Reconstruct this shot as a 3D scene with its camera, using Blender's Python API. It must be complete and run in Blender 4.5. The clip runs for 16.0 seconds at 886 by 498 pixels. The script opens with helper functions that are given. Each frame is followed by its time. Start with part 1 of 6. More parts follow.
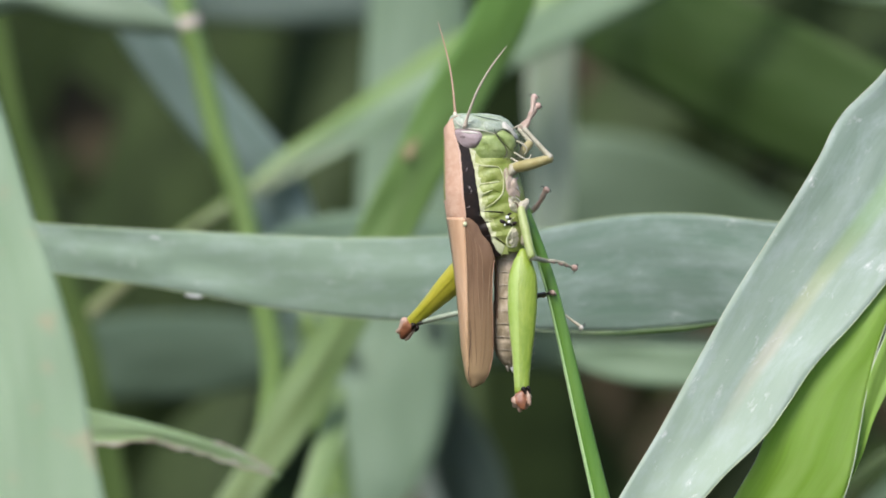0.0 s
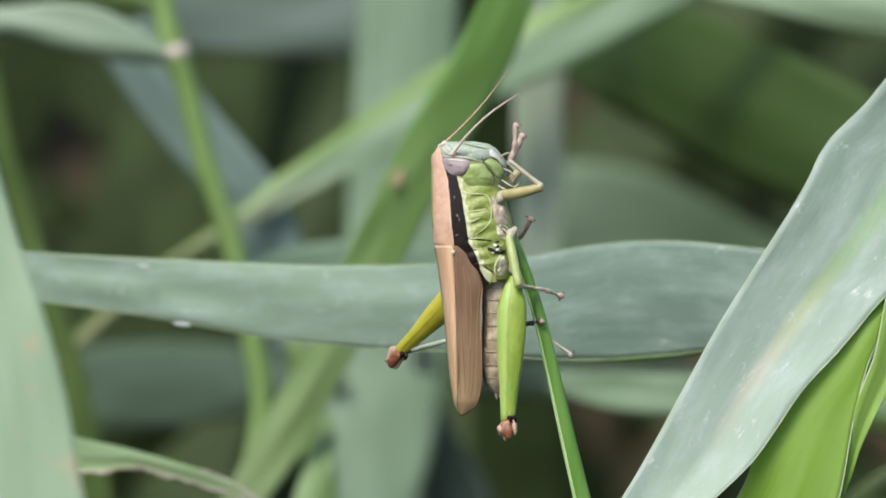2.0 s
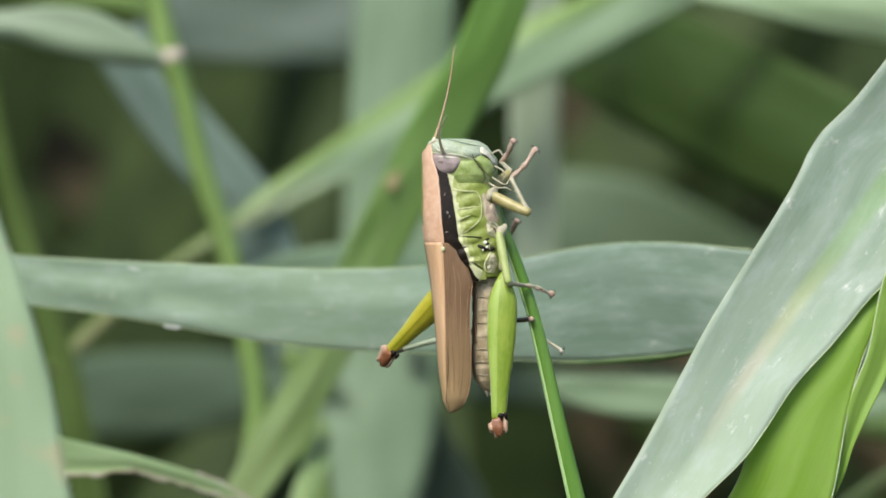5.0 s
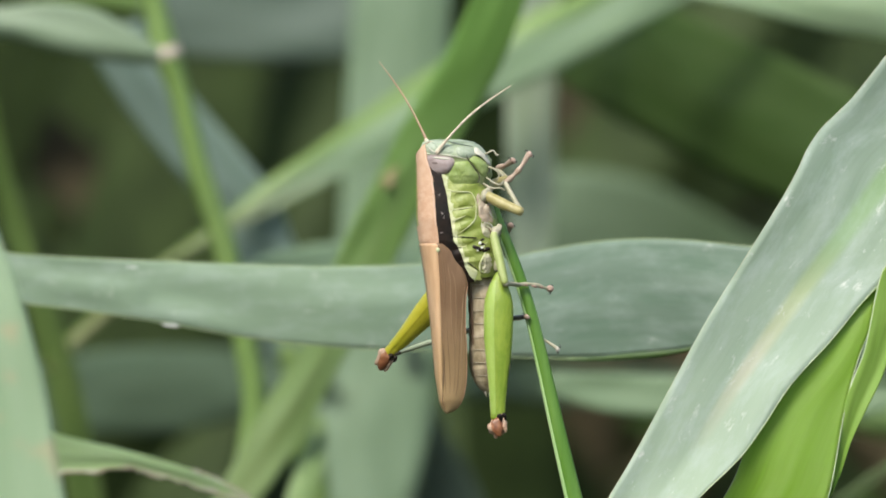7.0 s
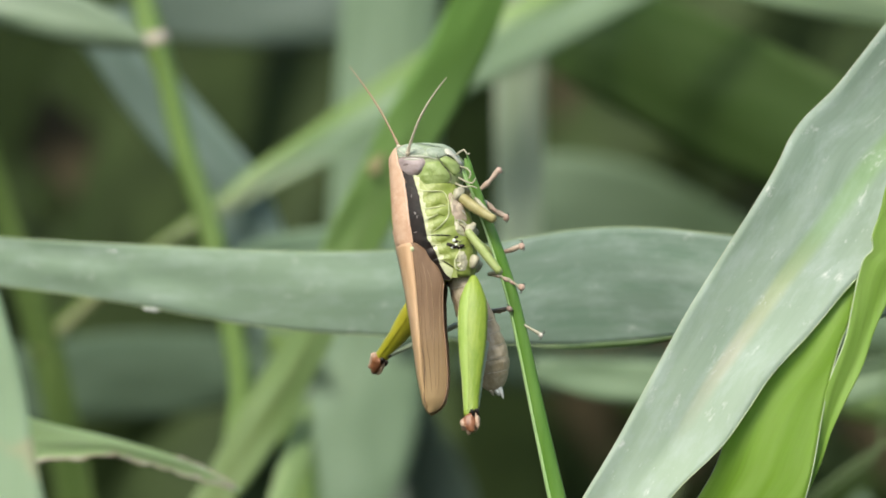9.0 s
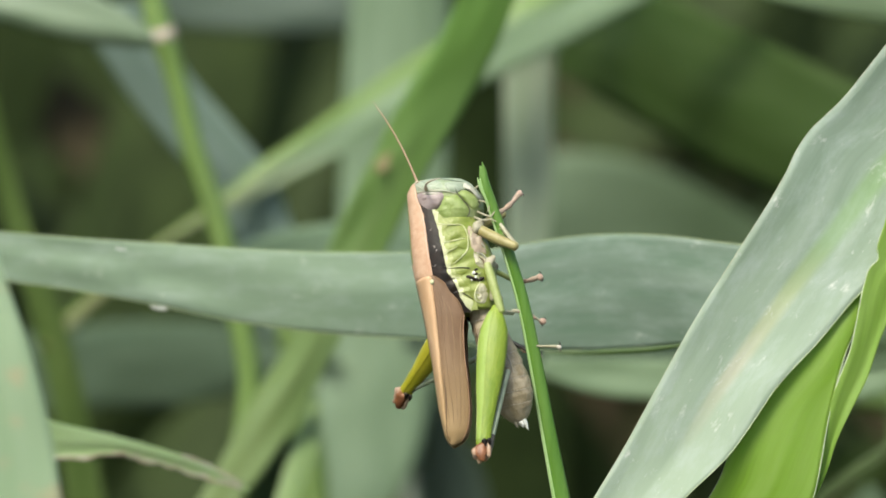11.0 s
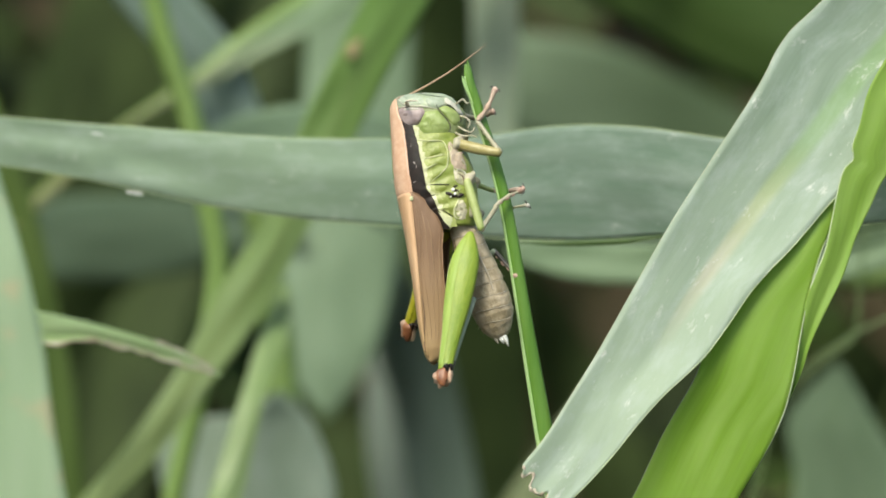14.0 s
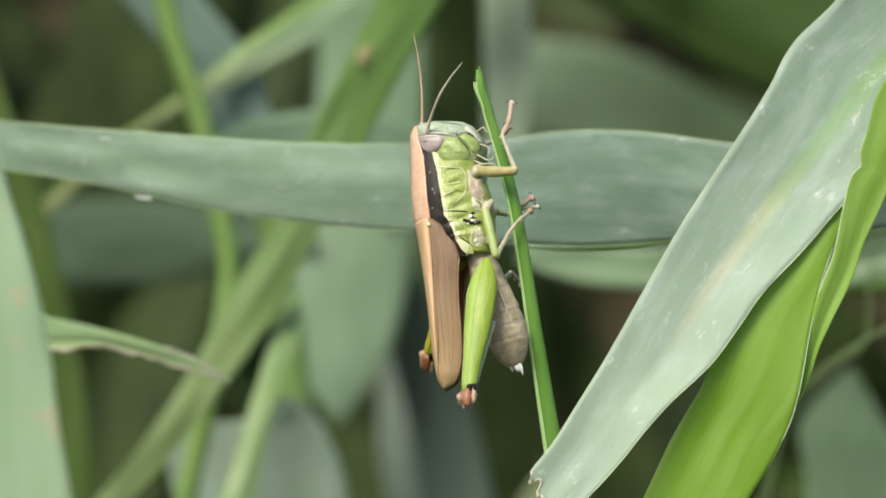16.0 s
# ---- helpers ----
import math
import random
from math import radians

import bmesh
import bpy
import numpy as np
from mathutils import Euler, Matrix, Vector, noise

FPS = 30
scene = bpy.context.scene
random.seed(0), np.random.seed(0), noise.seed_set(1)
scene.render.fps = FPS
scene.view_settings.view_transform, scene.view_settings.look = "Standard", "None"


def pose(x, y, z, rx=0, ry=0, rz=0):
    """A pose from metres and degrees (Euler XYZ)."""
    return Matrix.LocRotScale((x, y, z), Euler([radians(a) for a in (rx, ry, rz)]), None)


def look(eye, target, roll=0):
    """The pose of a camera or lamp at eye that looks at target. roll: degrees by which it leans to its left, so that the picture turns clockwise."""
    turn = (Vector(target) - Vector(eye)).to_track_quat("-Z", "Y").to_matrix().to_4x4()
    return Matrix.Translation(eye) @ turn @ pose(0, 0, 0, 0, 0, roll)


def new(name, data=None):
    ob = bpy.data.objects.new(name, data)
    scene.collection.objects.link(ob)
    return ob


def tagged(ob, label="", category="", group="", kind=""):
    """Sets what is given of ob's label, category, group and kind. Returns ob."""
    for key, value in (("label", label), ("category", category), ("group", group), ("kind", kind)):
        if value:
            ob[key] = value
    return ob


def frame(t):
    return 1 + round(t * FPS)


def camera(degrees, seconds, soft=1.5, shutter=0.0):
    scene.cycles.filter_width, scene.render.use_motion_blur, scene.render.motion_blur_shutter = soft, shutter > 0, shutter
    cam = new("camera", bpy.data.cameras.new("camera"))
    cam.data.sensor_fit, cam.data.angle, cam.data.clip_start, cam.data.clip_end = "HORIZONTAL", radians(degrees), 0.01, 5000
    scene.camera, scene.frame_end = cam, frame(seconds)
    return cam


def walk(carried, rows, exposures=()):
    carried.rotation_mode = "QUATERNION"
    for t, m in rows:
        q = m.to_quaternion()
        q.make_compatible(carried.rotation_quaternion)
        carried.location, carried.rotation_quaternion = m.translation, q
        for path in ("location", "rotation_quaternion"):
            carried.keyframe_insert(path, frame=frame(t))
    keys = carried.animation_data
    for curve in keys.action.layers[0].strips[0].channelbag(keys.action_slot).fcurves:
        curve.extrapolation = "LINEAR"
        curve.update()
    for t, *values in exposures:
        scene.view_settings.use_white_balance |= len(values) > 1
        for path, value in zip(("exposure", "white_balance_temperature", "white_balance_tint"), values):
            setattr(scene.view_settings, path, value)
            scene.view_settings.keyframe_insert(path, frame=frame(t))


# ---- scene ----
cam = camera(6.44, 16.0, soft=1.8)
cam.data.dof.use_dof = True
cam.data.dof.focus_distance = 0.8
cam.data.dof.aperture_fstop = 31
walk(cam, [
    (0.0, pose(-0.00134, -0.8, 0.35565, 89.4499, 0, 0.0668)),
    (0.5, pose(-0.00164, -0.8, 0.35417, 89.5768, 0, 0.0247)),
    (1.0, pose(-0.00221, -0.8, 0.35309, 89.7108, 0, 0.0195)),
    (1.5, pose(-0.00192, -0.8, 0.35331, 89.7602, 0, -0.0707)),
    (2.0, pose(-0.00095, -0.8, 0.35443, 89.7276, 0, 0.0025)),
    (2.5, pose(-0.00141, -0.8, 0.35315, 89.7159, 0, -0.0175)),
    (3.0, pose(-0.00139, -0.8, 0.35246, 89.8628, 0, -0.0780)),
    (5.5, pose(0.00072, -0.8, 0.34960, 90.0326, 0, 0.0596)),
    (6.0, pose(0.00087, -0.8, 0.34965, 90.0237, 0, 0.0279)),
    (6.5, pose(0.00080, -0.8, 0.35043, 89.9451, 0, 0.0112)),
    (7.0, pose(0.00000, -0.8, 0.35000, 90.0000, 0, -0.0000)),
    (7.5, pose(0.00020, -0.8, 0.34996, 90.0414, 0, 0.0410)),
    (8.0, pose(0.00089, -0.8, 0.35019, 89.9671, 0, 0.1707)),
    (8.5, pose(0.00327, -0.8, 0.35045, 89.9361, 0, 0.0950)),
    (9.0, pose(0.00401, -0.8, 0.35206, 89.7769, 0, 0.1439)),
    (11.5, pose(0.00602, -0.8, 0.36332, 88.8860, 0, 0.3204)),
    (12.0, pose(0.00520, -0.8, 0.36677, 88.3729, 0, 0.1305)),
    (12.5, pose(0.00552, -0.8, 0.36940, 88.0601, 0, 0.1619)),
    (13.0, pose(0.00327, -0.8, 0.37066, 87.9242, 0, -0.1227)),
    (13.5, pose(0.00325, -0.8, 0.37050, 87.7904, 0, -0.1252)),
    (14.0, pose(0.00178, -0.8, 0.37072, 87.7897, 0, -0.1555)),
    (14.5, pose(0.00191, -0.8, 0.37063, 87.7722, 0, -0.1776)),
    (15.0, pose(0.00257, -0.8, 0.37044, 87.8133, 0, -0.1390)),
    (15.5, pose(0.00286, -0.8, 0.37064, 87.8424, 0, -0.0394)),
    (16.0, pose(0.00373, -0.8, 0.37121, 87.8008, 0, 0.0391)),
], exposures=[(0, 0.77, 5950, 15), (2.5, 0.77, 6050, 12), (5.5, 0.77, 6350, 7), (7, 0.77, 6400, 6), (12, 0.77, 6650, 3), (16, 0.77, 6650, 3)])
MM = 0.001
EYE_LINE = 0.35          # height of the insect's perch above the soil
UNIT = 5.741e-5          # the insect is drawn in units of this many metres


# ---- world and light ----
world = bpy.data.worlds.new("sky")
scene.world = world
world.use_nodes = True
wn = world.node_tree
sky = wn.nodes.new("ShaderNodeTexSky")
sky.sky_type = "NISHITA"
sky.sun_disc = False
sky.sun_elevation, sky.sun_rotation = radians(52), radians(205)
sky.air_density, sky.dust_density, sky.ozone_density = 1.0, 3.0, 1.0
wn.nodes["Background"].inputs["Strength"].default_value = 0.12
wn.links.new(sky.outputs[0], wn.nodes["Background"].inputs["Color"])

sun_data = bpy.data.lights.new("sun", "SUN")
sun_data.energy, sun_data.angle, sun_data.color = 2.3, radians(18), (1.0, 0.93, 0.82)
sun = new("sun", sun_data)
sun.matrix_world = look((-0.5, -1.1, 1.6), (0, 0, 0.2))


# ---- materials ----
def shader(name):
    m = bpy.data.materials.new(name)
    m.use_nodes = True
    t = m.node_tree
    return m, t, t.nodes["Principled BSDF"]


def node(t, kind, **values):
    n = t.nodes.new(kind)
    for key, value in values.items():
        n.inputs[key].default_value = value
    return n


def ramp(t, source, stops):
    r = t.nodes.new("ShaderNodeValToRGB")
    while len(r.color_ramp.elements) < len(stops):
        r.color_ramp.elements.new(0.5)
    for e, (p, c) in zip(r.color_ramp.elements, stops):
        e.position, e.color = p, (*c, 1)
    t.links.new(source, r.inputs[0])
    return r.outputs[0]


def mix(t, factor, a, b, blend="MIX"):
    m = t.nodes.new("ShaderNodeMix")
    m.data_type, m.blend_type = "RGBA", blend
    for socket, value in ((m.inputs[0], factor), (m.inputs[6], a), (m.inputs[7], b)):
        if hasattr(value, "links"):
            t.links.new(value, socket)
        elif isinstance(value, tuple):
            socket.default_value = (*value, 1)
        else:
            socket.default_value = value
    return m.outputs[2]


def leaf_material(name, base, pale, rough=0.45, veins=0.5, translucent=0.3, glow=None, bloom=0.0, spots=None, midline=None, specks=0.0, tip=None, tip_from=0.25, tip_to=0.85, gloss=0.45, edge=None):
    """A grass leaf: fine veins along it, blotches, a waxy bloom, and light that comes through from behind."""
    m, t, p = shader(name)
    uv = t.nodes.new("ShaderNodeUVMap")
    split = t.nodes.new("ShaderNodeSeparateXYZ")
    t.links.new(uv.outputs[0], split.inputs[0])
    stretch = node(t, "ShaderNodeMapping", Scale=(1.0, 0.03, 1.0))
    t.links.new(uv.outputs[0], stretch.inputs[0])
    fine = node(t, "ShaderNodeTexNoise", Scale=3.2, Detail=4.0, Roughness=0.6)
    t.links.new(stretch.outputs[0], fine.inputs["Vector"])
    stretch2 = node(t, "ShaderNodeMapping", Scale=(1.0, 0.12, 1.0))
    t.links.new(uv.outputs[0], stretch2.inputs[0])
    broad = node(t, "ShaderNodeTexNoise", Scale=0.45, Detail=3.0)
    t.links.new(stretch2.outputs[0], broad.inputs["Vector"])
    lines = ramp(t, fine.outputs[0], [(0.35, (0, 0, 0)), (0.65, (1, 1, 1))])
    patches = ramp(t, broad.outputs[0], [(0.35, (0, 0, 0)), (0.7, (1, 1, 1))])
    c = mix(t, lines, tuple(b * (1 - 0.35 * veins) for b in base), base)
    c = mix(t, patches, c, pale)
    if tip:
        run = t.nodes.new("ShaderNodeAttribute")
        run.attribute_name = "along"
        c = mix(t, ramp(t, run.outputs["Fac"], [(tip_from, (0, 0, 0)), (tip_to, (0.85, 0.85, 0.85))]), c, tip)
    if edge:
        # one margin greener than the rest
        far = t.nodes.new("ShaderNodeAttribute")
        far.attribute_name = "across"
        c = mix(t, ramp(t, far.outputs["Fac"], [(0.12, (0.9, 0.9, 0.9)), (0.42, (0, 0, 0))]), c, edge)
    if bloom:
        stretch3 = node(t, "ShaderNodeMapping", Scale=(1.0, 0.38, 1.0))
        t.links.new(uv.outputs[0], stretch3.inputs[0])
        wax = node(t, "ShaderNodeTexNoise", Scale=0.42, Detail=5.0, Roughness=0.62)
        t.links.new(stretch3.outputs[0], wax.inputs["Vector"])
        c = mix(t, ramp(t, wax.outputs[0], [(0.46, (0, 0, 0)), (0.80, (bloom, bloom, bloom))]), c, (0.46, 0.54, 0.51))
    if midline:
        # the rib's own tint along the middle of the leaf
        far = t.nodes.new("ShaderNodeAttribute")
        far.attribute_name = "across"
        run = t.nodes.new("ShaderNodeAttribute")
        run.attribute_name = "along"
        band = ramp(t, far.outputs["Fac"], [(midline[0] - 0.09, (0, 0, 0)), (midline[0] - 0.04, (1, 1, 1)), (midline[0] + 0.04, (1, 1, 1)), (midline[0] + 0.10, (0, 0, 0))])
        strength = ramp(t, run.outputs["Fac"], [(0.0, (0.55, 0.55, 0.55)), (0.35, (0.45, 0.45, 0.45)), (0.62, (0.36, 0.36, 0.36)), (0.76, (0, 0, 0))])
        tint = ramp(t, run.outputs["Fac"], midline[1])
        c = mix(t, mix(t, 1.0, band, strength, "MULTIPLY"), c, tint)
    if specks:
        # dried splashes and dust, a millimetre or so across
        blot = node(t, "ShaderNodeMapping", Scale=(1.0, 0.45, 1.0))
        t.links.new(uv.outputs[0], blot.inputs[0])
        fleck = node(t, "ShaderNodeTexNoise", Scale=0.6, Detail=7.0, Roughness=0.72)
        t.links.new(blot.outputs[0], fleck.inputs["Vector"])
        where = node(t, "ShaderNodeTexNoise", Scale=0.13, Detail=2.0)
        t.links.new(uv.outputs[0], where.inputs["Vector"])
        both_masks = mix(t, 1.0, ramp(t, fleck.outputs[0], [(0.58, (0, 0, 0)), (0.68, (specks, specks, specks))]), ramp(t, where.outputs[0], [(0.42, (0, 0, 0)), (0.54, (1, 1, 1))]), "MULTIPLY")
        c = mix(t, both_masks, c, (0.70, 0.72, 0.68))
    if spots:
        rust = node(t, "ShaderNodeTexNoise", Scale=0.22, Detail=1.0)
        t.links.new(uv.outputs[0], rust.inputs["Vector"])
        c = mix(t, ramp(t, rust.outputs[0], [(0.60, (0, 0, 0)), (0.70, (0.55, 0.55, 0.55))]), c, spots)
    t.links.new(c, p.inputs["Base Color"])
    p.inputs["Roughness"].default_value = rough
    p.inputs["Specular IOR Level"].default_value = gloss
    bump = node(t, "ShaderNodeBump", Strength=0.25 * veins + 0.05, Distance=0.0002)
    t.links.new(fine.outputs[0], bump.inputs["Height"])
    swell = node(t, "ShaderNodeBump", Strength=0.13, Distance=0.0012)
    t.links.new(broad.outputs[0], swell.inputs["Height"])
    t.links.new(swell.outputs[0], bump.inputs["Normal"])
    t.links.new(bump.outputs[0], p.inputs["Normal"])
    thin = t.nodes.new("ShaderNodeBsdfTranslucent")
    through_colour = mix(t, 0.75, c, glow or tuple(min(1, v * 1.3) for v in base))
    t.links.new(through_colour, thin.inputs[0])
    both = t.nodes.new("ShaderNodeMixShader")
    both.inputs[0].default_value = translucent
    t.links.new(p.outputs[0], both.inputs[1])
    t.links.new(thin.outputs[0], both.inputs[2])
    t.links.new(both.outputs[0], t.nodes["Material Output"].inputs[0])
    return m


def skin(name, base, other, rough=0.45, scale=900.0, stretch=(1, 1, 1), bump=0.3, low=0.4, high=0.65, coat=0.0, grain=0.35, ends=None, gloss=0.5):
    """Chitin, dry tissue or soil: two tones of fine mottling with relief."""
    m, t, p = shader(name)
    tc = t.nodes.new("ShaderNodeTexCoord")
    mp = node(t, "ShaderNodeMapping", Scale=stretch)
    t.links.new(tc.outputs["Object"], mp.inputs[0])
    n1 = node(t, "ShaderNodeTexNoise", Scale=scale, Detail=5.0, Roughness=0.6)
    n2 = node(t, "ShaderNodeTexNoise", Scale=scale * 0.22, Detail=2.0)
    for n in (n1, n2):
        t.links.new(mp.outputs[0], n.inputs["Vector"])
    c = mix(t, ramp(t, n1.outputs[0], [(low, (0, 0, 0)), (high, (1, 1, 1))]), base, other)
    c = mix(t, ramp(t, n2.outputs[0], [(0.4, (0, 0, 0)), (0.7, (0.5, 0.5, 0.5))]), c, other)
    t.links.new(c, p.inputs["Base Color"])
    p.inputs["Roughness"].default_value = rough
    p.inputs["Coat Weight"].default_value = coat
    p.inputs["Coat Roughness"].default_value = 0.3
    n3 = node(t, "ShaderNodeTexNoise", Scale=scale * 4.0, Detail=3.0, Roughness=0.7)
    t.links.new(mp.outputs[0], n3.inputs["Vector"])
    relief = mix(t, 0.45, n1.outputs[0], n3.outputs[0])
    c = mix(t, ramp(t, n3.outputs[0], [(0.35, (0, 0, 0)), (0.75, (grain, grain, grain))]), c, other)
    if ends:
        # another tone towards the thing's lower end: heights from and to, colour
        cut = t.nodes.new("ShaderNodeSeparateXYZ")
        t.links.new(tc.outputs["Object"], cut.inputs[0])
        part_way = node(t, "ShaderNodeMapRange")
        part_way.inputs[1].default_value, part_way.inputs[2].default_value = ends[0], ends[1]
        t.links.new(cut.outputs[2], part_way.inputs[0])
        blur = mix(t, 0.35, part_way.outputs[0], n2.outputs[0])
        c = mix(t, ramp(t, blur, [(0.25, (0, 0, 0)), (0.75, (0.85, 0.85, 0.85))]), c, ends[2])
    p.inputs["Specular IOR Level"].default_value = gloss
    t.links.new(c, p.inputs["Base Color"])
    b = node(t, "ShaderNodeBump", Strength=bump, Distance=0.00014)
    t.links.new(relief, b.inputs["Height"])
    t.links.new(b.outputs[0], p.inputs["Normal"])
    return m


LEAF = {
    "leaf_pale": leaf_material("leaf_pale", (0.235, 0.32, 0.245), (0.30, 0.38, 0.31), 0.6, 0.3, 0.2, gloss=0.3, glow=(0.36, 0.50, 0.24), bloom=0.7, specks=0.8, tip=(0.34, 0.43, 0.32),
        midline=(0.52, [(0.0, (0.16, 0.32, 0.06)), (0.40, (0.18, 0.34, 0.08)), (0.50, (0.42, 0.46, 0.18)), (0.62, (0.50, 0.40, 0.30))])),
    "leaf_pale2": leaf_material("leaf_pale2", (0.31, 0.44, 0.26), (0.36, 0.48, 0.31), 0.5, 0.25, 0.2, spots=(0.50, 0.42, 0.26)),
    "leaf_bright": leaf_material("leaf_bright", (0.275, 0.46, 0.055), (0.37, 0.54, 0.13), 0.42, 0.45, 0.5, glow=(0.55, 0.78, 0.085)),
    "leaf_fresh": leaf_material("leaf_fresh", (0.42, 0.58, 0.26), (0.50, 0.64, 0.37), 0.5, 0.4, 0.4, glow=(0.45, 0.62, 0.15)),
    "leaf_strip": leaf_material("leaf_strip", (0.25, 0.42, 0.07), (0.31, 0.47, 0.12), 0.42, 0.5, 0.35, glow=(0.48, 0.66, 0.08)),
    "leaf_grey": leaf_material("leaf_grey", (0.145, 0.222, 0.16), (0.20, 0.27, 0.215), 0.55, 0.2, 0.2, bloom=0.34, specks=0.3, tip=(0.228, 0.318, 0.215), tip_from=0.38, tip_to=0.6, gloss=0.3),
    "leaf_grey2": leaf_material("leaf_grey2", (0.20, 0.28, 0.17), (0.25, 0.33, 0.225), 0.45, 0.3, 0.25),
    "leaf_arch": leaf_material("leaf_arch", (0.24, 0.35, 0.20), (0.29, 0.40, 0.26), 0.45, 0.3, 0.25, tip=(0.20, 0.20, 0.075), tip_from=0.6, tip_to=0.85, edge=(0.17, 0.29, 0.045)),
    "leaf_grey3": leaf_material("leaf_grey3", (0.175, 0.26, 0.155), (0.21, 0.30, 0.19), 0.45, 0.3, 0.2),
    # bluish green, dimmed in its colour to stand for thicket shade
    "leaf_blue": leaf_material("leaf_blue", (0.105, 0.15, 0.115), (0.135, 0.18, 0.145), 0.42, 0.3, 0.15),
    "leaf_mid": leaf_material("leaf_mid", (0.23, 0.32, 0.12), (0.29, 0.38, 0.19), 0.42, 0.6, 0.3, tip=(0.13, 0.28, 0.05), midline=(0.55, [(0.0, (0.235, 0.275, 0.10)), (1.0, (0.15, 0.26, 0.07))])),
    "leaf_mid3": leaf_material("leaf_mid3", (0.19, 0.29, 0.10), (0.25, 0.34, 0.16), 0.45, 0.4, 0.3),
    "leaf_dim": leaf_material("leaf_dim", (0.23, 0.33, 0.18), (0.28, 0.38, 0.23), 0.45, 0.3, 0.2),
    "leaf_under": leaf_material("leaf_under", (0.175, 0.26, 0.145), (0.215, 0.30, 0.185), 0.5, 0.3, 0.2, gloss=0.3),
    "leaf_dim2": leaf_material("leaf_dim2", (0.25, 0.325, 0.215), (0.34, 0.40, 0.30), 0.5, 0.3, 0.2),
    # grey-green darkened for the shade low in the thicket
    "leaf_dim_shaded": leaf_material("leaf_dim_shaded", (0.068, 0.105, 0.065), (0.09, 0.13, 0.085), 0.5, 0.3, 0.15, gloss=0.12),
    "leaf_dim4": leaf_material("leaf_dim4", (0.27, 0.34, 0.28), (0.32, 0.38, 0.33), 0.5, 0.3, 0.2, gloss=0.2),
    "leaf_olive2": leaf_material("leaf_olive2", (0.17, 0.21, 0.105), (0.21, 0.25, 0.14), 0.5, 0.3, 0.2, gloss=0.15),
    "leaf_round": leaf_material("leaf_round", (0.25, 0.33, 0.235), (0.32, 0.40, 0.315), 0.45, 0.3, 0.2, bloom=0.4),
    # the next two greens are darkened to stand for shade under the foliage
    "leaf_shaded": leaf_material("leaf_shaded", (0.042, 0.078, 0.018), (0.054, 0.09, 0.026), 0.45, 0.3, 0.2, gloss=0.12),
    "leaf_shaded2": leaf_material("leaf_shaded2", (0.07, 0.108, 0.055), (0.09, 0.13, 0.07), 0.5, 0.3, 0.15, gloss=0.12, tip=(0.17, 0.235, 0.15), tip_from=0.62, tip_to=0.92),
    # thicket green with the deep shade between the plants put into it
    "leaf_deep_shade": leaf_material("leaf_deep_shade", (0.027, 0.043, 0.014), (0.052, 0.078, 0.025), 0.6, 0.3, 0.1, gloss=0.12),
    "leaf_teal": leaf_material("leaf_teal", (0.185, 0.265, 0.215), (0.235, 0.315, 0.27), 0.45, 0.3, 0.2, gloss=0.3),
    # lit copy of the thicket green: sunlight is put into the colour
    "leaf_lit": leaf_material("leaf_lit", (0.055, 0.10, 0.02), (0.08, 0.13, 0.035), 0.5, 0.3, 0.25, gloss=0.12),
    "leaf_brown": leaf_material("leaf_brown", (0.062, 0.053, 0.028), (0.10, 0.083, 0.046), 0.7, 0.3, 0.15, gloss=0.1),
    "leaf_olive": leaf_material("leaf_olive", (0.075, 0.125, 0.03), (0.10, 0.15, 0.045), 0.5, 0.3, 0.2, gloss=0.12),
}
RIB = skin("rib", (0.36, 0.38, 0.25), (0.44, 0.46, 0.33), 0.5, 500)
MARGIN = skin("margin", (0.24, 0.32, 0.15), (0.32, 0.39, 0.22), 0.5, 500)
RIM = skin("rim", (0.40, 0.50, 0.26), (0.50, 0.58, 0.38), 0.5, 700)
DRY = skin("dry", (0.26, 0.19, 0.12), (0.62, 0.57, 0.46), 0.8, 700)
NODE = skin("node", (0.45, 0.36, 0.30), (0.55, 0.48, 0.40), 0.7, 300)
CHALK = skin("chalk", (0.45, 0.46, 0.44), (0.62, 0.62, 0.60), 0.9, 1500)
STALK = skin("stalk", (0.12, 0.205, 0.045), (0.17, 0.26, 0.07), 0.5, 300, (1, 1, 0.08))
SCAR = skin("scar", (0.20, 0.17, 0.08), (0.26, 0.23, 0.11), 0.7, 300)
# dimmed copy of STALK: undergrowth shade put into its colour
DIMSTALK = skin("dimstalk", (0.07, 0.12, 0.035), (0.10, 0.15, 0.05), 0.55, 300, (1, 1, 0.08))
DRYSTALK = skin("drystalk", (0.20, 0.14, 0.08), (0.27, 0.20, 0.12), 0.7, 300)
STEM = skin("stem", (0.075, 0.185, 0.016), (0.12, 0.24, 0.04), 0.38, 900, (1, 1, 0.03))
STEM_EDGE = skin("stem_edge", (0.29, 0.46, 0.17), (0.38, 0.52, 0.25), 0.4, 900, (1, 1, 0.05))
SOIL = skin("soil", (0.028, 0.024, 0.015), (0.05, 0.044, 0.028), 0.95, 60, bump=0.8)

TAN = skin("tan", (0.49, 0.29, 0.18), (0.59, 0.40, 0.275), 0.48, 1300, bump=0.6)
TAN_WING = skin("tan_wing", (0.53, 0.325, 0.18), (0.62, 0.42, 0.25), 0.42, 1500, (1, 1, 0.07), bump=0.4, grain=0.25, ends=(-0.004, -0.0135, (0.44, 0.30, 0.15)))
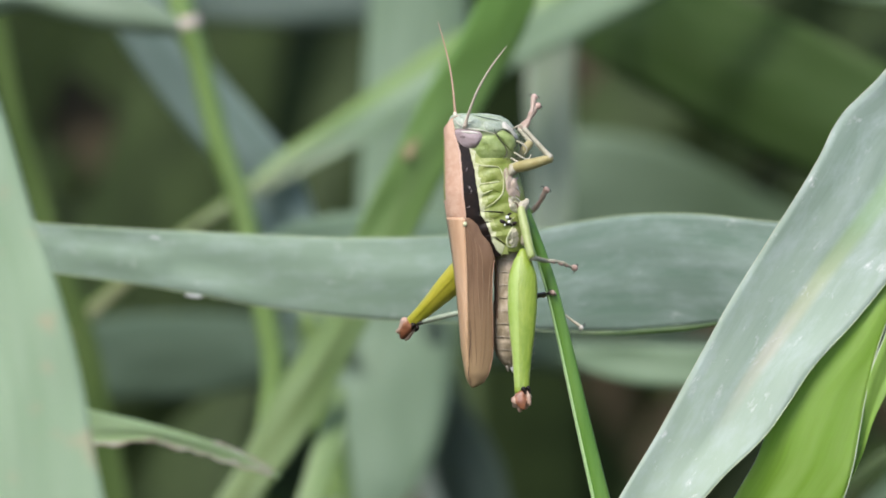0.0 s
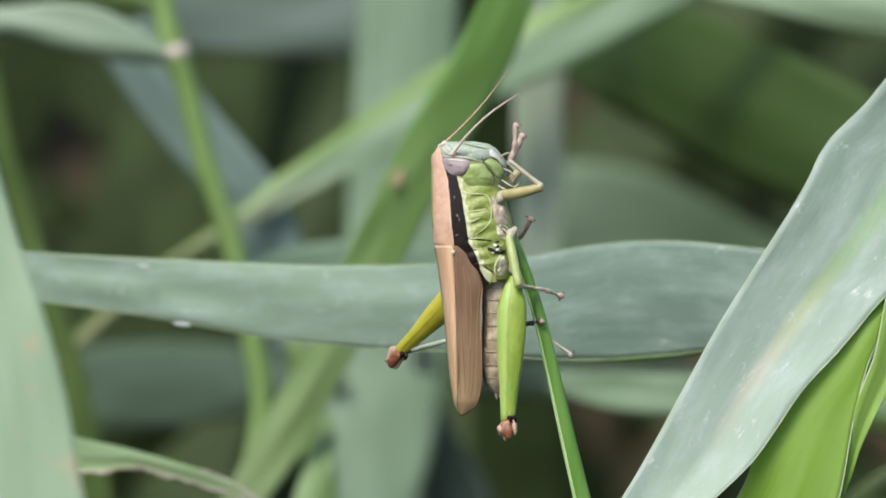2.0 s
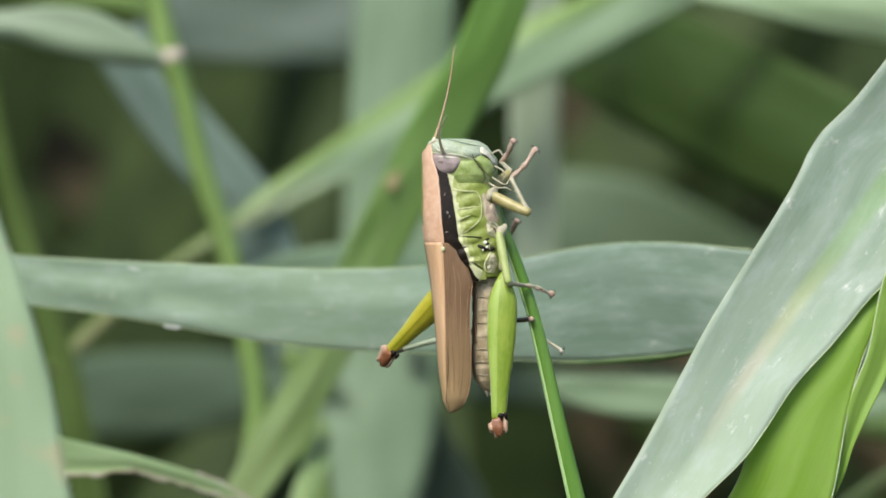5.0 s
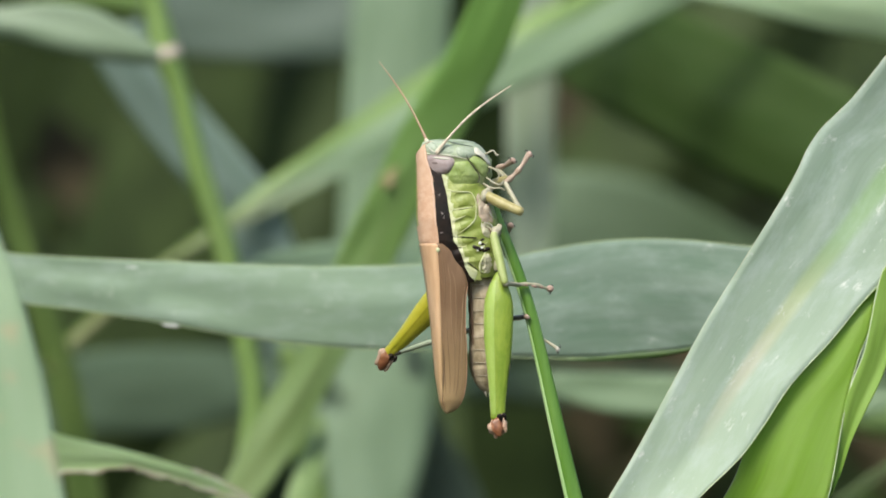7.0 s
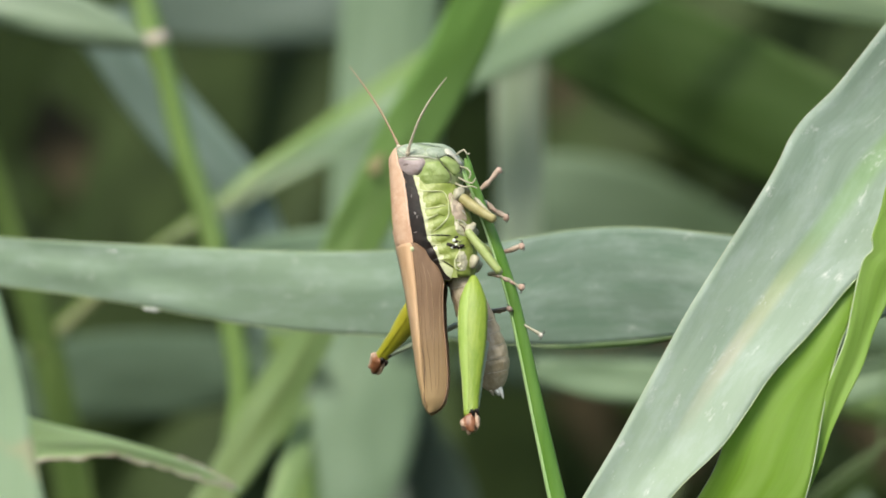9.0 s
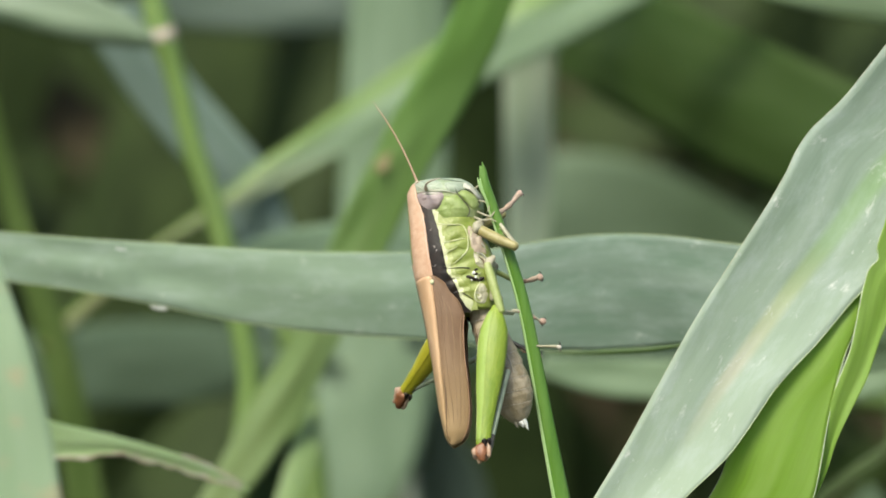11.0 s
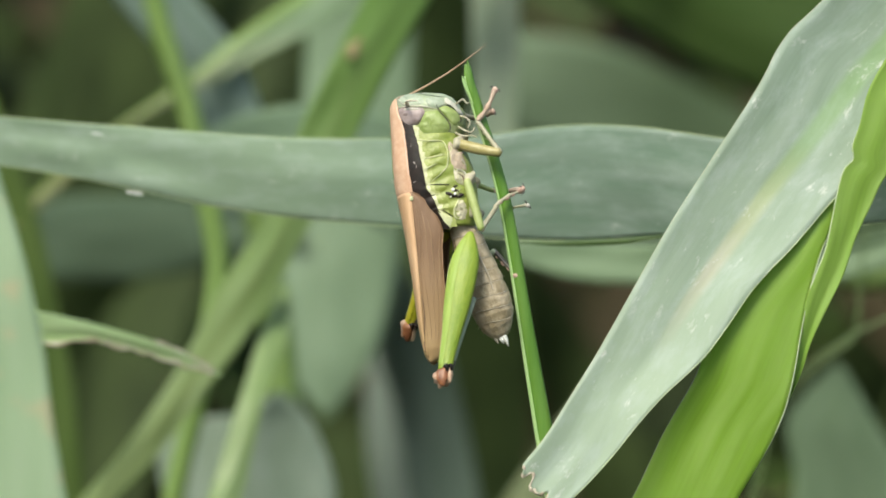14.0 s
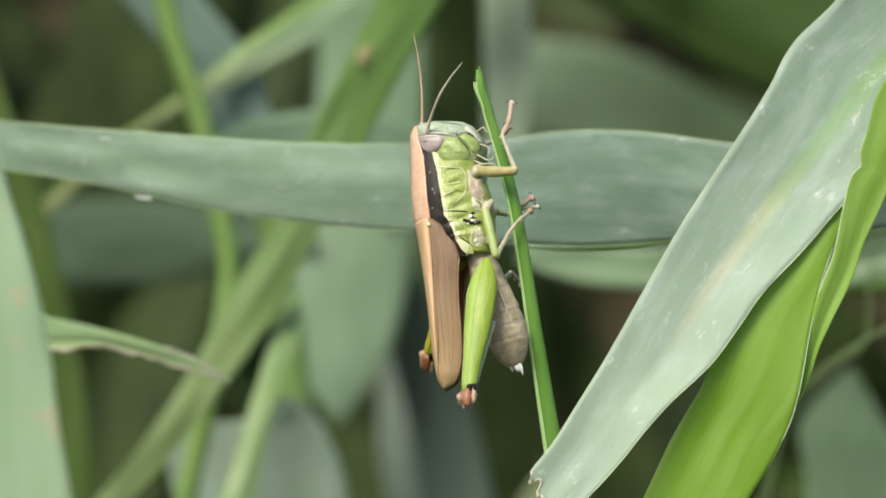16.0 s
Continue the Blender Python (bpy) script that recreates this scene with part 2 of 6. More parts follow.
BROWN_WING = skin("brown_wing", (0.15, 0.086, 0.045), (0.205, 0.124, 0.068), 0.42, 1300, (1, 1, 0.16), bump=0.3, grain=0.3, ends=(-0.002, -0.014, (0.38, 0.265, 0.135)), gloss=0.4)
VEIN = skin("vein", (0.30, 0.20, 0.11), (0.36, 0.25, 0.15), 0.5, 1500)
TAN_DARK = skin("tan_dark", (0.36, 0.20, 0.12), (0.46, 0.29, 0.19), 0.5, 1300, bump=0.6)
TAN_PALE = skin("tan_pale", (0.58, 0.38, 0.26), (0.68, 0.50, 0.38), 0.5, 1300, bump=0.5)
BLUISH = skin("bluish", (0.26, 0.325, 0.225), (0.38, 0.43, 0.335), 0.42, 1000, bump=0.7)
LIP = skin("lip", (0.42, 0.42, 0.33), (0.58, 0.56, 0.48), 0.45, 900, bump=0.6)
PALE_SKIN = skin("pale_skin", (0.30, 0.31, 0.15), (0.56, 0.52, 0.40), 0.45, 900, bump=0.8)
DIMVEIN = skin("dimvein", (0.20, 0.125, 0.065), (0.25, 0.16, 0.09), 0.5, 1500)
DARKVEIN = skin("darkvein", (0.10, 0.06, 0.035), (0.16, 0.10, 0.06), 0.5, 1500)
BLACK = skin("black", (0.005, 0.004, 0.003), (0.018, 0.011, 0.008), 0.4, 700, bump=0.35, gloss=0.22)
# pale tone for reflections painted on the glossy black
GLINT = skin("glint", (0.10, 0.085, 0.075), (0.30, 0.26, 0.24), 0.35, 1500, bump=0.8)
# green of the curled leaf margin with its shadow put into the colour
CURLED = skin("curled", (0.03, 0.07, 0.010), (0.05, 0.095, 0.018), 0.5, 400)
SEAM = skin("seam", (0.20, 0.26, 0.19), (0.30, 0.35, 0.27), 0.5, 1200)
HAIR = skin("hair", (0.42, 0.36, 0.26), (0.52, 0.46, 0.36), 0.5, 1200)
GREEN = skin("green", (0.16, 0.222, 0.02), (0.265, 0.305, 0.078), 0.42, 700, bump=0.7, low=0.36, high=0.68)
HEAD = skin("head", (0.18, 0.235, 0.07), (0.29, 0.335, 0.165), 0.42, 900, bump=0.8)
CHEEK = skin("cheek", (0.19, 0.27, 0.055), (0.30, 0.37, 0.14), 0.4, 800, bump=0.6)
CROWN = skin("crown", (0.24, 0.31, 0.18), (0.38, 0.43, 0.31), 0.42, 900, bump=0.8)
PALEGREEN = skin("palegreen", (0.26, 0.31, 0.065), (0.36, 0.40, 0.15), 0.45, 900, bump=0.7)
CREAM = skin("cream", (0.42, 0.45, 0.19), (0.58, 0.60, 0.38), 0.45, 1200)
PINK = skin("pink", (0.34, 0.26, 0.19), (0.44, 0.37, 0.28), 0.5, 1000, bump=0.7)
PUPIL = skin("pupil", (0.09, 0.065, 0.06), (0.20, 0.15, 0.14), 0.35, 1500)
EYE = skin("eye", (0.25, 0.19, 0.18), (0.42, 0.35, 0.345), 0.42, 500, (0.6, 1, 1), bump=0.3, gloss=0.4)
FEMUR = skin("femur", (0.135, 0.225, 0.008), (0.235, 0.315, 0.03), 0.46, 900, (1, 1, 0.35), bump=0.8, grain=0.5)
FEMUR_PALE = skin("femur_pale", (0.20, 0.315, 0.03), (0.29, 0.395, 0.085), 0.44, 900, (1, 1, 0.35), bump=0.7, grain=0.5)
FEMUR_FAR = skin("femur_far", (0.32, 0.32, 0.015), (0.40, 0.37, 0.03), 0.4, 900, bump=0.5)
KNEE = skin("knee", (0.13, 0.04, 0.015), (0.36, 0.165, 0.075), 0.4, 700, bump=0.8)
KNEE_PALE = skin("knee_pale", (0.33, 0.20, 0.13), (0.50, 0.37, 0.27), 0.45, 900, bump=0.6)
DARKLEG = skin("darkleg", (0.025, 0.024, 0.022), (0.09, 0.08, 0.065), 0.4, 900)
GREYLEG = skin("greyleg", (0.24, 0.31, 0.20), (0.34, 0.39, 0.29), 0.45, 900)
YELLOWLEG = skin("yellowleg", (0.28, 0.24, 0.08), (0.38, 0.34, 0.16), 0.42, 900, bump=0.5)
PALELEG = skin("paleleg", (0.28, 0.27, 0.17), (0.42, 0.39, 0.29), 0.45, 900, bump=0.5)
GREENLEG = skin("greenleg", (0.26, 0.33, 0.085), (0.35, 0.40, 0.16), 0.42, 900, bump=0.5)
FOOT = skin("foot", (0.29, 0.195, 0.13), (0.46, 0.37, 0.29), 0.5, 900, bump=0.6)
PALE_PAD = skin("pale_pad", (0.48, 0.44, 0.38), (0.60, 0.56, 0.50), 0.5, 900)
FOOT_PAD = skin("foot_pad", (0.32, 0.20, 0.15), (0.50, 0.36, 0.29), 0.45, 900, bump=0.6)
ABDOMEN = skin("abdomen", (0.225, 0.18, 0.10), (0.44, 0.37, 0.26), 0.45, 900, (1, 1, 0.6), bump=0.9)
ABDOMEN_PALE = skin("abdomen_pale", (0.38, 0.33, 0.25), (0.50, 0.45, 0.37), 0.5, 900)
WHITE = skin("white", (0.70, 0.70, 0.66), (0.80, 0.80, 0.76), 0.4, 900)
# brightened antenna tone: missing light on the near one is put into the colour
ANTENNA_PALE = skin("antenna_pale", (0.56, 0.47, 0.34), (0.66, 0.58, 0.46), 0.5, 900)
ANTENNA = skin("antenna", (0.30, 0.185, 0.105), (0.40, 0.28, 0.18), 0.5, 900)


# ---- mesh helpers ----
def glide(points, n):
    """n + 1 points on a smooth centripetal curve through the given ones (any number of values each)."""
    p = np.array(points, float)
    p = np.vstack([2 * p[0] - p[1], p, 2 * p[-1] - p[-2]])
    gap = np.sqrt(np.linalg.norm(np.diff(p[:, :3], axis=0), axis=1) + 1e-12)
    out = []
    for x in np.linspace(0, len(points) - 1, n + 1):
        i = min(int(x), len(points) - 2)
        f = x - i
        a, b, c, d = p[i:i + 4]
        g0, g1, g2 = gap[i:i + 3]
        m1 = g1 * ((b - a) / g0 - (c - a) / (g0 + g1) + (c - b) / g1)
        m2 = g1 * ((c - b) / g1 - (d - b) / (g1 + g2) + (d - c) / g2)
        out.append((2 * f ** 3 - 3 * f * f + 1) * b + (f ** 3 - 2 * f * f + f) * m1 + (3 * f * f - 2 * f ** 3) * c + (f ** 3 - f * f) * m2)
    return np.array(out)


def part(name, bm, material, parent=None, label=""):
    """Links a bmesh as one smooth mesh object, under a thing or a part."""
    bmesh.ops.recalc_face_normals(bm, faces=bm.faces)
    me = bpy.data.meshes.new(name)
    bm.to_mesh(me)
    bm.free()
    me.materials.append(material)
    for f in me.polygons:
        f.use_smooth = True
    ob = new(name, me)
    ob.parent = parent
    return tagged(ob, label)


def tube(points, radii, n=10, steps=24, flat=1.0, bm=None):
    """A tapered rod along a smooth curve, with rounded ends; flat squeezes it in y."""
    bm = bm or bmesh.new()
    rows = glide([(*p, r) for p, r in zip(points, radii)], steps)
    rings = []
    for i, row in enumerate(rows):
        a, b = rows[max(i - 1, 0)][:3], rows[min(i + 1, len(rows) - 1)][:3]
        d = Vector(b - a).normalized()
        side = d.cross(Vector((0, 1, 0)))
        side = side.normalized() if side.length > 0.05 else Vector((1, 0, 0))
        deep = d.cross(side).normalized()
        c, r = Vector(row[:3]), max(row[3], 1e-6)
        rings.append([bm.verts.new(c + side * r * math.cos(2 * math.pi * k / n) + deep * r * flat * math.sin(2 * math.pi * k / n)) for k in range(n)])
    for r0, r1 in zip(rings, rings[1:]):
        for k in range(n):
            bm.faces.new((r0[k], r0[(k + 1) % n], r1[(k + 1) % n], r1[k]))
    for ring, way in ((rings[0], -1), (rings[-1], 1)):
        mid = sum((v.co for v in ring), Vector()) / n
        along = (Vector(rows[-1][:3]) - Vector(rows[-2][:3])).normalized() if way > 0 else (Vector(rows[0][:3]) - Vector(rows[1][:3])).normalized()
        tip = bm.verts.new(mid + along * (ring[0].co - mid).length * 0.6)
        for k in range(n):
            bm.faces.new((ring[k], ring[(k + 1) % n], tip))
    return bm


def ball(centre, radii, turn=0.0, bm=None, n=14, rough=0.0):
    """An ellipsoid, turned by so many degrees about y, with an uneven surface."""
    bm = bm or bmesh.new()
    m = Matrix.Translation(centre) @ Matrix.Rotation(radians(turn), 4, "Y") @ Matrix.Diagonal((*radii, 1))
    made = bmesh.ops.create_uvsphere(bm, u_segments=n + 4, v_segments=n, radius=1, matrix=m)
    for v in made["verts"] if rough else ():
        v.co += (v.co - Vector(centre)) * rough * noise.noise(v.co * 1600)
    return bm


# ---- plants ----
def grid_mesh(name, left, right, material, fold, thick=0.1, steps=70, cols=12, torn=False, wave=0.0, seed=0):
    """A leaf blade between two edges, creased along its middle, with thickness."""
    a, b = glide(left, steps), glide(right, steps)
    me = bpy.data.meshes.new(name)
    verts, uvs, across, faces = [], [], [], []
    along = 0.0
    for i in range(steps + 1):
        if i:
            along += float(np.linalg.norm((a[i] + b[i] - a[i - 1] - b[i - 1]) / 2))
        w = b[i] - a[i]
        width = float(np.linalg.norm(w))
        j0, j1 = max(i - 1, 0), min(i + 1, steps)
        t = (a[j1] + b[j1]) - (a[j0] + b[j0])
        nrm = np.cross(w, t)
        nrm = nrm / (np.linalg.norm(nrm) + 1e-9)
        if nrm[1] > 0:
            nrm = -nrm
        for k in range(cols + 1):
            s = k / cols
            lift = fold * width * (1 - abs(2 * s - 1) ** 1.4)
            ripple = wave * noise.noise(Vector((s * 2.2, along * 0.08, seed * 7.1)))
            q = a[i] + w * s + nrm * (lift + ripple)
            if torn and i > steps - 4:
                q = q + t / (np.linalg.norm(t) + 1e-9) * (noise.noise(Vector((s * 9, seed, 1.3))) * 1.4 + 0.5 * noise.noise(Vector((s * 31, 2, 0)))) * (i - steps + 4) / 4
            verts.append(tuple(q * MM))
            uvs.append((s * width, along))
            across.append(s)
    for i in range(steps):
        for k in range(cols):
            v = i * (cols + 1) + k
            faces.append((v, v + 1, v + cols + 2, v + cols + 1))
    me.from_pydata(verts, [], faces)
    layer = me.uv_layers.new(name="UVMap")
    for loop in me.loops:
        layer.data[loop.index].uv = uvs[loop.vertex_index]
    at = me.attributes.new("across", "FLOAT", "POINT")
    at.data.foreach_set("value", across)
    at = me.attributes.new("along", "FLOAT", "POINT")
    at.data.foreach_set("value", [uv[1] / along for uv in uvs])
    me.materials.append(material)
    for f in me.polygons:
        f.use_smooth = True
    me.update()
    ob = new(name, me)
    sol = ob.modifiers.new("thickness", "SOLIDIFY")
    sol.thickness, sol.offset = thick * MM, 0
    return ob


def on_leaf(left, right, fold, s, f, out=0.0, wave=0.5, seed=None):
    """A place on a blade: s across, f along, out in mm towards the front."""
    a, b = glide(left, 70), glide(right, 70)
    mid = (a + b) / 2
    run = np.concatenate([[0], np.cumsum(np.linalg.norm(np.diff(mid, axis=0), axis=1))])
    seed = LEAF_COUNT[0] if seed is None else seed
    i = min(max(int(f * 70), 1), 69)
    w = b[i] - a[i]
    t = (a[i + 1] + b[i + 1]) - (a[i - 1] + b[i - 1])
    nrm = np.cross(w, t)
    nrm /= np.linalg.norm(nrm) + 1e-9
    if nrm[1] > 0:
        nrm = -nrm
    return a[i] + w * s + nrm * (fold * np.linalg.norm(w) * (1 - abs(2 * s - 1) ** 1.4) + out + wave * noise.noise(Vector((s * 2.2, float(run[i]) * 0.08, seed * 7.1))))


LEAF_COUNT = [0]


def grass_leaf(label, material, left, right, fold, route, torn=False, near=False, rim=""):
    """A leaf on its own stalk: blade, rib, margin and the sheath that carries it up from the soil."""
    LEAF_COUNT[0] += 1
    left, right = [np.array(p) for p in left], [np.array(p) for p in right]
    thing = new("grass_plant")
    tagged(thing, label, "grass", "leaves of the thicket")
    blade = grid_mesh("blade", left, right, LEAF[material], fold, torn=torn, wave=0.5 if near else 0.8, seed=LEAF_COUNT[0], steps=110 if near else 60, cols=18 if near else 10)
    blade.parent = thing
    if rim in ("L", "R"):
        s = 0.0 if rim == "L" else 1.0
        pts = [on_leaf(left, right, fold, s, f) * MM for f in np.linspace(0.3, 0.98, 14)]
        part("margin", tube(pts, [0.00003, 0.00005] + [0.00007] * 12, 6, 60), RIM, blade, "pale thickened margin")
    if rim == "R":
        pts = [on_leaf(left, right, fold, 0.0, f) * MM for f in np.linspace(0.1, 0.52, 12)]
        part("margin", tube(pts, [0.00004] * 12, 6, 50), RIM, blade, "pale thin margin")
    if rim == "L0":
        for s in (0.0, 1.0):
            pts = [on_leaf(left, right, fold, s, f) * MM for f in np.linspace(0.02, 0.98, 24)]
            part("margin", tube(pts, [0.00004 if s == 0 else 0.000065] * 24, 6, 110), RIB if s == 0 else RIM, blade, "thin pale margin")
        tip_way = left[-1] + right[-1] - left[-2] - right[-2]
        tip_way = tip_way / np.linalg.norm(tip_way)
        span = right[-1] - left[-1]
        end = []
        for s in np.linspace(0.01, 0.99, 40):
            reach = noise.noise(Vector((s * 9, LEAF_COUNT[0], 1.3))) * 1.4 + 0.5 * noise.noise(Vector((s * 31, 2, 0)))
            bulge = fold * float(np.linalg.norm(span)) * (1 - abs(2 * s - 1) ** 1.4)
            end.append((left[-1] + span * s + tip_way * (reach + random.uniform(-0.15, 0.1)) + np.array([0, -bulge, 0])) * MM)
        part("torn_edge", tube(end, [random.uniform(0.00006, 0.00022) for _ in end], 6, 60), DRY, blade, "dry frayed edge of the torn tip")
    if rim == "LR":
        for s in (0.0, 1.0):
            pts = [on_leaf(left, right, fold, s, f, 0.04) * MM for f in np.linspace(0.02, 0.98, 24)]
            part("margin", tube(pts, [0.00006] * 24, 6, 90), MARGIN, blade, "greenish thin margin")
    if rim == "R2":
        pts = [on_leaf(left, right, fold, 0.0, f) * MM for f in np.linspace(0.72, 0.985, 10)]
        part("margin", tube(pts, [random.uniform(0.00008, 0.0002) for _ in pts], 6, 40), DRY, blade, "dry brown margin of the tip")
        pts = [on_leaf(left, right, fold, 1.0, f) * MM + Vector((0, 0, random.uniform(-0.2, 0.2) * MM)) for f in np.linspace(0.1, 0.985, 26)]
        part("margin", tube(pts, [random.uniform(0.00014, 0.00026) for _ in pts], 6, 90), DRY, blade, "dry brown chewed margin")
    # the stalk runs on from the blade's foot, out of the way, and down into the soil
    foot = (left[0] + right[0]) / 2
    way = foot - (left[1] + right[1]) / 2
    way = way / (np.linalg.norm(way) + 1e-9)
    wide = float(np.linalg.norm(right[0] - left[0]))
    if route == "B":
        path = [foot - way * 2, foot + way * 12, np.array([foot[0] + way[0] * 30, foot[1], foot[2] - 60]), np.array([foot[0] + way[0] * 40, foot[1], -EYE_LINE * 1000 - 5])]
    else:
        sign = 1 if route == "R" else -1
        reach = sign * max(70 + 0.09 * foot[1], abs(foot[0]) + 12)
        path = [foot - way * 2, foot + way * 8, np.array([reach, foot[1], foot[2] + way[2] * 10]), np.array([reach + sign * 14, foot[1], foot[2] - 70]), np.array([reach + sign * 12, foot[1], -EYE_LINE * 1000 - 5])]
    r0 = min(wide * 0.3, 2.2)
    part("sheath", tube([p * MM for p in path], [r0 * MM * 0.6] + [r0 * MM] * (len(path) - 1), 10, 40), STALK, thing, "green leaf sheath")
    thing.location.z = EYE_LINE
    return thing


def grass_culm(label, points, radii):
    """An upright grass culm that grows out of the soil, with a swollen node."""
    thing = new("grass_plant")
    tagged(thing, label, "grass", "culms of the thicket")
    dry = "dry" in label
    pts = [Vector(p) * MM for p in points]
    pts = [Vector((pts[0].x + 0.01, pts[0].y, -EYE_LINE - 0.004))] + pts
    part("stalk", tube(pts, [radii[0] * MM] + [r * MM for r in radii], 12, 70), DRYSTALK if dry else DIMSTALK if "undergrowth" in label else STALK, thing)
    if "node" in label:
        i = radii.index(max(radii[3:]))
        part("node", tube([Vector(points[i]) * MM + Vector((0, 0, s * MM)) for s in (-1.2, 0, 1.2)], [radii[i] * MM * k for k in (0.85, 1.12, 0.85)], 12, 8), NODE, thing, "pale brown swollen node")
    thing.location.z = EYE_LINE
    return thing


# ---- ground and the far thicket ----
def build_ground():
    bm = bmesh.new()
    ticks = [-60, -20, -6, -2] + [i * 0.05 - 0.8 for i in range(45)] + [2, 6, 20, 60]
    grid = [[bm.verts.new((x, y, 0.012 * noise.noise(Vector((x * 5, y * 5, 0))) if abs(x) < 2 and abs(y) < 2 else 0)) for x in ticks] for y in ticks]
    for r0, r1 in zip(grid, grid[1:]):
        for k in range(len(ticks) - 1):
            bm.faces.new((r0[k], r0[k + 1], r1[k + 1], r1[k]))
    ob = part("ground", bm, SOIL)
    tagged(ob, "dark soil under the dense grass", "ground", kind="structure")


def build_thicket(name, label, material, count, y0, y1, spread, tall, seed):
    """Many blades of grass that nobody could count, in one mesh."""
    rnd = random.Random(seed)
    verts, faces, uvs = [], [], []
    for _ in range(count):
        y = rnd.uniform(y0, y1)
        x = rnd.uniform(-spread, spread)
        h = rnd.uniform(*tall)
        w = rnd.uniform(0.006, 0.016)
        lean, turn = rnd.uniform(0.1, 0.9) * h, rnd.uniform(0, 2 * math.pi)
        face = rnd.uniform(-0.9, 0.9)
        droop = rnd.uniform(0.0, 0.5)
        base = len(verts)
        n = 9
        for i in range(n + 1):
            f = i / n
            cx = x + math.cos(turn) * lean * f * f
            cy = y + 0.4 * math.sin(turn) * lean * f * f
            cz = h * (f - droop * f ** 3)
            ww = w * (1 - f ** 3) * (0.4 + 0.6 * min(1, 3 * f)) + 0.0004
            for s, lift in ((-1, 0.0), (0, -0.25 * ww), (1, 0.0)):
                verts.append((cx + s * ww * math.cos(face), cy + s * ww * math.sin(face) + lift, cz))
                uvs.append(((s + 1) * ww * 500, f * h * 1000))
        for i in range(n):
            for k in range(2):
                v = base + i * 3 + k
                faces.append((v, v + 1, v + 4, v + 3))
    me = bpy.data.meshes.new(name)
    me.from_pydata(verts, [], faces)
    layer = me.uv_layers.new(name="UVMap")
    for loop in me.loops:
        layer.data[loop.index].uv = uvs[loop.vertex_index]
    me.materials.append(material)
    for f in me.polygons:
        f.use_smooth = True
    tagged(new(name, me), label, "grass", kind="stuff")


build_ground()
# the thicket's shade is in the blades' dark colour; meadow_grass keeps its own
build_thicket("tall_grass", "dense shaded tall grass behind the leaves", LEAF["leaf_deep_shade"], 900, 0.42, 1.3, 0.7, (0.3, 0.75), 3)
build_thicket("tall_grass", "tall grass further back, its green darkened for shade", LEAF["leaf_deep_shade"], 3600, 1.3, 4.5, 3.6, (0.5, 1.1), 4)
build_thicket("meadow_grass", "short grass covering the open ground", LEAF["leaf_olive"], 9000, -4.0, 1.2, 4.0, (0.04, 0.15), 6)
build_thicket("undergrowth", "low grass covering the soil, its green darkened for shade", LEAF["leaf_deep_shade"], 900, 0.3, 1.2, 0.6, (0.08, 0.3), 5)

# these blades look sunlit by their brighter colour only
build_thicket("sunlit_grass", "thicket grass blades with sunlight put into their green", LEAF["leaf_lit"], 60, 0.46, 0.8, 0.35, (0.3, 0.5), 11)
build_thicket("dead_grass", "dead brown grass blades in the thicket", LEAF["leaf_brown"], 80, 0.42, 0.8, 0.4, (0.25, 0.6), 12)

# ---- the leaves round the insect ----
torn_leaf = grass_leaf("pale glaucous broad grass leaf with a torn chewed tip", "leaf_pale",
    [(54.3, 12.0, 28.5), (48.4, 10.5, 21.6), (43.1, 9.1, 15.2), (39.0, 7.6, 11.2), (36.3, 6.2, 6.3), (30.5, 4.7, -2.6), (27.2, 3.3, -7.7), (23.2, 1.8, -14.6), (19.7, 0.4, -20.7), (16.8, -1.1, -25.3), (14.2, -2.5, -29.3), (11.6, -4.0, -32.3)],
    [(63.6, 12.0, 20.4), (60.0, 10.5, 13.4), (57.0, 9.1, 8.2), (54.0, 7.6, 4.2), (49.3, 6.2, -0.4), (44.0, 4.7, -5.2), (39.9, 3.3, -9.8), (35.8, 1.8, -14.0), (30.9, 0.4, -20.8), (25.4, -1.1, -26.0), (20.2, -2.5, -32.2), (15.9, -4.0, -36.5)],
    -0.1, "R", torn=True, near=True, rim="L0")
grass_leaf("fresh yellow-green grass leaf folded along its pale margin", "leaf_bright",
    [(16.0, 4.0, -51.0), (18.6, 3.4, -45.1), (20.9, 3.0, -40.4), (23.6, 2.6, -35.2), (26.7, 2.2, -28.6), (29.6, 1.6, -23.5), (30.9, 1.6, -20.2), (32.8, 2.1, -17.1), (36.7, 3.4, -12.4), (40.4, 4.8, -7.0), (43.5, 6.4, -2.4), (45.2, 7.4, 0.2)],
    [(23.0, 4.0, -54.0), (27.3, 3.4, -46.8), (30.9, 3.0, -41.0), (34.4, 2.7, -35.2), (38.1, 2.5, -28.6), (39.4, 2.6, -24.7), (40.1, 3.0, -21.2), (41.0, 3.6, -16.5), (42.2, 4.2, -11.9), (44.3, 5.2, -6.4), (46.0, 6.6, -2.1), (46.6, 7.5, 0.3)],
    -0.02, "B", near=True, rim="R")
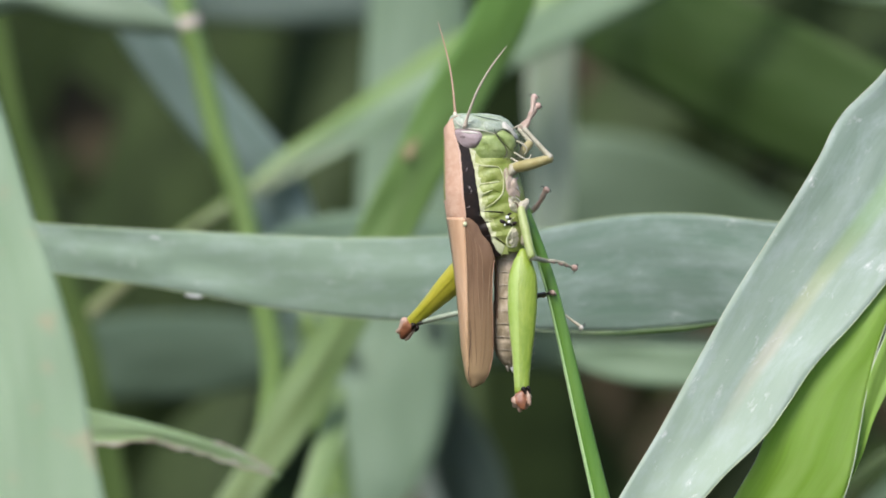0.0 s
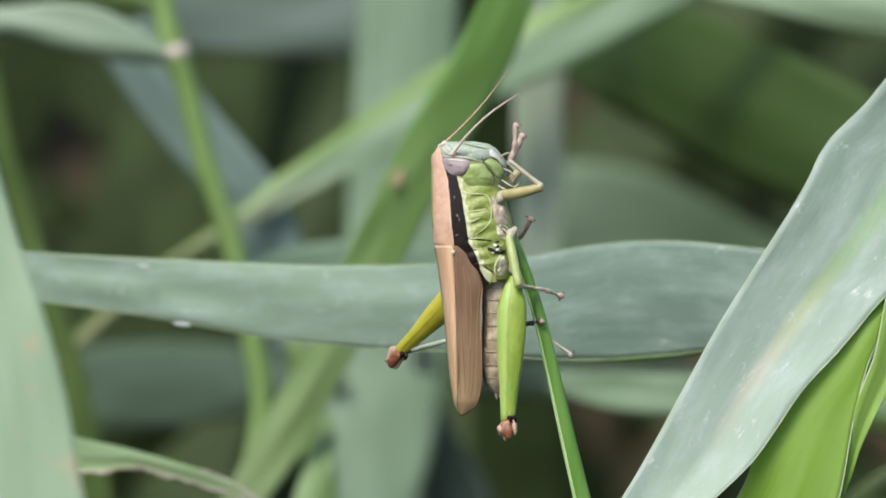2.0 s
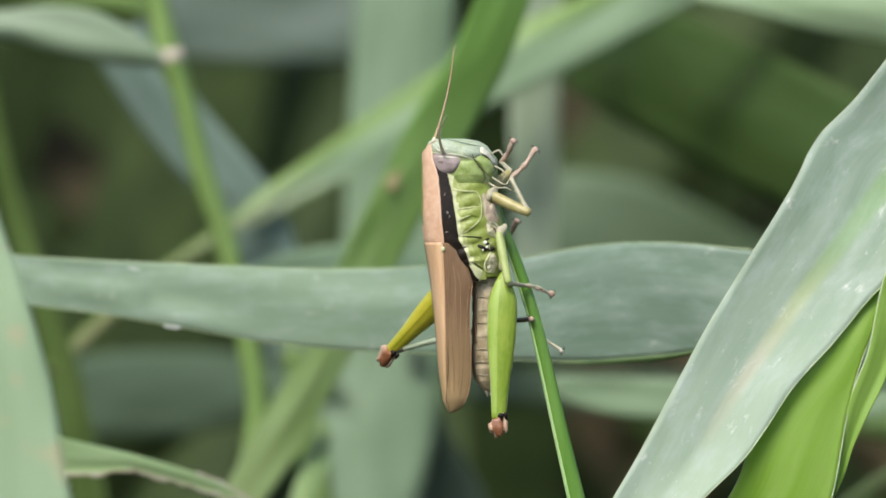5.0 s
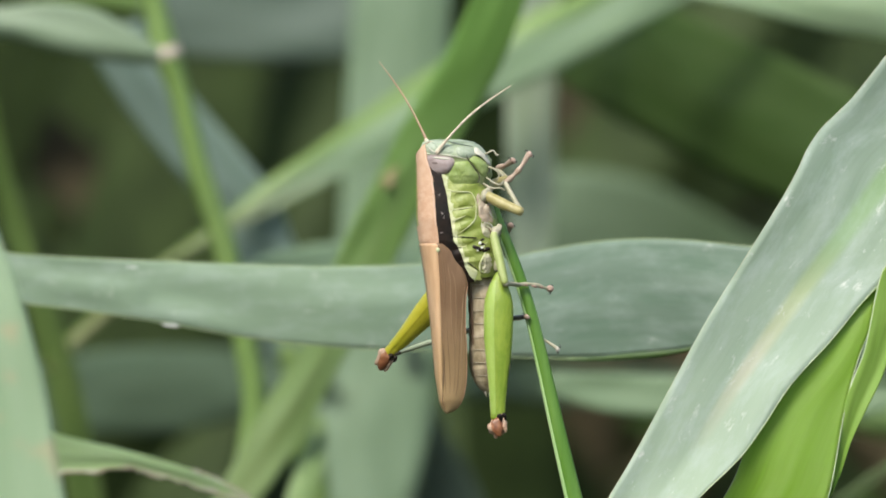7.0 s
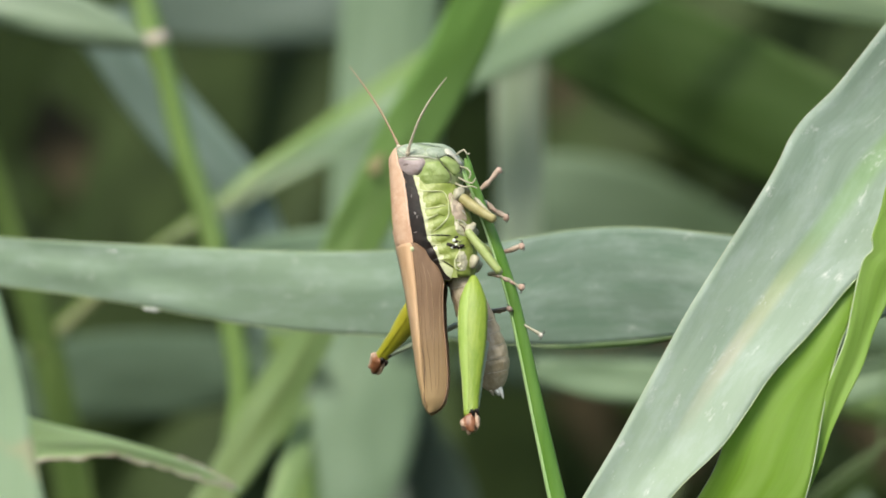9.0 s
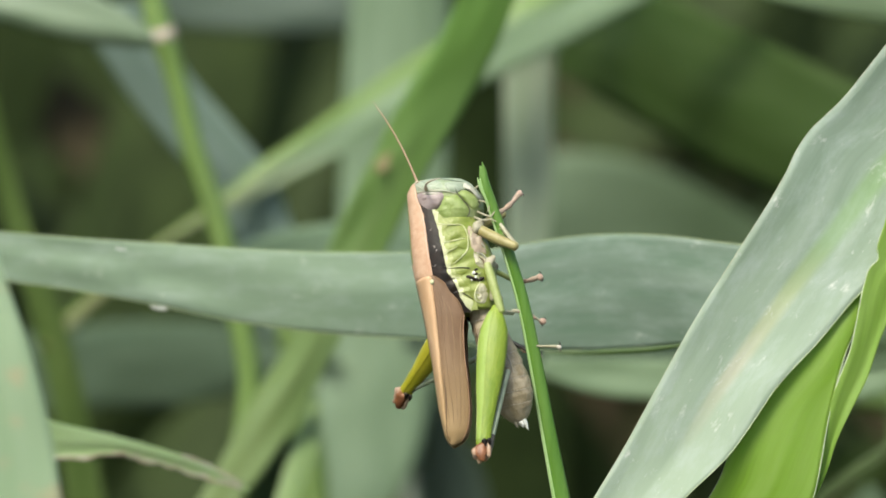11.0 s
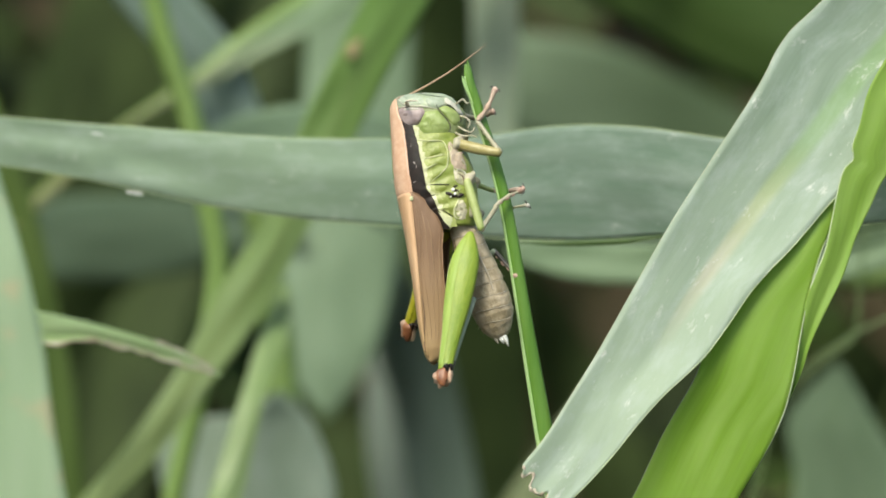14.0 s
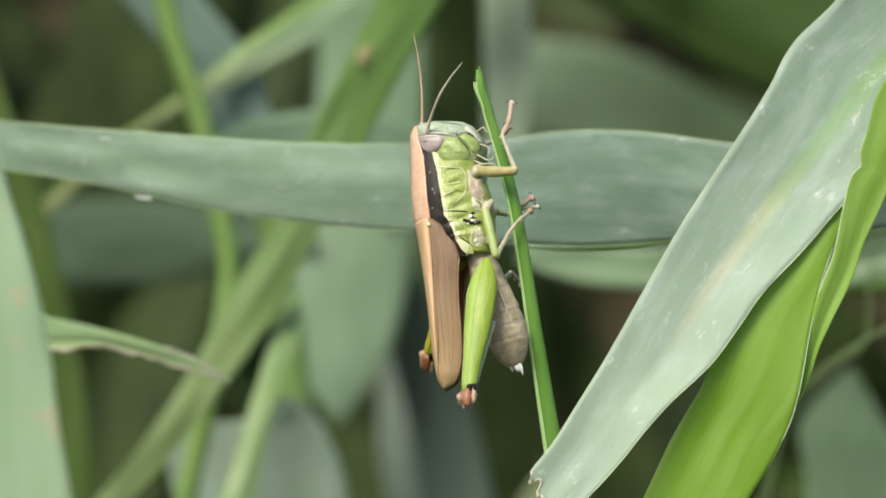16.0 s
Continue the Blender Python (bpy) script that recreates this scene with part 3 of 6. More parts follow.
grass_leaf("curled green grass leaf strip with a pale margin", "leaf_strip",
    [(55.9, 3.0, 22.7), (52.5, 3.1, 15.8), (49.6, 3.2, 10.0), (47.4, 3.2, 6.0), (46.5, 3.3, 2.5), (45.7, 3.4, -0.1), (45.9, 3.5, -1.0), (45.0, 3.5, -2.0), (44.4, 3.6, -3.8), (43.7, 3.7, -7.3), (43.0, 3.8, -10.5), (41.1, 3.8, -15.5), (40.4, 3.9, -19.4), (40.0, 4.0, -22.0), (39.2, 4.0, -25.7)],
    [(62.8, 3.0, 19.2), (58.3, 3.1, 12.3), (55.4, 3.2, 7.2), (53.1, 3.2, 3.7), (51.4, 3.3, 1.1), (50.1, 3.4, -1.2), (49.4, 3.5, -2.5), (48.6, 3.5, -3.8), (47.7, 3.6, -5.8), (46.2, 3.7, -9.0), (44.8, 3.8, -13.1), (43.0, 3.8, -16.8), (41.6, 3.9, -19.9), (40.6, 4.0, -23.0), (39.3, 4.0, -25.8)],
    -0.05, "R", near=True, rim="L")
front_leaf = grass_leaf("pale green broad grass leaf with faint rusty spots", "leaf_pale2",
    [(-47.3, -80.0, -40.1), (-48.4, -80.0, -29.8), (-49.1, -80.0, -19.5), (-50.4, -80.0, -9.1), (-52.0, -80.0, 1.2), (-53.5, -80.0, 11.5), (-55.1, -80.0, 21.9), (-56.1, -80.0, 29.6)],
    [(-29.5, -80.0, -40.1), (-31.8, -80.0, -29.8), (-34.0, -80.0, -19.5), (-35.4, -80.0, -11.7), (-37.5, -80.0, -4.0), (-39.7, -80.0, 2.2), (-42.4, -80.0, 11.5), (-45.8, -80.0, 20.8), (-48.9, -80.0, 28.1)],
    0.06, "B", near=True)
arching_leaf = grass_leaf("grey-green arching grass leaf with chalky marks", "leaf_grey",
    [(55.2, 22.0, 2.4), (46.0, 24.6, 0.9), (38.4, 27.2, 0.2), (32.5, 29.8, 0.3), (24.9, 32.4, 1.0), (18.9, 35.0, 1.0), (13.0, 37.6, 0.3), (6.9, 40.2, -0.9), (1.0, 42.8, -1.4), (-2.6, 45.4, -1.6), (-11.2, 48.0, -1.9), (-20.4, 50.6, -1.7), (-28.4, 53.2, -1.4), (-39.0, 55.8, -1.0), (-49.5, 58.4, -0.3), (-60.7, 61.0, 0.7)],
    [(55.2, 22.0, -7.0), (46.0, 24.6, -8.5), (37.8, 27.2, -9.4), (30.7, 29.8, -10.1), (26.1, 32.4, -10.6), (18.9, 35.0, -11.4), (13.0, 37.6, -11.6), (6.9, 40.2, -11.5), (1.0, 42.8, -11.0), (-3.3, 45.4, -10.9), (-11.2, 48.0, -10.6), (-20.4, 50.6, -9.7), (-29.6, 53.2, -8.1), (-39.0, 55.8, -6.7), (-49.5, 58.4, -5.5), (-60.7, 61.0, -3.6)],
    0.04, "R", near=True, rim="LR")
grass_leaf("pale underside of a grass leaf behind the stem", "leaf_under",
    [(63.3, 150.0, -12.0), (55.2, 150.8, -14.7), (47.1, 151.7, -15.6), (38.8, 152.5, -15.6), (30.0, 153.3, -15.4), (22.5, 154.2, -15.2), (13.0, 155.0, -15.0)],
    [(63.3, 150.0, -16.9), (55.2, 150.8, -19.0), (47.1, 151.7, -21.0), (38.8, 152.5, -21.5), (30.0, 153.3, -20.6), (19.7, 154.2, -19.7), (11.9, 155.0, -17.1)],
    -0.05, "R")
chewed_leaf = grass_leaf("short green grass leaf with a dry brown chewed margin", "leaf_fresh",
    [(-51.8, 70.0, -18.1), (-44.4, 70.8, -20.0), (-40.7, 71.7, -21.0), (-35.1, 72.5, -22.3), (-28.8, 73.3, -24.2), (-25.1, 74.2, -25.6), (-20.4, 75.0, -28.3)],
    [(-51.8, 70.0, -26.8), (-44.4, 70.7, -25.1), (-40.5, 71.4, -24.8), (-35.1, 72.1, -24.3), (-32.9, 72.9, -24.7), (-28.9, 73.6, -25.8), (-25.1, 74.3, -27.0), (-20.5, 75.0, -28.6)],
    0.04, "L", near=True, rim="R2")
long_blade = grass_leaf("long green grass blade leaning through the thicket", "leaf_mid",
    [(-45.3, 150.0, -55.2), (-39.4, 148.2, -46.2), (-34.6, 146.4, -40.5), (-27.7, 144.5, -30.3), (-21.6, 142.7, -18.9), (-16.8, 140.9, -11.4), (-12.4, 139.1, -0.3), (-8.2, 137.3, 8.1), (-4.0, 135.5, 16.2), (0.4, 133.6, 23.5), (3.6, 131.8, 30.2), (7.7, 130.0, 40.1)],
    [(-40.5, 150.0, -55.2), (-35.3, 148.2, -46.2), (-31.2, 146.4, -41.9), (-25.7, 144.5, -35.0), (-19.6, 142.7, -26.9), (-12.4, 140.9, -14.1), (-5.7, 139.1, -1.3), (-1.6, 137.3, 6.8), (3.8, 135.5, 15.8), (7.1, 133.6, 22.2), (10.1, 131.8, 30.2), (13.7, 130.0, 40.1)],
    0.04, "B")
grass_leaf("pale grass leaf arching down from above", "leaf_arch",
    [(44.6, 210.0, 43.5), (33.8, 210.0, 38.5), (22.9, 209.3, 35.6), (15.6, 208.6, 31.9), (8.4, 207.9, 28.6), (-0.3, 207.1, 23.8), (-6.1, 206.4, 20.1), (-13.3, 205.7, 15.1), (-17.6, 205.0, 12.0), (-22.6, 204.3, 8.6), (-26.2, 203.6, 5.5), (-31.2, 202.9, 1.9), (-35.9, 202.1, -1.4), (-42.0, 201.4, -5.8), (-46.2, 200.7, -9.6), (-51.2, 200.0, -14.3)],
    [(52.0, 210.0, 43.0), (39.6, 210.0, 36.3), (30.1, 209.3, 31.2), (22.9, 208.6, 27.2), (14.2, 207.9, 22.5), (8.4, 207.1, 19.9), (1.2, 206.4, 16.3), (-6.1, 205.7, 12.9), (-13.3, 205.0, 9.3), (-18.3, 204.3, 6.8), (-22.6, 203.6, 4.5), (-27.6, 202.9, 2.2), (-32.6, 202.1, -0.5), (-40.2, 201.4, -6.8), (-44.7, 200.7, -10.8), (-49.4, 200.0, -15.7)],
    0.05, "R")
grass_leaf("broad blurred blue-green grass leaf hanging down", "leaf_grey3",
    [(-11.1, 270.0, 53.1), (-11.7, 268.9, 45.3), (-12.2, 267.8, 33.8), (-13.2, 266.7, 18.4), (-14.1, 265.6, 1.6), (-14.8, 264.4, -9.1), (-16.7, 263.3, -19.8), (-18.2, 262.2, -28.9), (-16.3, 261.1, -36.5), (-11.3, 260.0, -42.9)],
    [(3.5, 270.0, 53.1), (2.4, 268.9, 45.3), (1.2, 267.8, 33.8), (0.8, 266.7, 18.4), (0.5, 265.6, 1.6), (0.1, 264.4, -9.1), (-0.7, 263.3, -16.7), (-1.8, 262.2, -25.1), (-4.9, 261.1, -35.0), (-11.0, 260.0, -43.3)],
    0.06, "R")
grass_leaf("pale grass leaf reaching a stem node", "leaf_grey2",
    [(-63.7, 150.0, 27.3), (-57.5, 150.0, 28.7), (-53.4, 150.0, 29.2), (-47.3, 150.0, 29.7), (-42.5, 150.0, 29.0), (-37.8, 150.0, 26.7), (-34.4, 150.0, 24.3)],
    [(-63.7, 150.0, 22.6), (-57.5, 150.0, 24.3), (-53.4, 150.0, 25.4), (-47.3, 150.0, 24.1), (-42.5, 150.0, 23.0), (-37.8, 150.0, 22.4), (-34.0, 150.0, 22.2)],
    0.1, "L")
grass_leaf("bluish drooping grass leaf", "leaf_teal",
    [(-16.2, 210.0, -14.4), (-17.3, 208.6, -7.2), (-19.1, 207.1, 0.8), (-21.9, 205.7, 7.6), (-26.2, 204.3, 12.9), (-31.2, 202.9, 18.8), (-34.8, 201.4, 23.8), (-38.3, 200.0, 28.8)],
    [(-22.8, 210.0, -14.4), (-24.2, 208.6, -8.6), (-26.3, 207.1, -1.4), (-29.9, 205.7, 5.1), (-34.9, 204.3, 10.9), (-39.9, 202.9, 17.3), (-44.1, 201.4, 23.8), (-46.9, 200.0, 28.8)],
    0.06, "B")
grass_leaf("dim bluish leaf in the thicket", "leaf_blue",
    [(-42.2, 300.0, 39.5), (-35.8, 300.0, 39.5), (-27.9, 300.0, 38.8), (-20.0, 300.0, 38.0), (-11.4, 300.0, 37.2), (-1.9, 300.0, 36.4)],
    [(-42.9, 300.0, 29.3), (-36.6, 300.0, 27.3), (-28.7, 300.0, 26.5), (-20.0, 300.0, 26.1), (-11.4, 300.0, 26.5), (-1.9, 300.0, 27.3)],
    0.05, "L")
# shade is put into this leaf's colour, and into deep_leaf's below
dark_leaf = grass_leaf("large dark green shaded leaf", "leaf_shaded",
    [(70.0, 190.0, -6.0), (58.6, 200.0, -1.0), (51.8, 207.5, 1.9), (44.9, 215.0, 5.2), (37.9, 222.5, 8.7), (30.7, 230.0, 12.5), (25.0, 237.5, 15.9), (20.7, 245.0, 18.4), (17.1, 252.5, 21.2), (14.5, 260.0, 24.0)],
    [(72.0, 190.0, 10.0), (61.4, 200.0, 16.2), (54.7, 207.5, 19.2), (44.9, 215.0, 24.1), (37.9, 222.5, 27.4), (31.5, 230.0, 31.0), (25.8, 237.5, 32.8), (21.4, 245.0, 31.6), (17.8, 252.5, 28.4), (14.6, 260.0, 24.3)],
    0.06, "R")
grass_leaf("pale leaf at the top of the thicket", "leaf_dim",
    [(25.7, 180.0, 35.2), (36.3, 180.0, 34.5), (46.8, 180.0, 33.8), (57.4, 180.0, 32.8), (67.9, 180.0, 31.7)],
    [(25.7, 180.0, 32.4), (36.3, 180.0, 30.3), (46.8, 180.0, 27.6), (57.4, 180.0, 25.9), (67.9, 180.0, 24.0)],
    0.05, "R")
deep_leaf = grass_leaf("dark shaded leaf deep in the thicket", "leaf_shaded2",
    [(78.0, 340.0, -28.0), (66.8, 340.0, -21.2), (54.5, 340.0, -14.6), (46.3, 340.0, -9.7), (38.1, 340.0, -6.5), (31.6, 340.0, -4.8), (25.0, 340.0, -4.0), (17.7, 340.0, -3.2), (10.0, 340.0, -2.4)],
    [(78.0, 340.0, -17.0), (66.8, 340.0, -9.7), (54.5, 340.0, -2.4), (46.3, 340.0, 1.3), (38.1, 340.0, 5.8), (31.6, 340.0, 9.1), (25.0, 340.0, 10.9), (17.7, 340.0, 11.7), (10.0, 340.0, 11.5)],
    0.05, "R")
grass_leaf("pale upright withered blade", "leaf_dim2",
    [(7.4, 220.0, 44.0), (7.8, 220.0, 36.7), (8.0, 220.0, 27.9), (8.1, 220.0, 19.1), (8.2, 220.0, 10.3), (8.3, 220.0, -0.7), (8.5, 220.0, -7.2)],
    [(15.1, 220.0, 44.0), (15.2, 220.0, 36.7), (15.1, 220.0, 27.9), (14.7, 220.0, 19.1), (14.5, 220.0, 10.3), (14.1, 220.0, -0.7), (13.6, 220.0, -7.2)],
    0.06, "R")
grass_leaf("dim grey-green leaf low in the thicket", "leaf_dim_shaded",
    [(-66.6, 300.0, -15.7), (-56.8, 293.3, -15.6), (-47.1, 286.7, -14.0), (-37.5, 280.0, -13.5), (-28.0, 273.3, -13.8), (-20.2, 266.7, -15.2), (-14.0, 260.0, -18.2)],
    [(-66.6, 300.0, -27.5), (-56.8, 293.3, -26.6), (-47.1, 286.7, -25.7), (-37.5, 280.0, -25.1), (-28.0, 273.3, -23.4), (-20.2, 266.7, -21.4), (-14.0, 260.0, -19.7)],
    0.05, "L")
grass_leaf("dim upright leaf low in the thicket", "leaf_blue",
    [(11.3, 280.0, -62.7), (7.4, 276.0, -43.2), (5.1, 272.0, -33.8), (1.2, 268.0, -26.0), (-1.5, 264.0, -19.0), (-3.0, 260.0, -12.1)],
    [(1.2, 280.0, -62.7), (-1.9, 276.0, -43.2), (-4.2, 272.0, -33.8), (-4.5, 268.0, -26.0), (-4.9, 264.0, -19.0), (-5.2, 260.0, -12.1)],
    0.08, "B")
grass_leaf("shaded horizontal leaf in the thicket", "leaf_dim_shaded",
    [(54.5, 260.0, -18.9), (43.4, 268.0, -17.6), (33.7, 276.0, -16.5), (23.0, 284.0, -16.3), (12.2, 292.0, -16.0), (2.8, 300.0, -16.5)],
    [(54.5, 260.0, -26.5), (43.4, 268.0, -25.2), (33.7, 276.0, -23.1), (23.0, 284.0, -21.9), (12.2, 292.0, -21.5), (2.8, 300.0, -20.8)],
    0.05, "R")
grass_leaf("pale leaf behind the arching leaf", "leaf_grey3",
    [(69.3, 200.0, -9.3), (51.2, 196.7, -8.5), (29.7, 193.3, -7.1), (8.2, 190.0, -4.9), (-0.3, 186.7, -1.2), (-7.3, 183.3, 0.8), (-12.9, 180.0, 0.9), (-18.5, 176.7, 0.1), (-23.3, 173.3, -1.5), (-28.1, 170.0, -4.1)],
    [(69.3, 200.0, -14.3), (51.2, 196.7, -13.5), (29.7, 193.3, -12.0), (8.2, 190.0, -10.6), (-0.3, 186.7, -8.8), (-7.3, 183.3, -8.4), (-12.9, 180.0, -8.4), (-18.5, 176.7, -8.3), (-23.3, 173.3, -8.3), (-26.7, 170.0, -6.9)],
    0.04, "R")
grass_leaf("broad pale rounded leaf near the ground", "leaf_round",
    [(-33.1, 190.0, -76.9), (-32.0, 189.4, -62.6), (-30.3, 188.8, -51.9), (-31.2, 188.1, -45.5), (-31.6, 187.5, -41.5), (-29.5, 186.9, -39.4), (-24.5, 186.2, -38.4), (-20.3, 185.6, -37.8), (-16.7, 185.0, -36.7)],
    [(-3.3, 190.0, -76.9), (-5.4, 189.4, -62.6), (-8.6, 188.8, -51.9), (-9.1, 188.1, -46.9), (-10.4, 187.5, -42.6), (-12.1, 186.9, -39.0), (-13.9, 186.2, -36.8), (-15.3, 185.6, -35.5), (-16.4, 185.0, -35.2)],
    0.05, "B")
grass_leaf("narrow fresh green blade", "leaf_mid3",
    [(-26.8, 130.0, -52.9), (-24.5, 132.9, -47.0), (-22.6, 135.7, -42.0), (-20.3, 138.6, -34.6), (-18.9, 141.4, -30.0), (-17.8, 144.3, -26.1), (-16.7, 147.1, -23.5), (-15.7, 150.0, -20.4)],
    [(-22.5, 130.0, -52.9), (-20.5, 132.9, -47.0), (-18.9, 135.7, -42.0), (-17.0, 138.6, -33.6), (-15.7, 141.4, -30.0), (-14.4, 144.3, -26.1), (-13.8, 147.1, -22.8), (-14.5, 150.0, -19.9)],
    0.1, "B")
grass_leaf("dull green leaf in the undergrowth", "leaf_grey3",
    [(46.5, 220.0, -81.9), (47.9, 218.3, -63.4), (49.3, 216.7, -54.7), (49.9, 215.0, -47.8), (48.8, 213.3, -41.1), (51.2, 211.7, -36.7), (54.8, 210.0, -32.9)],
    [(75.0, 220.0, -81.9), (72.0, 218.3, -63.4), (69.0, 216.7, -54.7), (65.2, 215.0, -47.8), (61.5, 213.3, -42.6), (58.5, 211.7, -37.4), (56.2, 210.0, -33.6)],
    0.06, "B")
grass_leaf("olive shaded blade low in the thicket", "leaf_olive2",
    [(7.8, 240.0, -73.0), (10.1, 240.0, -61.8), (12.3, 240.0, -53.6), (17.5, 240.0, -46.1), (22.8, 240.0, -38.6), (27.2, 240.0, -32.7), (31.0, 240.0, -29.7)],
    [(16.0, 240.0, -73.0), (17.5, 240.0, -61.8), (19.8, 240.0, -55.1), (23.5, 240.0, -48.3), (28.0, 240.0, -42.4), (31.7, 240.0, -36.4), (33.2, 240.0, -32.7)],
    0.1, "B")
grass_leaf("dim bluish leaf low in the thicket", "leaf_dim4",
    [(-12.6, 320.0, -93.2), (-7.8, 316.7, -72.8), (-4.5, 313.3, -62.9), (-5.3, 310.0, -54.7), (-6.1, 306.7, -46.5), (-5.3, 303.3, -36.7), (-2.1, 300.0, -29.4)],
    [(14.7, 320.0, -93.2), (12.3, 316.7, -72.8), (10.6, 313.3, -62.9), (9.0, 310.0, -54.7), (5.8, 306.7, -46.5), (3.4, 303.3, -36.7), (1.9, 300.0, -29.4)],
    0.06, "B")
grass_leaf("upright green stalk blade", "leaf_olive",
    [(-47.2, 200.0, -58.1), (-47.2, 200.0, -40.1), (-48.6, 200.0, -25.8), (-51.2, 200.0, -14.3), (-55.0, 200.0, 0.1), (-58.3, 200.0, 13.0), (-61.6, 200.0, 27.3), (-63.9, 200.0, 37.4)],
    [(-40.4, 200.0, -58.1), (-41.8, 200.0, -40.1), (-44.3, 200.0, -25.8), (-46.9, 200.0, -14.3), (-51.3, 200.0, -1.4), (-54.9, 200.0, 10.1), (-57.9, 200.0, 24.5), (-60.3, 200.0, 37.4)],
    0.1, "B")

# chalky droppings on the arching leaf
for x, y, z, w, h in ((-29.1, 50.1, -8.3, 0.75, 0.20), (-30.0, 50.4, -8.2, 0.45, 0.14), (-33.5, 51.5, -2.0, 0.70, 0.10)):
    mark = part("dropping", ball((x * MM, y * MM, z * MM), (w * MM, 0.25 * MM, h * MM), 8, rough=0.6), CHALK, arching_leaf, "chalky white dropping")

# a curled edge whose shade is in its dark green
part("curled_margin", tube([Vector(p) * MM for p in ((12.1, 36.2, -11.8), (15.4, 35.0, -11.7), (19.5, 33.6, -11.4), (23.6, 32.2, -11.0), (27.5, 30.9, -10.3))], [0.00005, 0.0002, 0.00034, 0.0003, 0.0001], 8, 40, flat=0.6), CURLED, arching_leaf, "curled lower margin, its green darkened for shade")

for x, y, z, w, h in [(-6.5, 136.5, 8.3, 0.70, 1.30)]:
    part("scar", ball((x * MM, y * MM, z * MM), (w * MM, 0.05 * MM, h * MM), 30, rough=0.9), SCAR, long_blade, "dry brown scar")

# ---- culms ----
grass_culm("green grass culm with a pale node", [(-30.5, 170.0, -59.8), (-25.3, 170.0, -31.9), (-23.3, 170.0, -19.4), (-24.5, 170.0, -11.1), (-26.9, 170.0, 0.1), (-30.1, 170.0, 9.8), (-32.8, 170.0, 20.3), (-34.2, 170.0, 24.1), (-35.4, 170.0, 29.3), (-37.4, 170.0, 39.0)], [1.35, 1.4, 1.4, 1.42, 1.45, 1.45, 1.4, 1.75, 1.4, 1.35])
grass_culm("thin green side shoot in the undergrowth", [(38.9, 125.0, -72.2), (40.3, 125.0, -45.8), (43.6, 125.0, -32.5), (47.6, 125.0, -28.5), (52.3, 125.0, -25.3), (56.8, 125.0, -23.0), (61.6, 125.0, -20.6)], [0.20, 0.20, 0.18, 0.18, 0.22, 0.20, 0.15])
grass_culm("thin upright green shoot in the undergrowth", [(40.1, 135.0, -73.3), (41.4, 135.0, -46.4), (45.1, 135.0, -33.0), (50.1, 135.0, -28.4), (53.1, 135.0, -26.0), (53.9, 135.0, -19.6), (54.6, 135.0, -13.0)], [0.20, 0.20, 0.18, 0.18, 0.22, 0.20, 0.15])


# ---- the stem that the insect climbs ----
def build_stem():
    thing = new("grass_plant")
    tagged(thing, "smooth green grass stem with a bitten slanting tip", "grass")
    pts = [Vector(p) * MM for p in [(-8.09, 0.0, 39.15), (-7.81, 0.0, 37.89), (-6.89, 0.0, 34.73), (-5.48, 0.0, 30.31), (-4.13, 0.0, 25.26), (-3.08, 0.0, 19.52), (-1.98, 0.0, 12.63), (-0.92, 0.0, 6.31), (0.02, 0.0, 0.86), (1.11, 0.0, -5.17), (2.54, 0.0, -13.20), (12.13, 0.0, -322.47)]]
    radii = [r * MM for r in [0.10, 0.42, 0.54, 0.60, 0.65, 0.70, 0.78, 0.88, 0.98, 1.08, 1.16, 1.3]]
    part("shaft", tube(pts, radii, 16, 90, flat=0.75), STEM, thing)
    edge = [p + Vector((-r * 0.78, -r * 0.34, 0)) for p, r in zip(pts[1:-1], radii[1:-1])]
    part("ridge", tube(edge, [r * 0.27 for r in radii[1:-1]], 8, 80), STEM_EDGE, thing, "pale ridge along the stem")
    sliver = [pts[2] + Vector((0.0002, -0.0001, 0)), pts[1] + Vector((0.00015, -0.0001, -0.0002)), pts[1] + Vector((0.0001, -0.0001, 0.0007)), pts[1] + Vector((-0.0001, -0.0001, 0.0017))]
    part("torn_tip", tube(sliver, [0.00040, 0.00040, 0.00026, 0.00003], 8, 16, flat=0.5), STEM, thing, "slanting bitten tip")
    tooth = [pts[2] + Vector((-0.0004, -0.0002, 0.0004)), pts[1] + Vector((-0.00042, -0.0002, -0.0006)), pts[1] + Vector((-0.0006, -0.0002, 0.0001))]
    part("frayed_edge", tube(tooth, [0.00016, 0.00016, 0.00004], 7, 10), STEM_EDGE, thing, "pale frayed tooth")
    return thing


STEM_THING = build_stem()


# ---- the grasshopper ----
def q(u, v, y=0.0):
    return Vector((u * UNIT, y * UNIT, v * UNIT))


def aim(a, d, rest):
    """The pose of a limb at a that points along d; rest: 1 for a limb drawn upwards, -1 downwards."""
    turn = Vector((0, 0, rest)).rotation_difference(Vector(d).normalized())
    return Matrix.Translation(q(a[0], a[2], a[1])) @ turn.to_matrix().to_4x4()


# the trunk's cross-sections: height, back, belly, half its thickness
TRUNK = [(228, -74, -20, 24), (205, -75, 16, 32), (178, -75, 44, 37), (140, -75, 56, 42), (100, -75, 68, 46), (60, -70, 74, 46), (20, -50, 74, 44), (-15, -28, 64, 36), (-40, 0, 54, 26)]


def trunk_ring(v):
    t = np.array(TRUNK)[::-1]
    return [float(np.interp(v, t[:, 0], t[:, k])) for k in (1, 2, 3)]


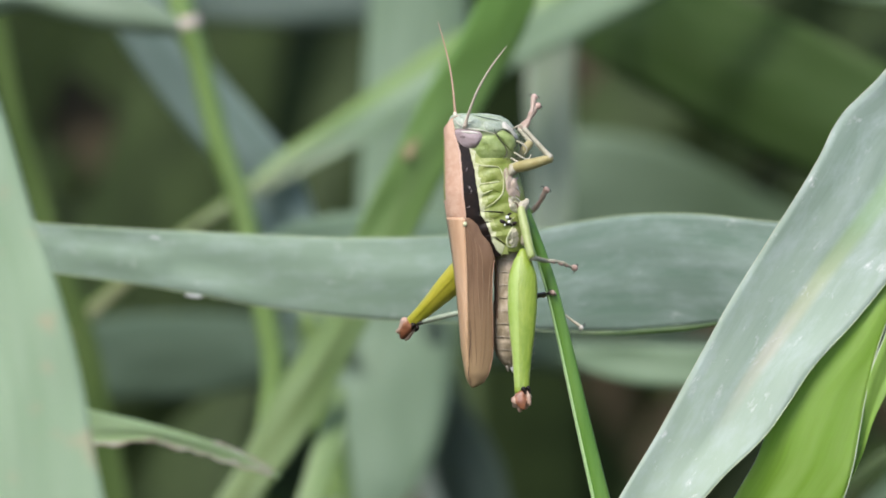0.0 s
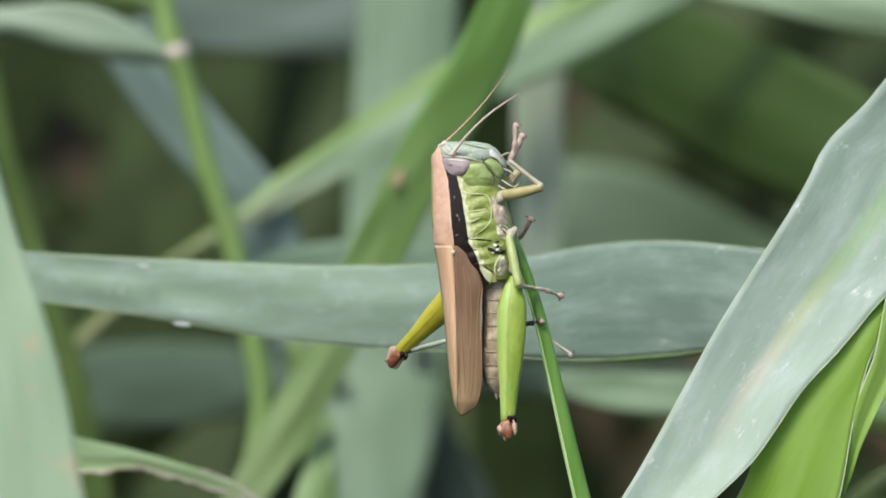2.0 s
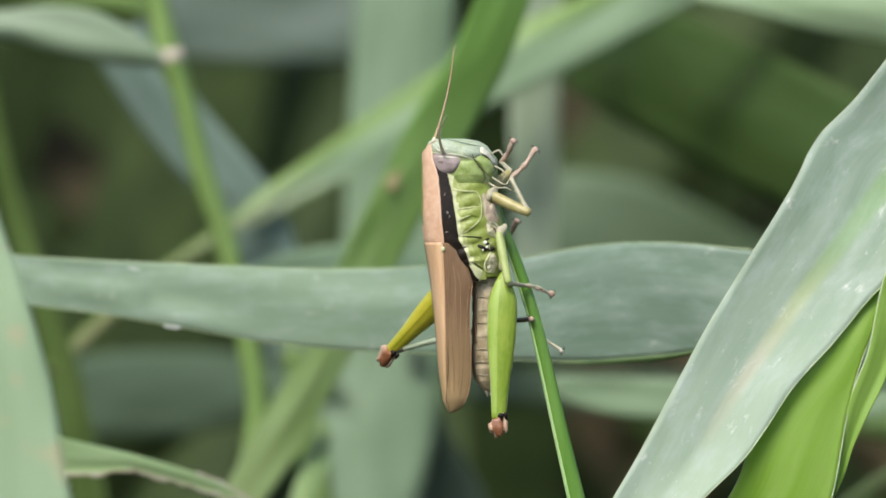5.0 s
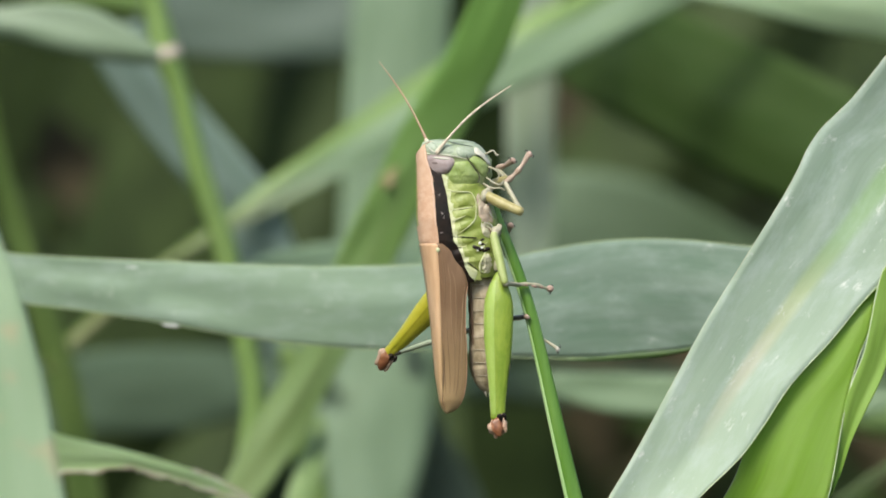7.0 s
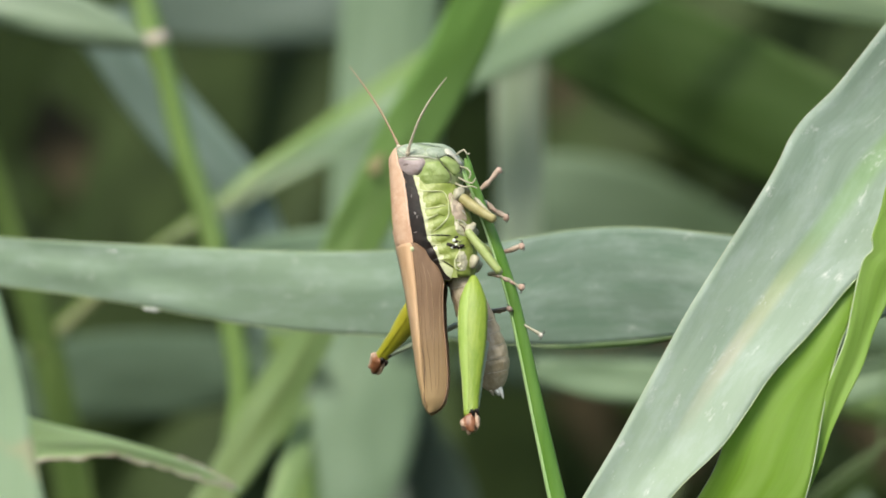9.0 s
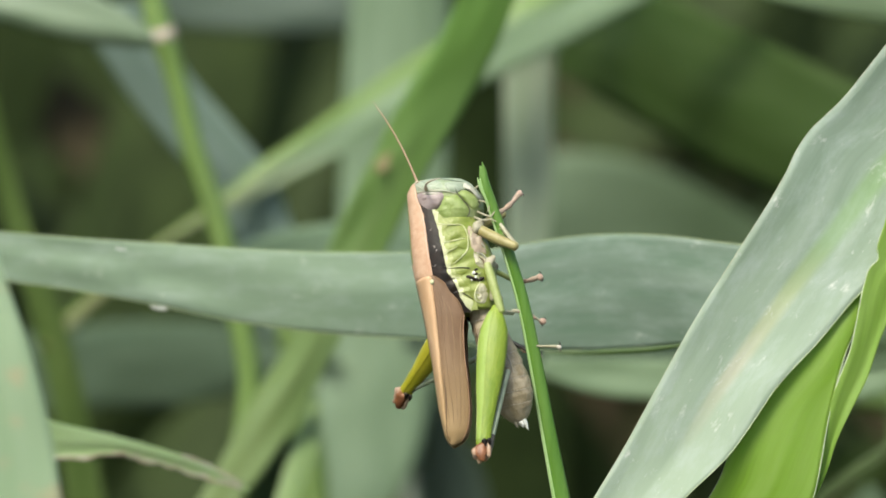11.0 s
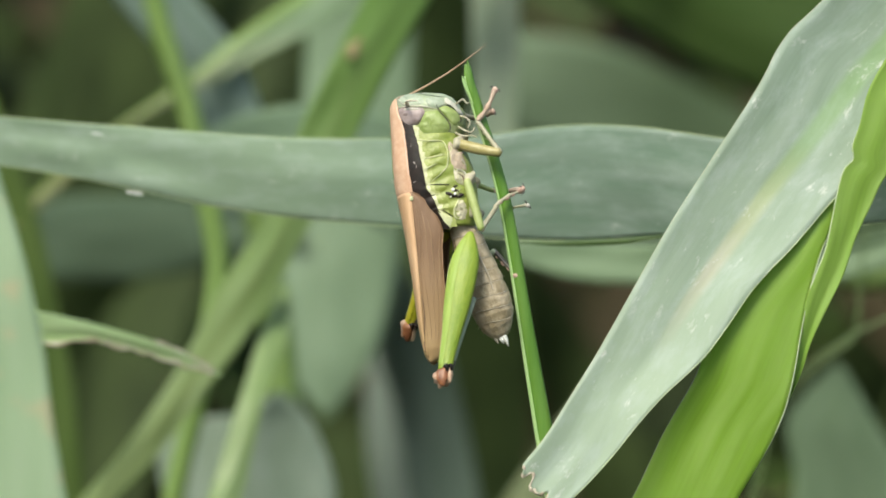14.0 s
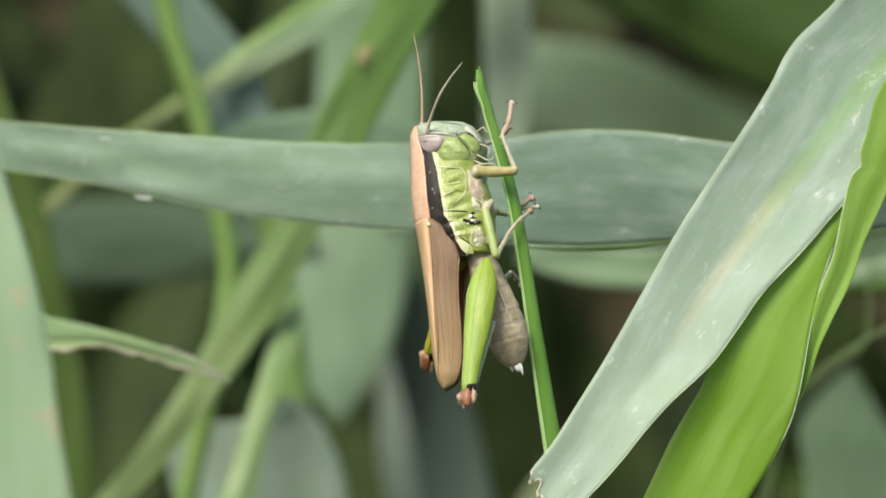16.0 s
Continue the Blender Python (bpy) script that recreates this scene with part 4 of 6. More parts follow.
def trunk_point(v, u, near=True, out=0.0):
    """The place on the trunk's flank at height v and breadth u."""
    back, belly, thick = trunk_ring(v)
    c, r = (back + belly) / 2, (belly - back) / 2
    k = max(-1, min(1, (u - c) / r))
    depth = thick * (1 - abs(k) ** 2.6) ** (1 / 2.2)
    if u > -18 and 20 < v < 160:
        depth += 2.6 * abs(math.sin(math.pi * (v - 0.35 * u) / 23)) * min(1, (u + 18) / 14) * (1 - abs(k) ** 4)
    return q(u, v, (-1 if near else 1) * (depth + out))


def trunk_strip(v0, v1, edge0, edge1, steps=30, cols=8, out=0.0, mirror=True):
    """A piece of the flank between two edges (functions of the height); mirrored to the far side, or closed over the back."""
    bm = bmesh.new()
    for near in (True, False) if mirror else (True,):
        rows = []
        for i in range(steps + 1):
            v = v0 + (v1 - v0) * i / steps
            a, b = edge0(v), edge1(v)
            rows.append([bm.verts.new(trunk_point(v, a + (b - a) * k / cols, near, out)) for k in range(cols + 1)])
        for r0, r1 in zip(rows, rows[1:]):
            for k in range(cols):
                bm.faces.new((r0[k], r0[k + 1], r1[k + 1], r1[k]))
    bmesh.ops.remove_doubles(bm, verts=bm.verts, dist=UNIT * 0.4)
    return bm


def curve(*stops):
    vs, us = zip(*sorted(stops))
    return lambda v: float(np.interp(v, vs, us))


BACK = lambda v: trunk_ring(v)[0]
TAN_EDGE = curve((228, -58), (200, -54), (175, -46), (140, -42), (100, -40), (50, -35))
BLACK_EDGE = curve((190, -35), (175, -29), (140, -21), (100, -15), (60, -9), (40, 2), (20, 10), (0, 21), (-14, 28))
HEADS = [(239, -46, 2, 14), (235, -62, 26, 27), (227, -66, 40, 34), (212, -68, 52, 39), (195, -64, 58, 41), (175, -54, 60, 40), (158, -40, 52, 35), (148, -24, 36, 24)]


def head_ring(v, angle):
    t = np.array(HEADS)[::-1]
    a, b, w = (float(np.interp(v, t[:, 0], t[:, k])) for k in (1, 2, 3))
    rough = 1 + 0.05 * noise.noise(Vector((math.cos(angle) * 2.5, v * 0.06, math.sin(angle) * 2.5)))
    return q((a + b) / 2 + (b - a) / 2 * math.cos(angle), v, rough * w * math.copysign(abs(math.sin(angle)) ** 0.85, math.sin(angle)))


def head_side(v, u):
    """The place on the head's near side at height v and breadth u."""
    t = np.array(HEADS)[::-1]
    a, b = (float(np.interp(v, t[:, 0], t[:, k])) for k in (1, 2))
    return head_ring(v, -math.acos(max(-0.99, min(0.99, (u - (a + b) / 2) / ((b - a) / 2))))) + Vector((0, -0.4 * UNIT, 0))


def head_patch(u0, v0, ru, rv, tilt, rise, rim=-0.6):
    """A low oval swelling on the head's near side, sunk in at its edge."""
    c, s = math.cos(math.radians(tilt)), math.sin(math.radians(tilt))
    ring = []
    for k in range(16):
        a = 2 * math.pi * k / 16
        du, dv = ru * math.cos(a), rv * math.sin(a)
        ring.append((u0 + c * du - s * dv, v0 + s * du + c * dv))
    return plate(ring, rise, lambda v, u: head_side(v, u), rim)


def plate(outline, rise, host, rim=-0.6, dome=0.6, crinkle=0.0):
    """A raised plate of the hard skin with that outline (breadth, height), laid on the near side that host(v, u) gives."""
    bm = bmesh.new()
    closed = [(*p, 0.0) for p in outline]
    ring = glide([closed[-1]] + closed + closed[:2], 4 * (len(closed) + 2))[4:-4]
    ring = ring[:4 * len(closed), :2]
    mid = ring.mean(axis=0)
    loops = []
    for i in range(1, 9):
        r = i / 8
        lift = rim + (rise - rim) * (1 - r ** 3) ** dome
        loop = []
        for p in ring:
            u, v = mid + (p - mid) * r
            bumpy = crinkle * noise.noise(Vector((u * 0.22, v * 0.22, 4.0)))
            loop.append(bm.verts.new(host(v, u) + Vector((0, -(lift + bumpy) * UNIT, 0))))
        loops.append(loop)
    n = len(ring)
    for r0, r1 in zip(loops, loops[1:]):
        for k in range(n):
            bm.faces.new((r0[k], r0[(k + 1) % n], r1[(k + 1) % n], r1[k]))
    bm.faces.new(loops[0])
    return bm


WING_EDGE = curve((55, -40), (50, -36), (40, -14), (20, -4), (0, 8), (-14, 16))
LIMB = {}


def limb(key, name, bm, material, parent, label=""):
    LIMB[key] = part(name, bm, material, parent, label)
    return LIMB[key]


def rod(length, radii, rest=1, bend=0.0, n=10, flat=1.0, bm=None):
    k = len(radii) - 1
    pts = [q(bend * math.sin(math.pi * i / k), rest * length * i / k) for i in range(k + 1)]
    return tube(pts, [r * UNIT for r in radii], n, max(16, 5 * k), flat, bm)


def spines(owner, length, rest, first, last, count, reach, side):
    for i in range(count):
        f = first + (last - first) * i / (count - 1)
        base = q(side * 2.5, rest * length * f)
        part("spine", tube([base, base + q(side * reach, rest * reach * 0.7)], [0.9 * UNIT, 0.2 * UNIT], 5, 3), PALELEG, owner)


def foot_parts(owner, length, rest=1, skin_tone=None):
    """Claws, the pad between them and the smaller pads under the joints."""
    tip = q(0, rest * length)
    size = 0.7 if skin_tone else 1.0
    part("pad", ball(tip + q(1, rest * 3), (5.6 * size * UNIT, 5 * size * UNIT, 6.6 * size * UNIT), n=12, rough=0.5), skin_tone or FOOT_PAD, owner, "whitish foot pad" if skin_tone else "pinkish foot pad")
    for f, r in ((0.22, 3.6), (0.5, 4.4), (0.74, 3.8)):
        if not skin_tone:
            part("joint_pad", ball(q(2.6, rest * length * f, -1), (r * 0.8 * UNIT, 3.0 * UNIT, r * 1.4 * UNIT), 12, n=10, rough=0.5), FOOT_PAD, owner)
    for s in (-1, 1):
        part("claw", tube([tip, tip + q(s * 4, rest * 5), tip + q(s * 8, rest * 6.5), tip + q(s * 10, rest * 2)], [1.7 * UNIT, 1.3 * UNIT, 1.0 * UNIT, 0.3 * UNIT], 6, 8), DARKLEG, owner, "dark claw")


def build_grasshopper():
    g = new("grasshopper")
    tagged(g, "green grasshopper, tan back, black side stripe, clinging to a stem", "grasshopper")

    # trunk: closed green body, then tan saddle, black stripe and cream line laid on it
    bm = bmesh.new()
    rings, n = [], 56
    for i in range(81):
        v = 200 - 206 * i / 80
        back, belly, thick = trunk_ring(v)
        ring = []
        for k in range(n):
            a = 2 * math.pi * k / n
            c = -math.cos(a)
            u = (back + belly) / 2 + (belly - back) / 2 * c
            ring.append(bm.verts.new(trunk_point(v, u, math.sin(a) >= 0)))
        rings.append(ring)
    for r0, r1 in zip(rings, rings[1:]):
        for k in range(n):
            bm.faces.new((r0[k], r0[(k + 1) % n], r1[(k + 1) % n], r1[k]))
    for ring in (rings[0], rings[-1]):
        bm.faces.new(ring)
    part("thorax", bm, GREEN, g, "bright green side of the thorax")
    def saddle_edge(v):
        return TAN_EDGE(v) + 1.6 * noise.noise(Vector((v * 0.11, 1, 0))) + 1.2 * noise.noise(Vector((v * 0.3, 7, 0)))
    saddle = part("pronotum", trunk_strip(230, 55, lambda v: BACK(v) + max(0, v - 214) * 0.75, saddle_edge, 60, 10, 2.2), TAN, g, "tan saddle over the back")
    part("keel", tube([trunk_point(v, TAN_EDGE(v) - 2, out=2.4) for v in (222, 200, 175, 150, 120, 90, 60)], [0.6 * UNIT, 1.2 * UNIT, 1.4 * UNIT, 1.4 * UNIT, 1.4 * UNIT, 1.3 * UNIT, 0.6 * UNIT], 6, 40), TAN_PALE, saddle, "paler side keel of the saddle")
    part("pronotum_rear", trunk_strip(86, 54, lambda v: BACK(v) - 1, lambda v: TAN_EDGE(v) + 0.5, 10, 8, 4.0), TAN, g, "rear lobe of the tan saddle")
    part("stripe", trunk_strip(190, -14, lambda v: TAN_EDGE(v) - 2 if v > 50 else WING_EDGE(v), lambda v: BLACK_EDGE(v) + 2.5 * noise.noise(Vector((v * 0.09, 3, 0))) + 2.0 * noise.noise(Vector((v * 0.35, 6, 0))), 110, 8, 2.0), BLACK, g, "glossy black stripe along the side")
    def scallop(v):
        return BLACK_EDGE(v) + 5.0 + 5.5 * (((v - 6) % 24) / 24) ** 1.5 + 2.5 * noise.noise(Vector((v * 0.16, 5, 0)))
    part("pale_band", trunk_strip(186, -10, BLACK_EDGE, lambda v: scallop(v) + 9 + 4 * noise.noise(Vector((v * 0.07, 9, 0))), 80, 4, 0.8), PALEGREEN, g, "pale green band beside the stripe")
    part("cream_line", trunk_strip(188, 16, BLACK_EDGE, scallop, 90, 4, 1.5), CREAM, g, "pale yellow scalloped line below the stripe")
    part("cream_spot", plate([(2, 24), (14, 18), (26, 11), (34, 5), (31, -6), (26, -15), (18, -7), (10, 8)], 2.4, lambda v, u: trunk_point(v, u)), CREAM, g, "cream wedge at the rear of the thorax")
    # small pale lumps stand for the shine of the black stripe
    for u, v, w, h, turn in ((-29, 108, 2.4, 1.3, 60), (-26, 100, 1.0, 3.4, 10), (-34, 140, 0.8, 4.0, 12), (-30, 74, 2.8, 0.7, -20)):
        part("glint", ball(trunk_point(v, u, out=1.7), (w * UNIT, 0.7 * UNIT, h * UNIT), turn, n=10, rough=0.9), GLINT, g, "painted glint on the glossy black stripe")
    # plates and sutures of the flank
    flank = lambda v, u: trunk_point(v, u)
    for outline, rise in (([(-6, 141), (20, 140), (28, 118), (26, 121), (6, 119), (-8, 116)], 2.2), ([(-8, 112), (8, 115), (26, 117), (29, 98), (14, 101), (-6, 97)], 2.2),
                          ([(-6, 93), (10, 99), (27, 94), (14, 80), (-2, 70)], 2.0), ([(-2, 62), (14, 62), (28, 62), (26, 52), (4, 52)], 2.0), ([(4, 46), (20, 46), (30, 38), (34, 12), (18, 18), (8, 27)], 2.6)):
        part("flank_plate", plate(outline, rise * 0.4, flank, -0.6, 0.7, 0.7), GREEN, g)
    for path, r in (([(-40, 154), (-20, 149), (0, 146), (22, 144), (29, 132), (31, 117), (29, 98), (18, 85), (0, 72)], 1.0), ([(-16, 114), (4, 116), (26, 119)], 1.2), ([(-15, 94), (-2, 98), (12, 104)], 1.3),
                    ([(-10, 49), (0, 49), (12, 49)], 1.1), ([(47, 40), (43, 30), (37, 18), (38, 6), (44, 2)], 1.7), ([(50, 56), (44, 50), (47, 40)], 1.3), ([(33, 140), (37, 130), (34, 120)], 1.2), ([(-42, 92), (-28, 92), (-14, 94)], 0.5)):
        part("suture", tube([trunk_point(v, u, out=1.2) for u, v in path], [0.35 * UNIT] + [r * UNIT] * (len(path) - 2) + [0.3 * UNIT], 6, 34), CREAM, g)
    for path in ([(-9, 66), (10, 66), (31, 64)], [(-10, 46), (-2, 47), (4, 47)], [(2, 25), (16, 20), (33, 8)]):
        part("dark_seam", tube([trunk_point(v, u, out=1.4) for u, v in path], [0.5 * UNIT, 0.9 * UNIT, 1.0 * UNIT], 6, 12), BLACK, g)
    for u, v, r in ((40, 61, 3.2), (30, 47, 4.2), (48, 44, 4.6), (38, 44, 3.4), (43, 53, 3.0)):
        part("spiracle", ball(trunk_point(v, u, out=0), (r * 1.7 * UNIT, 2.4 * UNIT, r * 0.8 * UNIT), random.uniform(-20, 30), n=10, rough=0.9), BLACK, g, "dark mark over the middle leg")
    for u, v, r in ((37, 56, 2.4), (41, 47, 2.0), (33, 42, 1.5)):
        part("fleck", ball(trunk_point(v, u, out=2.2), (r * 1.2 * UNIT, 1.4 * UNIT, r * 1.3 * UNIT), 30, n=8, rough=0.8), WHITE, g, "white fleck over the middle leg")
    part("breast_plate", plate([(31, 143), (43, 140), (50, 118), (57, 98), (50, 88), (38, 96), (33, 118)], 1.8, flank, -1.0, 0.7, 2.0), PINK, g, "pinkish plate of the breast")
    part("breast_fold", plate([(40, 92), (54, 90), (64, 74), (60, 62), (46, 66), (40, 78)], 2.6, flank, -1.0, 0.7, 2.5), PALE_SKIN, g, "pale crumpled skin round the leg socket")
    part("breast_fold", plate([(44, 40), (54, 36), (60, 18), (52, 0), (42, 4), (39, 20)], 1.6, flank, -1.0, 0.7, 2.5), PALE_SKIN, g, "pale crumpled skin round the leg socket")
    for path in ([(44, 92), (56, 88), (63, 74), (58, 64)], [(47, 84), (55, 78), (56, 68)], [(48, 124), (54, 110), (62, 98)]):
        part("skin_fold", tube([trunk_point(v, u, out=4.2) for u, v in path], [0.5 * UNIT] + [1.3 * UNIT] * (len(path) - 2) + [0.4 * UNIT], 6, 18), DARKVEIN if path[0][0] == 47 else LIP, g)
    part("breast", ball(q(48, 104, -6), (14 * UNIT, 30 * UNIT, 42 * UNIT), -10, rough=0.4), PINK, g, "pinkish underside of the breast")
    for u, v in ((48, 140), (66, 74), (70, 18)):
        for y in (-27, 26):
            part("coxa", ball(q(u, v, y), (9 * UNIT, 12 * UNIT, 14 * UNIT), 30, rough=0.4), PALELEG, g, "pale leg socket")

    # head: bluish crown over green cheeks
    for name, v0, v1, material, label in (("crown", 239, 206, CROWN, "bluish-green crown of the head"), ("head", 208, 148, HEAD, "green cheeks and face of the head")):
        bm = bmesh.new()
        rings = []
        for i in range(25):
            v = v0 + (v1 - v0) * i / 24
            rings.append([bm.verts.new(head_ring(v, 2 * math.pi * k / 40)) for k in range(40)])
        for r0, r1 in zip(rings, rings[1:]):
            for k in range(40):
                bm.faces.new((r0[k], r0[(k + 1) % 40], r1[(k + 1) % 40], r1[k]))
        bm.faces.new(rings[0])
        bm.faces.new(rings[-1])
        part(name, bm, material, g, label)
    side = lambda v, u: head_side(v, u)
    part("eye_rim", head_patch(-43, 180, 22, 15, -14, 2.6), BLACK, g, "black skin behind the eye")
    eye = part("eye", plate([(-59, 205), (-53, 211), (-40, 211), (-24, 209), (-10, 206), (-6, 197), (-11, 186), (-20, 178), (-36, 174), (-50, 178), (-58, 190)], 8.0, side, -0.4, 0.55), EYE, g, "pinkish-grey compound eye")
    part("pupil_spot", head_patch(-41, 197, 6, 3.0, -6, 8.2, 7.2), PUPIL, eye, "dark spot in the eye")
    # a highlight along the eye's upper edge, laid on as a pale patch
    part("eye_gleam", head_patch(-30, 205, 17, 2.4, -6, 8.2, 5.0), LIP, eye, "painted gleam along the top of the eye")
    part("eye", ball(q(-33, 190, 34), (27 * UNIT, 8 * UNIT, 17 * UNIT), 14), EYE, g, "pinkish-grey compound eye")
    part("cheek", plate([(-8, 198), (4, 199), (17, 200), (28, 187), (36, 170), (28, 158), (12, 152), (-8, 151), (-20, 156), (-27, 170), (-18, 180)], 4.2, side, -0.6, 0.6, 1.0), CHEEK, g, "yellow-green cheek")
    part("cheek_edge", tube([head_side(v, u) + Vector((0, -1.4 * UNIT, 0)) for u, v in ((-29, 175), (-26, 164), (-18, 156), (-6, 151), (10, 151), (24, 155))], [1.2 * UNIT, 3.0 * UNIT, 3.2 * UNIT, 2.6 * UNIT, 2.0 * UNIT, 0.8 * UNIT], 8, 30), CREAM, g, "cream lower edge of the cheek")
    part("mandible", plate([(18, 205), (30, 209), (42, 204), (51, 196), (55, 183), (45, 172), (36, 180), (27, 192)], 5.0, side, -0.6, 0.6, 1.0), CHEEK, g, "green jaw")
    part("upper_lip", plate([(30, 224), (40, 220), (50, 209), (60, 193), (54, 192), (45, 202), (36, 210), (29, 214)], 6.0, side, -0.4, 0.6, 0.8), LIP, g, "whitish upper lip")
    part("face_plate", plate([(-4, 224), (12, 226), (27, 222), (28, 211), (16, 205), (2, 207)], 2.6, side, -0.6, 0.7, 1.0), BLUISH, g, "bluish plate of the face")
    part("brow_plate", plate([(-54, 234), (-36, 236), (-14, 230), (-8, 216), (-26, 213), (-48, 214), (-58, 222)], 2.0, side, -0.6, 0.7, 1.6), BLUISH, g, "bluish brow")
    for path, r, material in (([(-60, 226), (-61, 216), (-52, 213), (-30, 212), (-8, 209), (16, 203)], 1.0, LIP), ([(-56, 229), (-48, 220), (-38, 214)], 1.2, LIP), ([(-52, 236), (-40, 230), (-36, 220), (-38, 214)], 0.9, SEAM), ([(-30, 238), (-10, 234), (10, 229), (28, 226)], 0.9, SEAM),
                              ([(14, 214), (17, 204), (24, 193), (33, 182), (37, 168), (30, 158)], 0.8, DARKLEG), ([(18, 204), (28, 210), (40, 206), (50, 198)], 0.6, DARKLEG), ([(36, 222), (46, 213), (56, 198)], 1.0, SEAM), ([(52, 190), (55, 184), (50, 176)], 1.0, DARKLEG),
                              ([(-24, 149), (0, 148), (22, 150), (38, 158)], 1.6, DARKVEIN)):
        part("face_line", tube([head_side(v, u) + Vector((0, -2.4 * UNIT, 0)) for u, v in path], [r * 0.6 * UNIT] + [r * UNIT] * (len(path) - 2) + [r * 0.4 * UNIT], 6, 22), material, g)
    part("jaw_far", ball(q(44, 186, 4), (14 * UNIT, 26 * UNIT, 26 * UNIT), 20, rough=0.2), HEAD, g, "green far side of the jaws")
    part("brow_ridge", tube([head_side(v, u) for u, v in ((-46, 209), (-60, 212), (-63, 222), (-56, 232), (-44, 235))], [0.8 * UNIT, 1.8 * UNIT, 2.0 * UNIT, 1.8 * UNIT, 0.8 * UNIT], 8, 20), PINK, g, "pinkish ridge on the brow")
    for a, b, c, d in (((50, 170), (66, 160), (74, 158), (80, 166)), ((44, 160), (60, 152), (74, 152), (82, 148)), ((54, 190), (66, 184), (72, 176), (68, 166)), ((48, 212), (62, 218), (68, 210), (72, 212))):
        part("palp", tube([q(*a, -24), q(*b, -30), q(*c, -31), q(*d, -30)], [1.9 * UNIT, 1.6 * UNIT, 1.4 * UNIT, 1.1 * UNIT], 7, 14), PALELEG, g, "pale mouth feeler")
    for i in range(14):
        u = -50 + i * 7.2 + random.uniform(-3, 3)
        top = 237 - 0.0085 * (u + 22) ** 2
        part("bristle", tube([q(u, top - 2, -8), q(u + random.uniform(-1, 3), top + random.uniform(3, 8), -9)], [0.3 * UNIT, 0.1 * UNIT], 4, 2), HAIR, g)
    for i in range(9):
        v = random.uniform(-40, 215)
        u = -76 if v > 55 else float(np.interp(v, (-248, 55), (-36, -73)))
        part("bristle", tube([q(u + 3, v, -14), q(u - random.uniform(0.5, 3), v + random.uniform(-4, 6), -15)], [0.28 * UNIT, 0.08 * UNIT], 4, 2), HAIR, g)

    # wings: a tan upper field and a brown side field on each side
    ridge = curve((55, -39), (-24, -35), (-126, -33), (-177, -32), (-227, -31), (-246, -24))
    outer = curve((55, -71), (20, -65), (-24, -59), (-91, -51.5), (-176, -45), (-226, -37), (-240, -31), (-246, -25))
    inner = curve((55, -30), (41, -10), (20, 2), (0, 11), (-18, 16), (-44, 12), (-93, 11), (-127, 13), (-178, 13), (-205, 10), (-226, 4), (-237, -4), (-243, -12), (-246, -20))
    deep = curve((55, 50), (-15, 48), (-120, 40), (-220, 24), (-248, 12))
    for side, which in ((-1, "near"), (1, "far")):
        bm, bm2 = bmesh.new(), bmesh.new()
        r_up, r_side = [], []
        for i in range(61):
            v = 55 - 301 * i / 60
            o, m, e, d = outer(v), ridge(v), inner(v), deep(v)
            r_up.append([bm.verts.new(q(o + (m - o) * k / 8, v, side * d * math.sin(math.pi / 2 * (k / 8) ** 0.8))) for k in range(9)])
            r_side.append([bm2.verts.new(q(m + (e - m) * k / 10, v, side * (d + 1.5 * math.sin(k / 10 * math.pi) - 5 * (k / 10) ** 2))) for k in range(11)])
        for rows, b in ((r_up, bm), (r_side, bm2)):
            for r0, r1 in zip(rows, rows[1:]):
                for k in range(len(r0) - 1):
                    b.faces.new((r0[k], r0[k + 1], r1[k + 1], r1[k]))
        wing = part("wing", bm2, BROWN_WING, g, "folded brown wing with pale veins")
        wing.modifiers.new("thickness", "SOLIDIFY").thickness = 1.2 * UNIT
        field = part("wing_field", bm, TAN_WING, wing, "tan upper field of the wing")
        field.modifiers.new("thickness", "SOLIDIFY").thickness = 1.2 * UNIT
        if side < 0:
            # the first, DARKVEIN line paints the shaded slit beside the ridge; the rest are veins
            for s, top, end, tone in ((0.06, -130, -238, DARKVEIN), (0.16, 34, -215, DIMVEIN), (0.30, 30, -228, DIMVEIN), (0.46, 20, -232, VEIN), (0.58, 6, -140, VEIN), (0.66, -40, -226, DIMVEIN), (0.84, -22, -215, VEIN)):
                pts = []
                for f in np.linspace(0, 1, 9):
                    v = top + (end - top) * f
                    e, m = inner(v), ridge(v)
                    at = s + 0.05 * math.sin(f * 5 + s * 9)
                    pts.append(q(m + (e - m) * at, v, side * (deep(v) + 1.5 * math.sin(at * math.pi) - 5 * at * at + 0.55)))
                part("vein", tube(pts, [0.2 * UNIT] + [(0.9 if tone is DARKVEIN and s < 0.1 else 0.45) * UNIT] * 7 + [0.1 * UNIT], 6, 24), tone, wing)
            fold_line = [q(ridge(v) + 0.5, v, side * (deep(v) + 1)) for v in np.linspace(52, -234, 10)]
            part("wing_edge", tube(fold_line, [1.1 * UNIT] * 10, 6, 30), TAN_WING, wing)
            hem = [q(inner(v) - 0.6, v, side * (deep(v) - 4.6)) for v in np.linspace(-20, -238, 12)]
            part("wing_hem", tube(hem, [0.8 * UNIT] * 12, 6, 34), TAN_DARK, wing, "darker hem of the wing")
            part("wing_root", ball(q(-37, 44, -51), (3.2 * UNIT, 2.5 * UNIT, 4.5 * UNIT), 10, rough=0.4), CREAM, wing, "pale knob at the root of the wing")

    # abdomen: overlapping segments, swollen towards the middle
    bm = bmesh.new()
    prof = [(0, 20), (15, 25), (40, 29), (80, 31), (115, 35), (145, 37), (170, 36), (192, 29), (208, 18), (216, 9)]
    rows = []
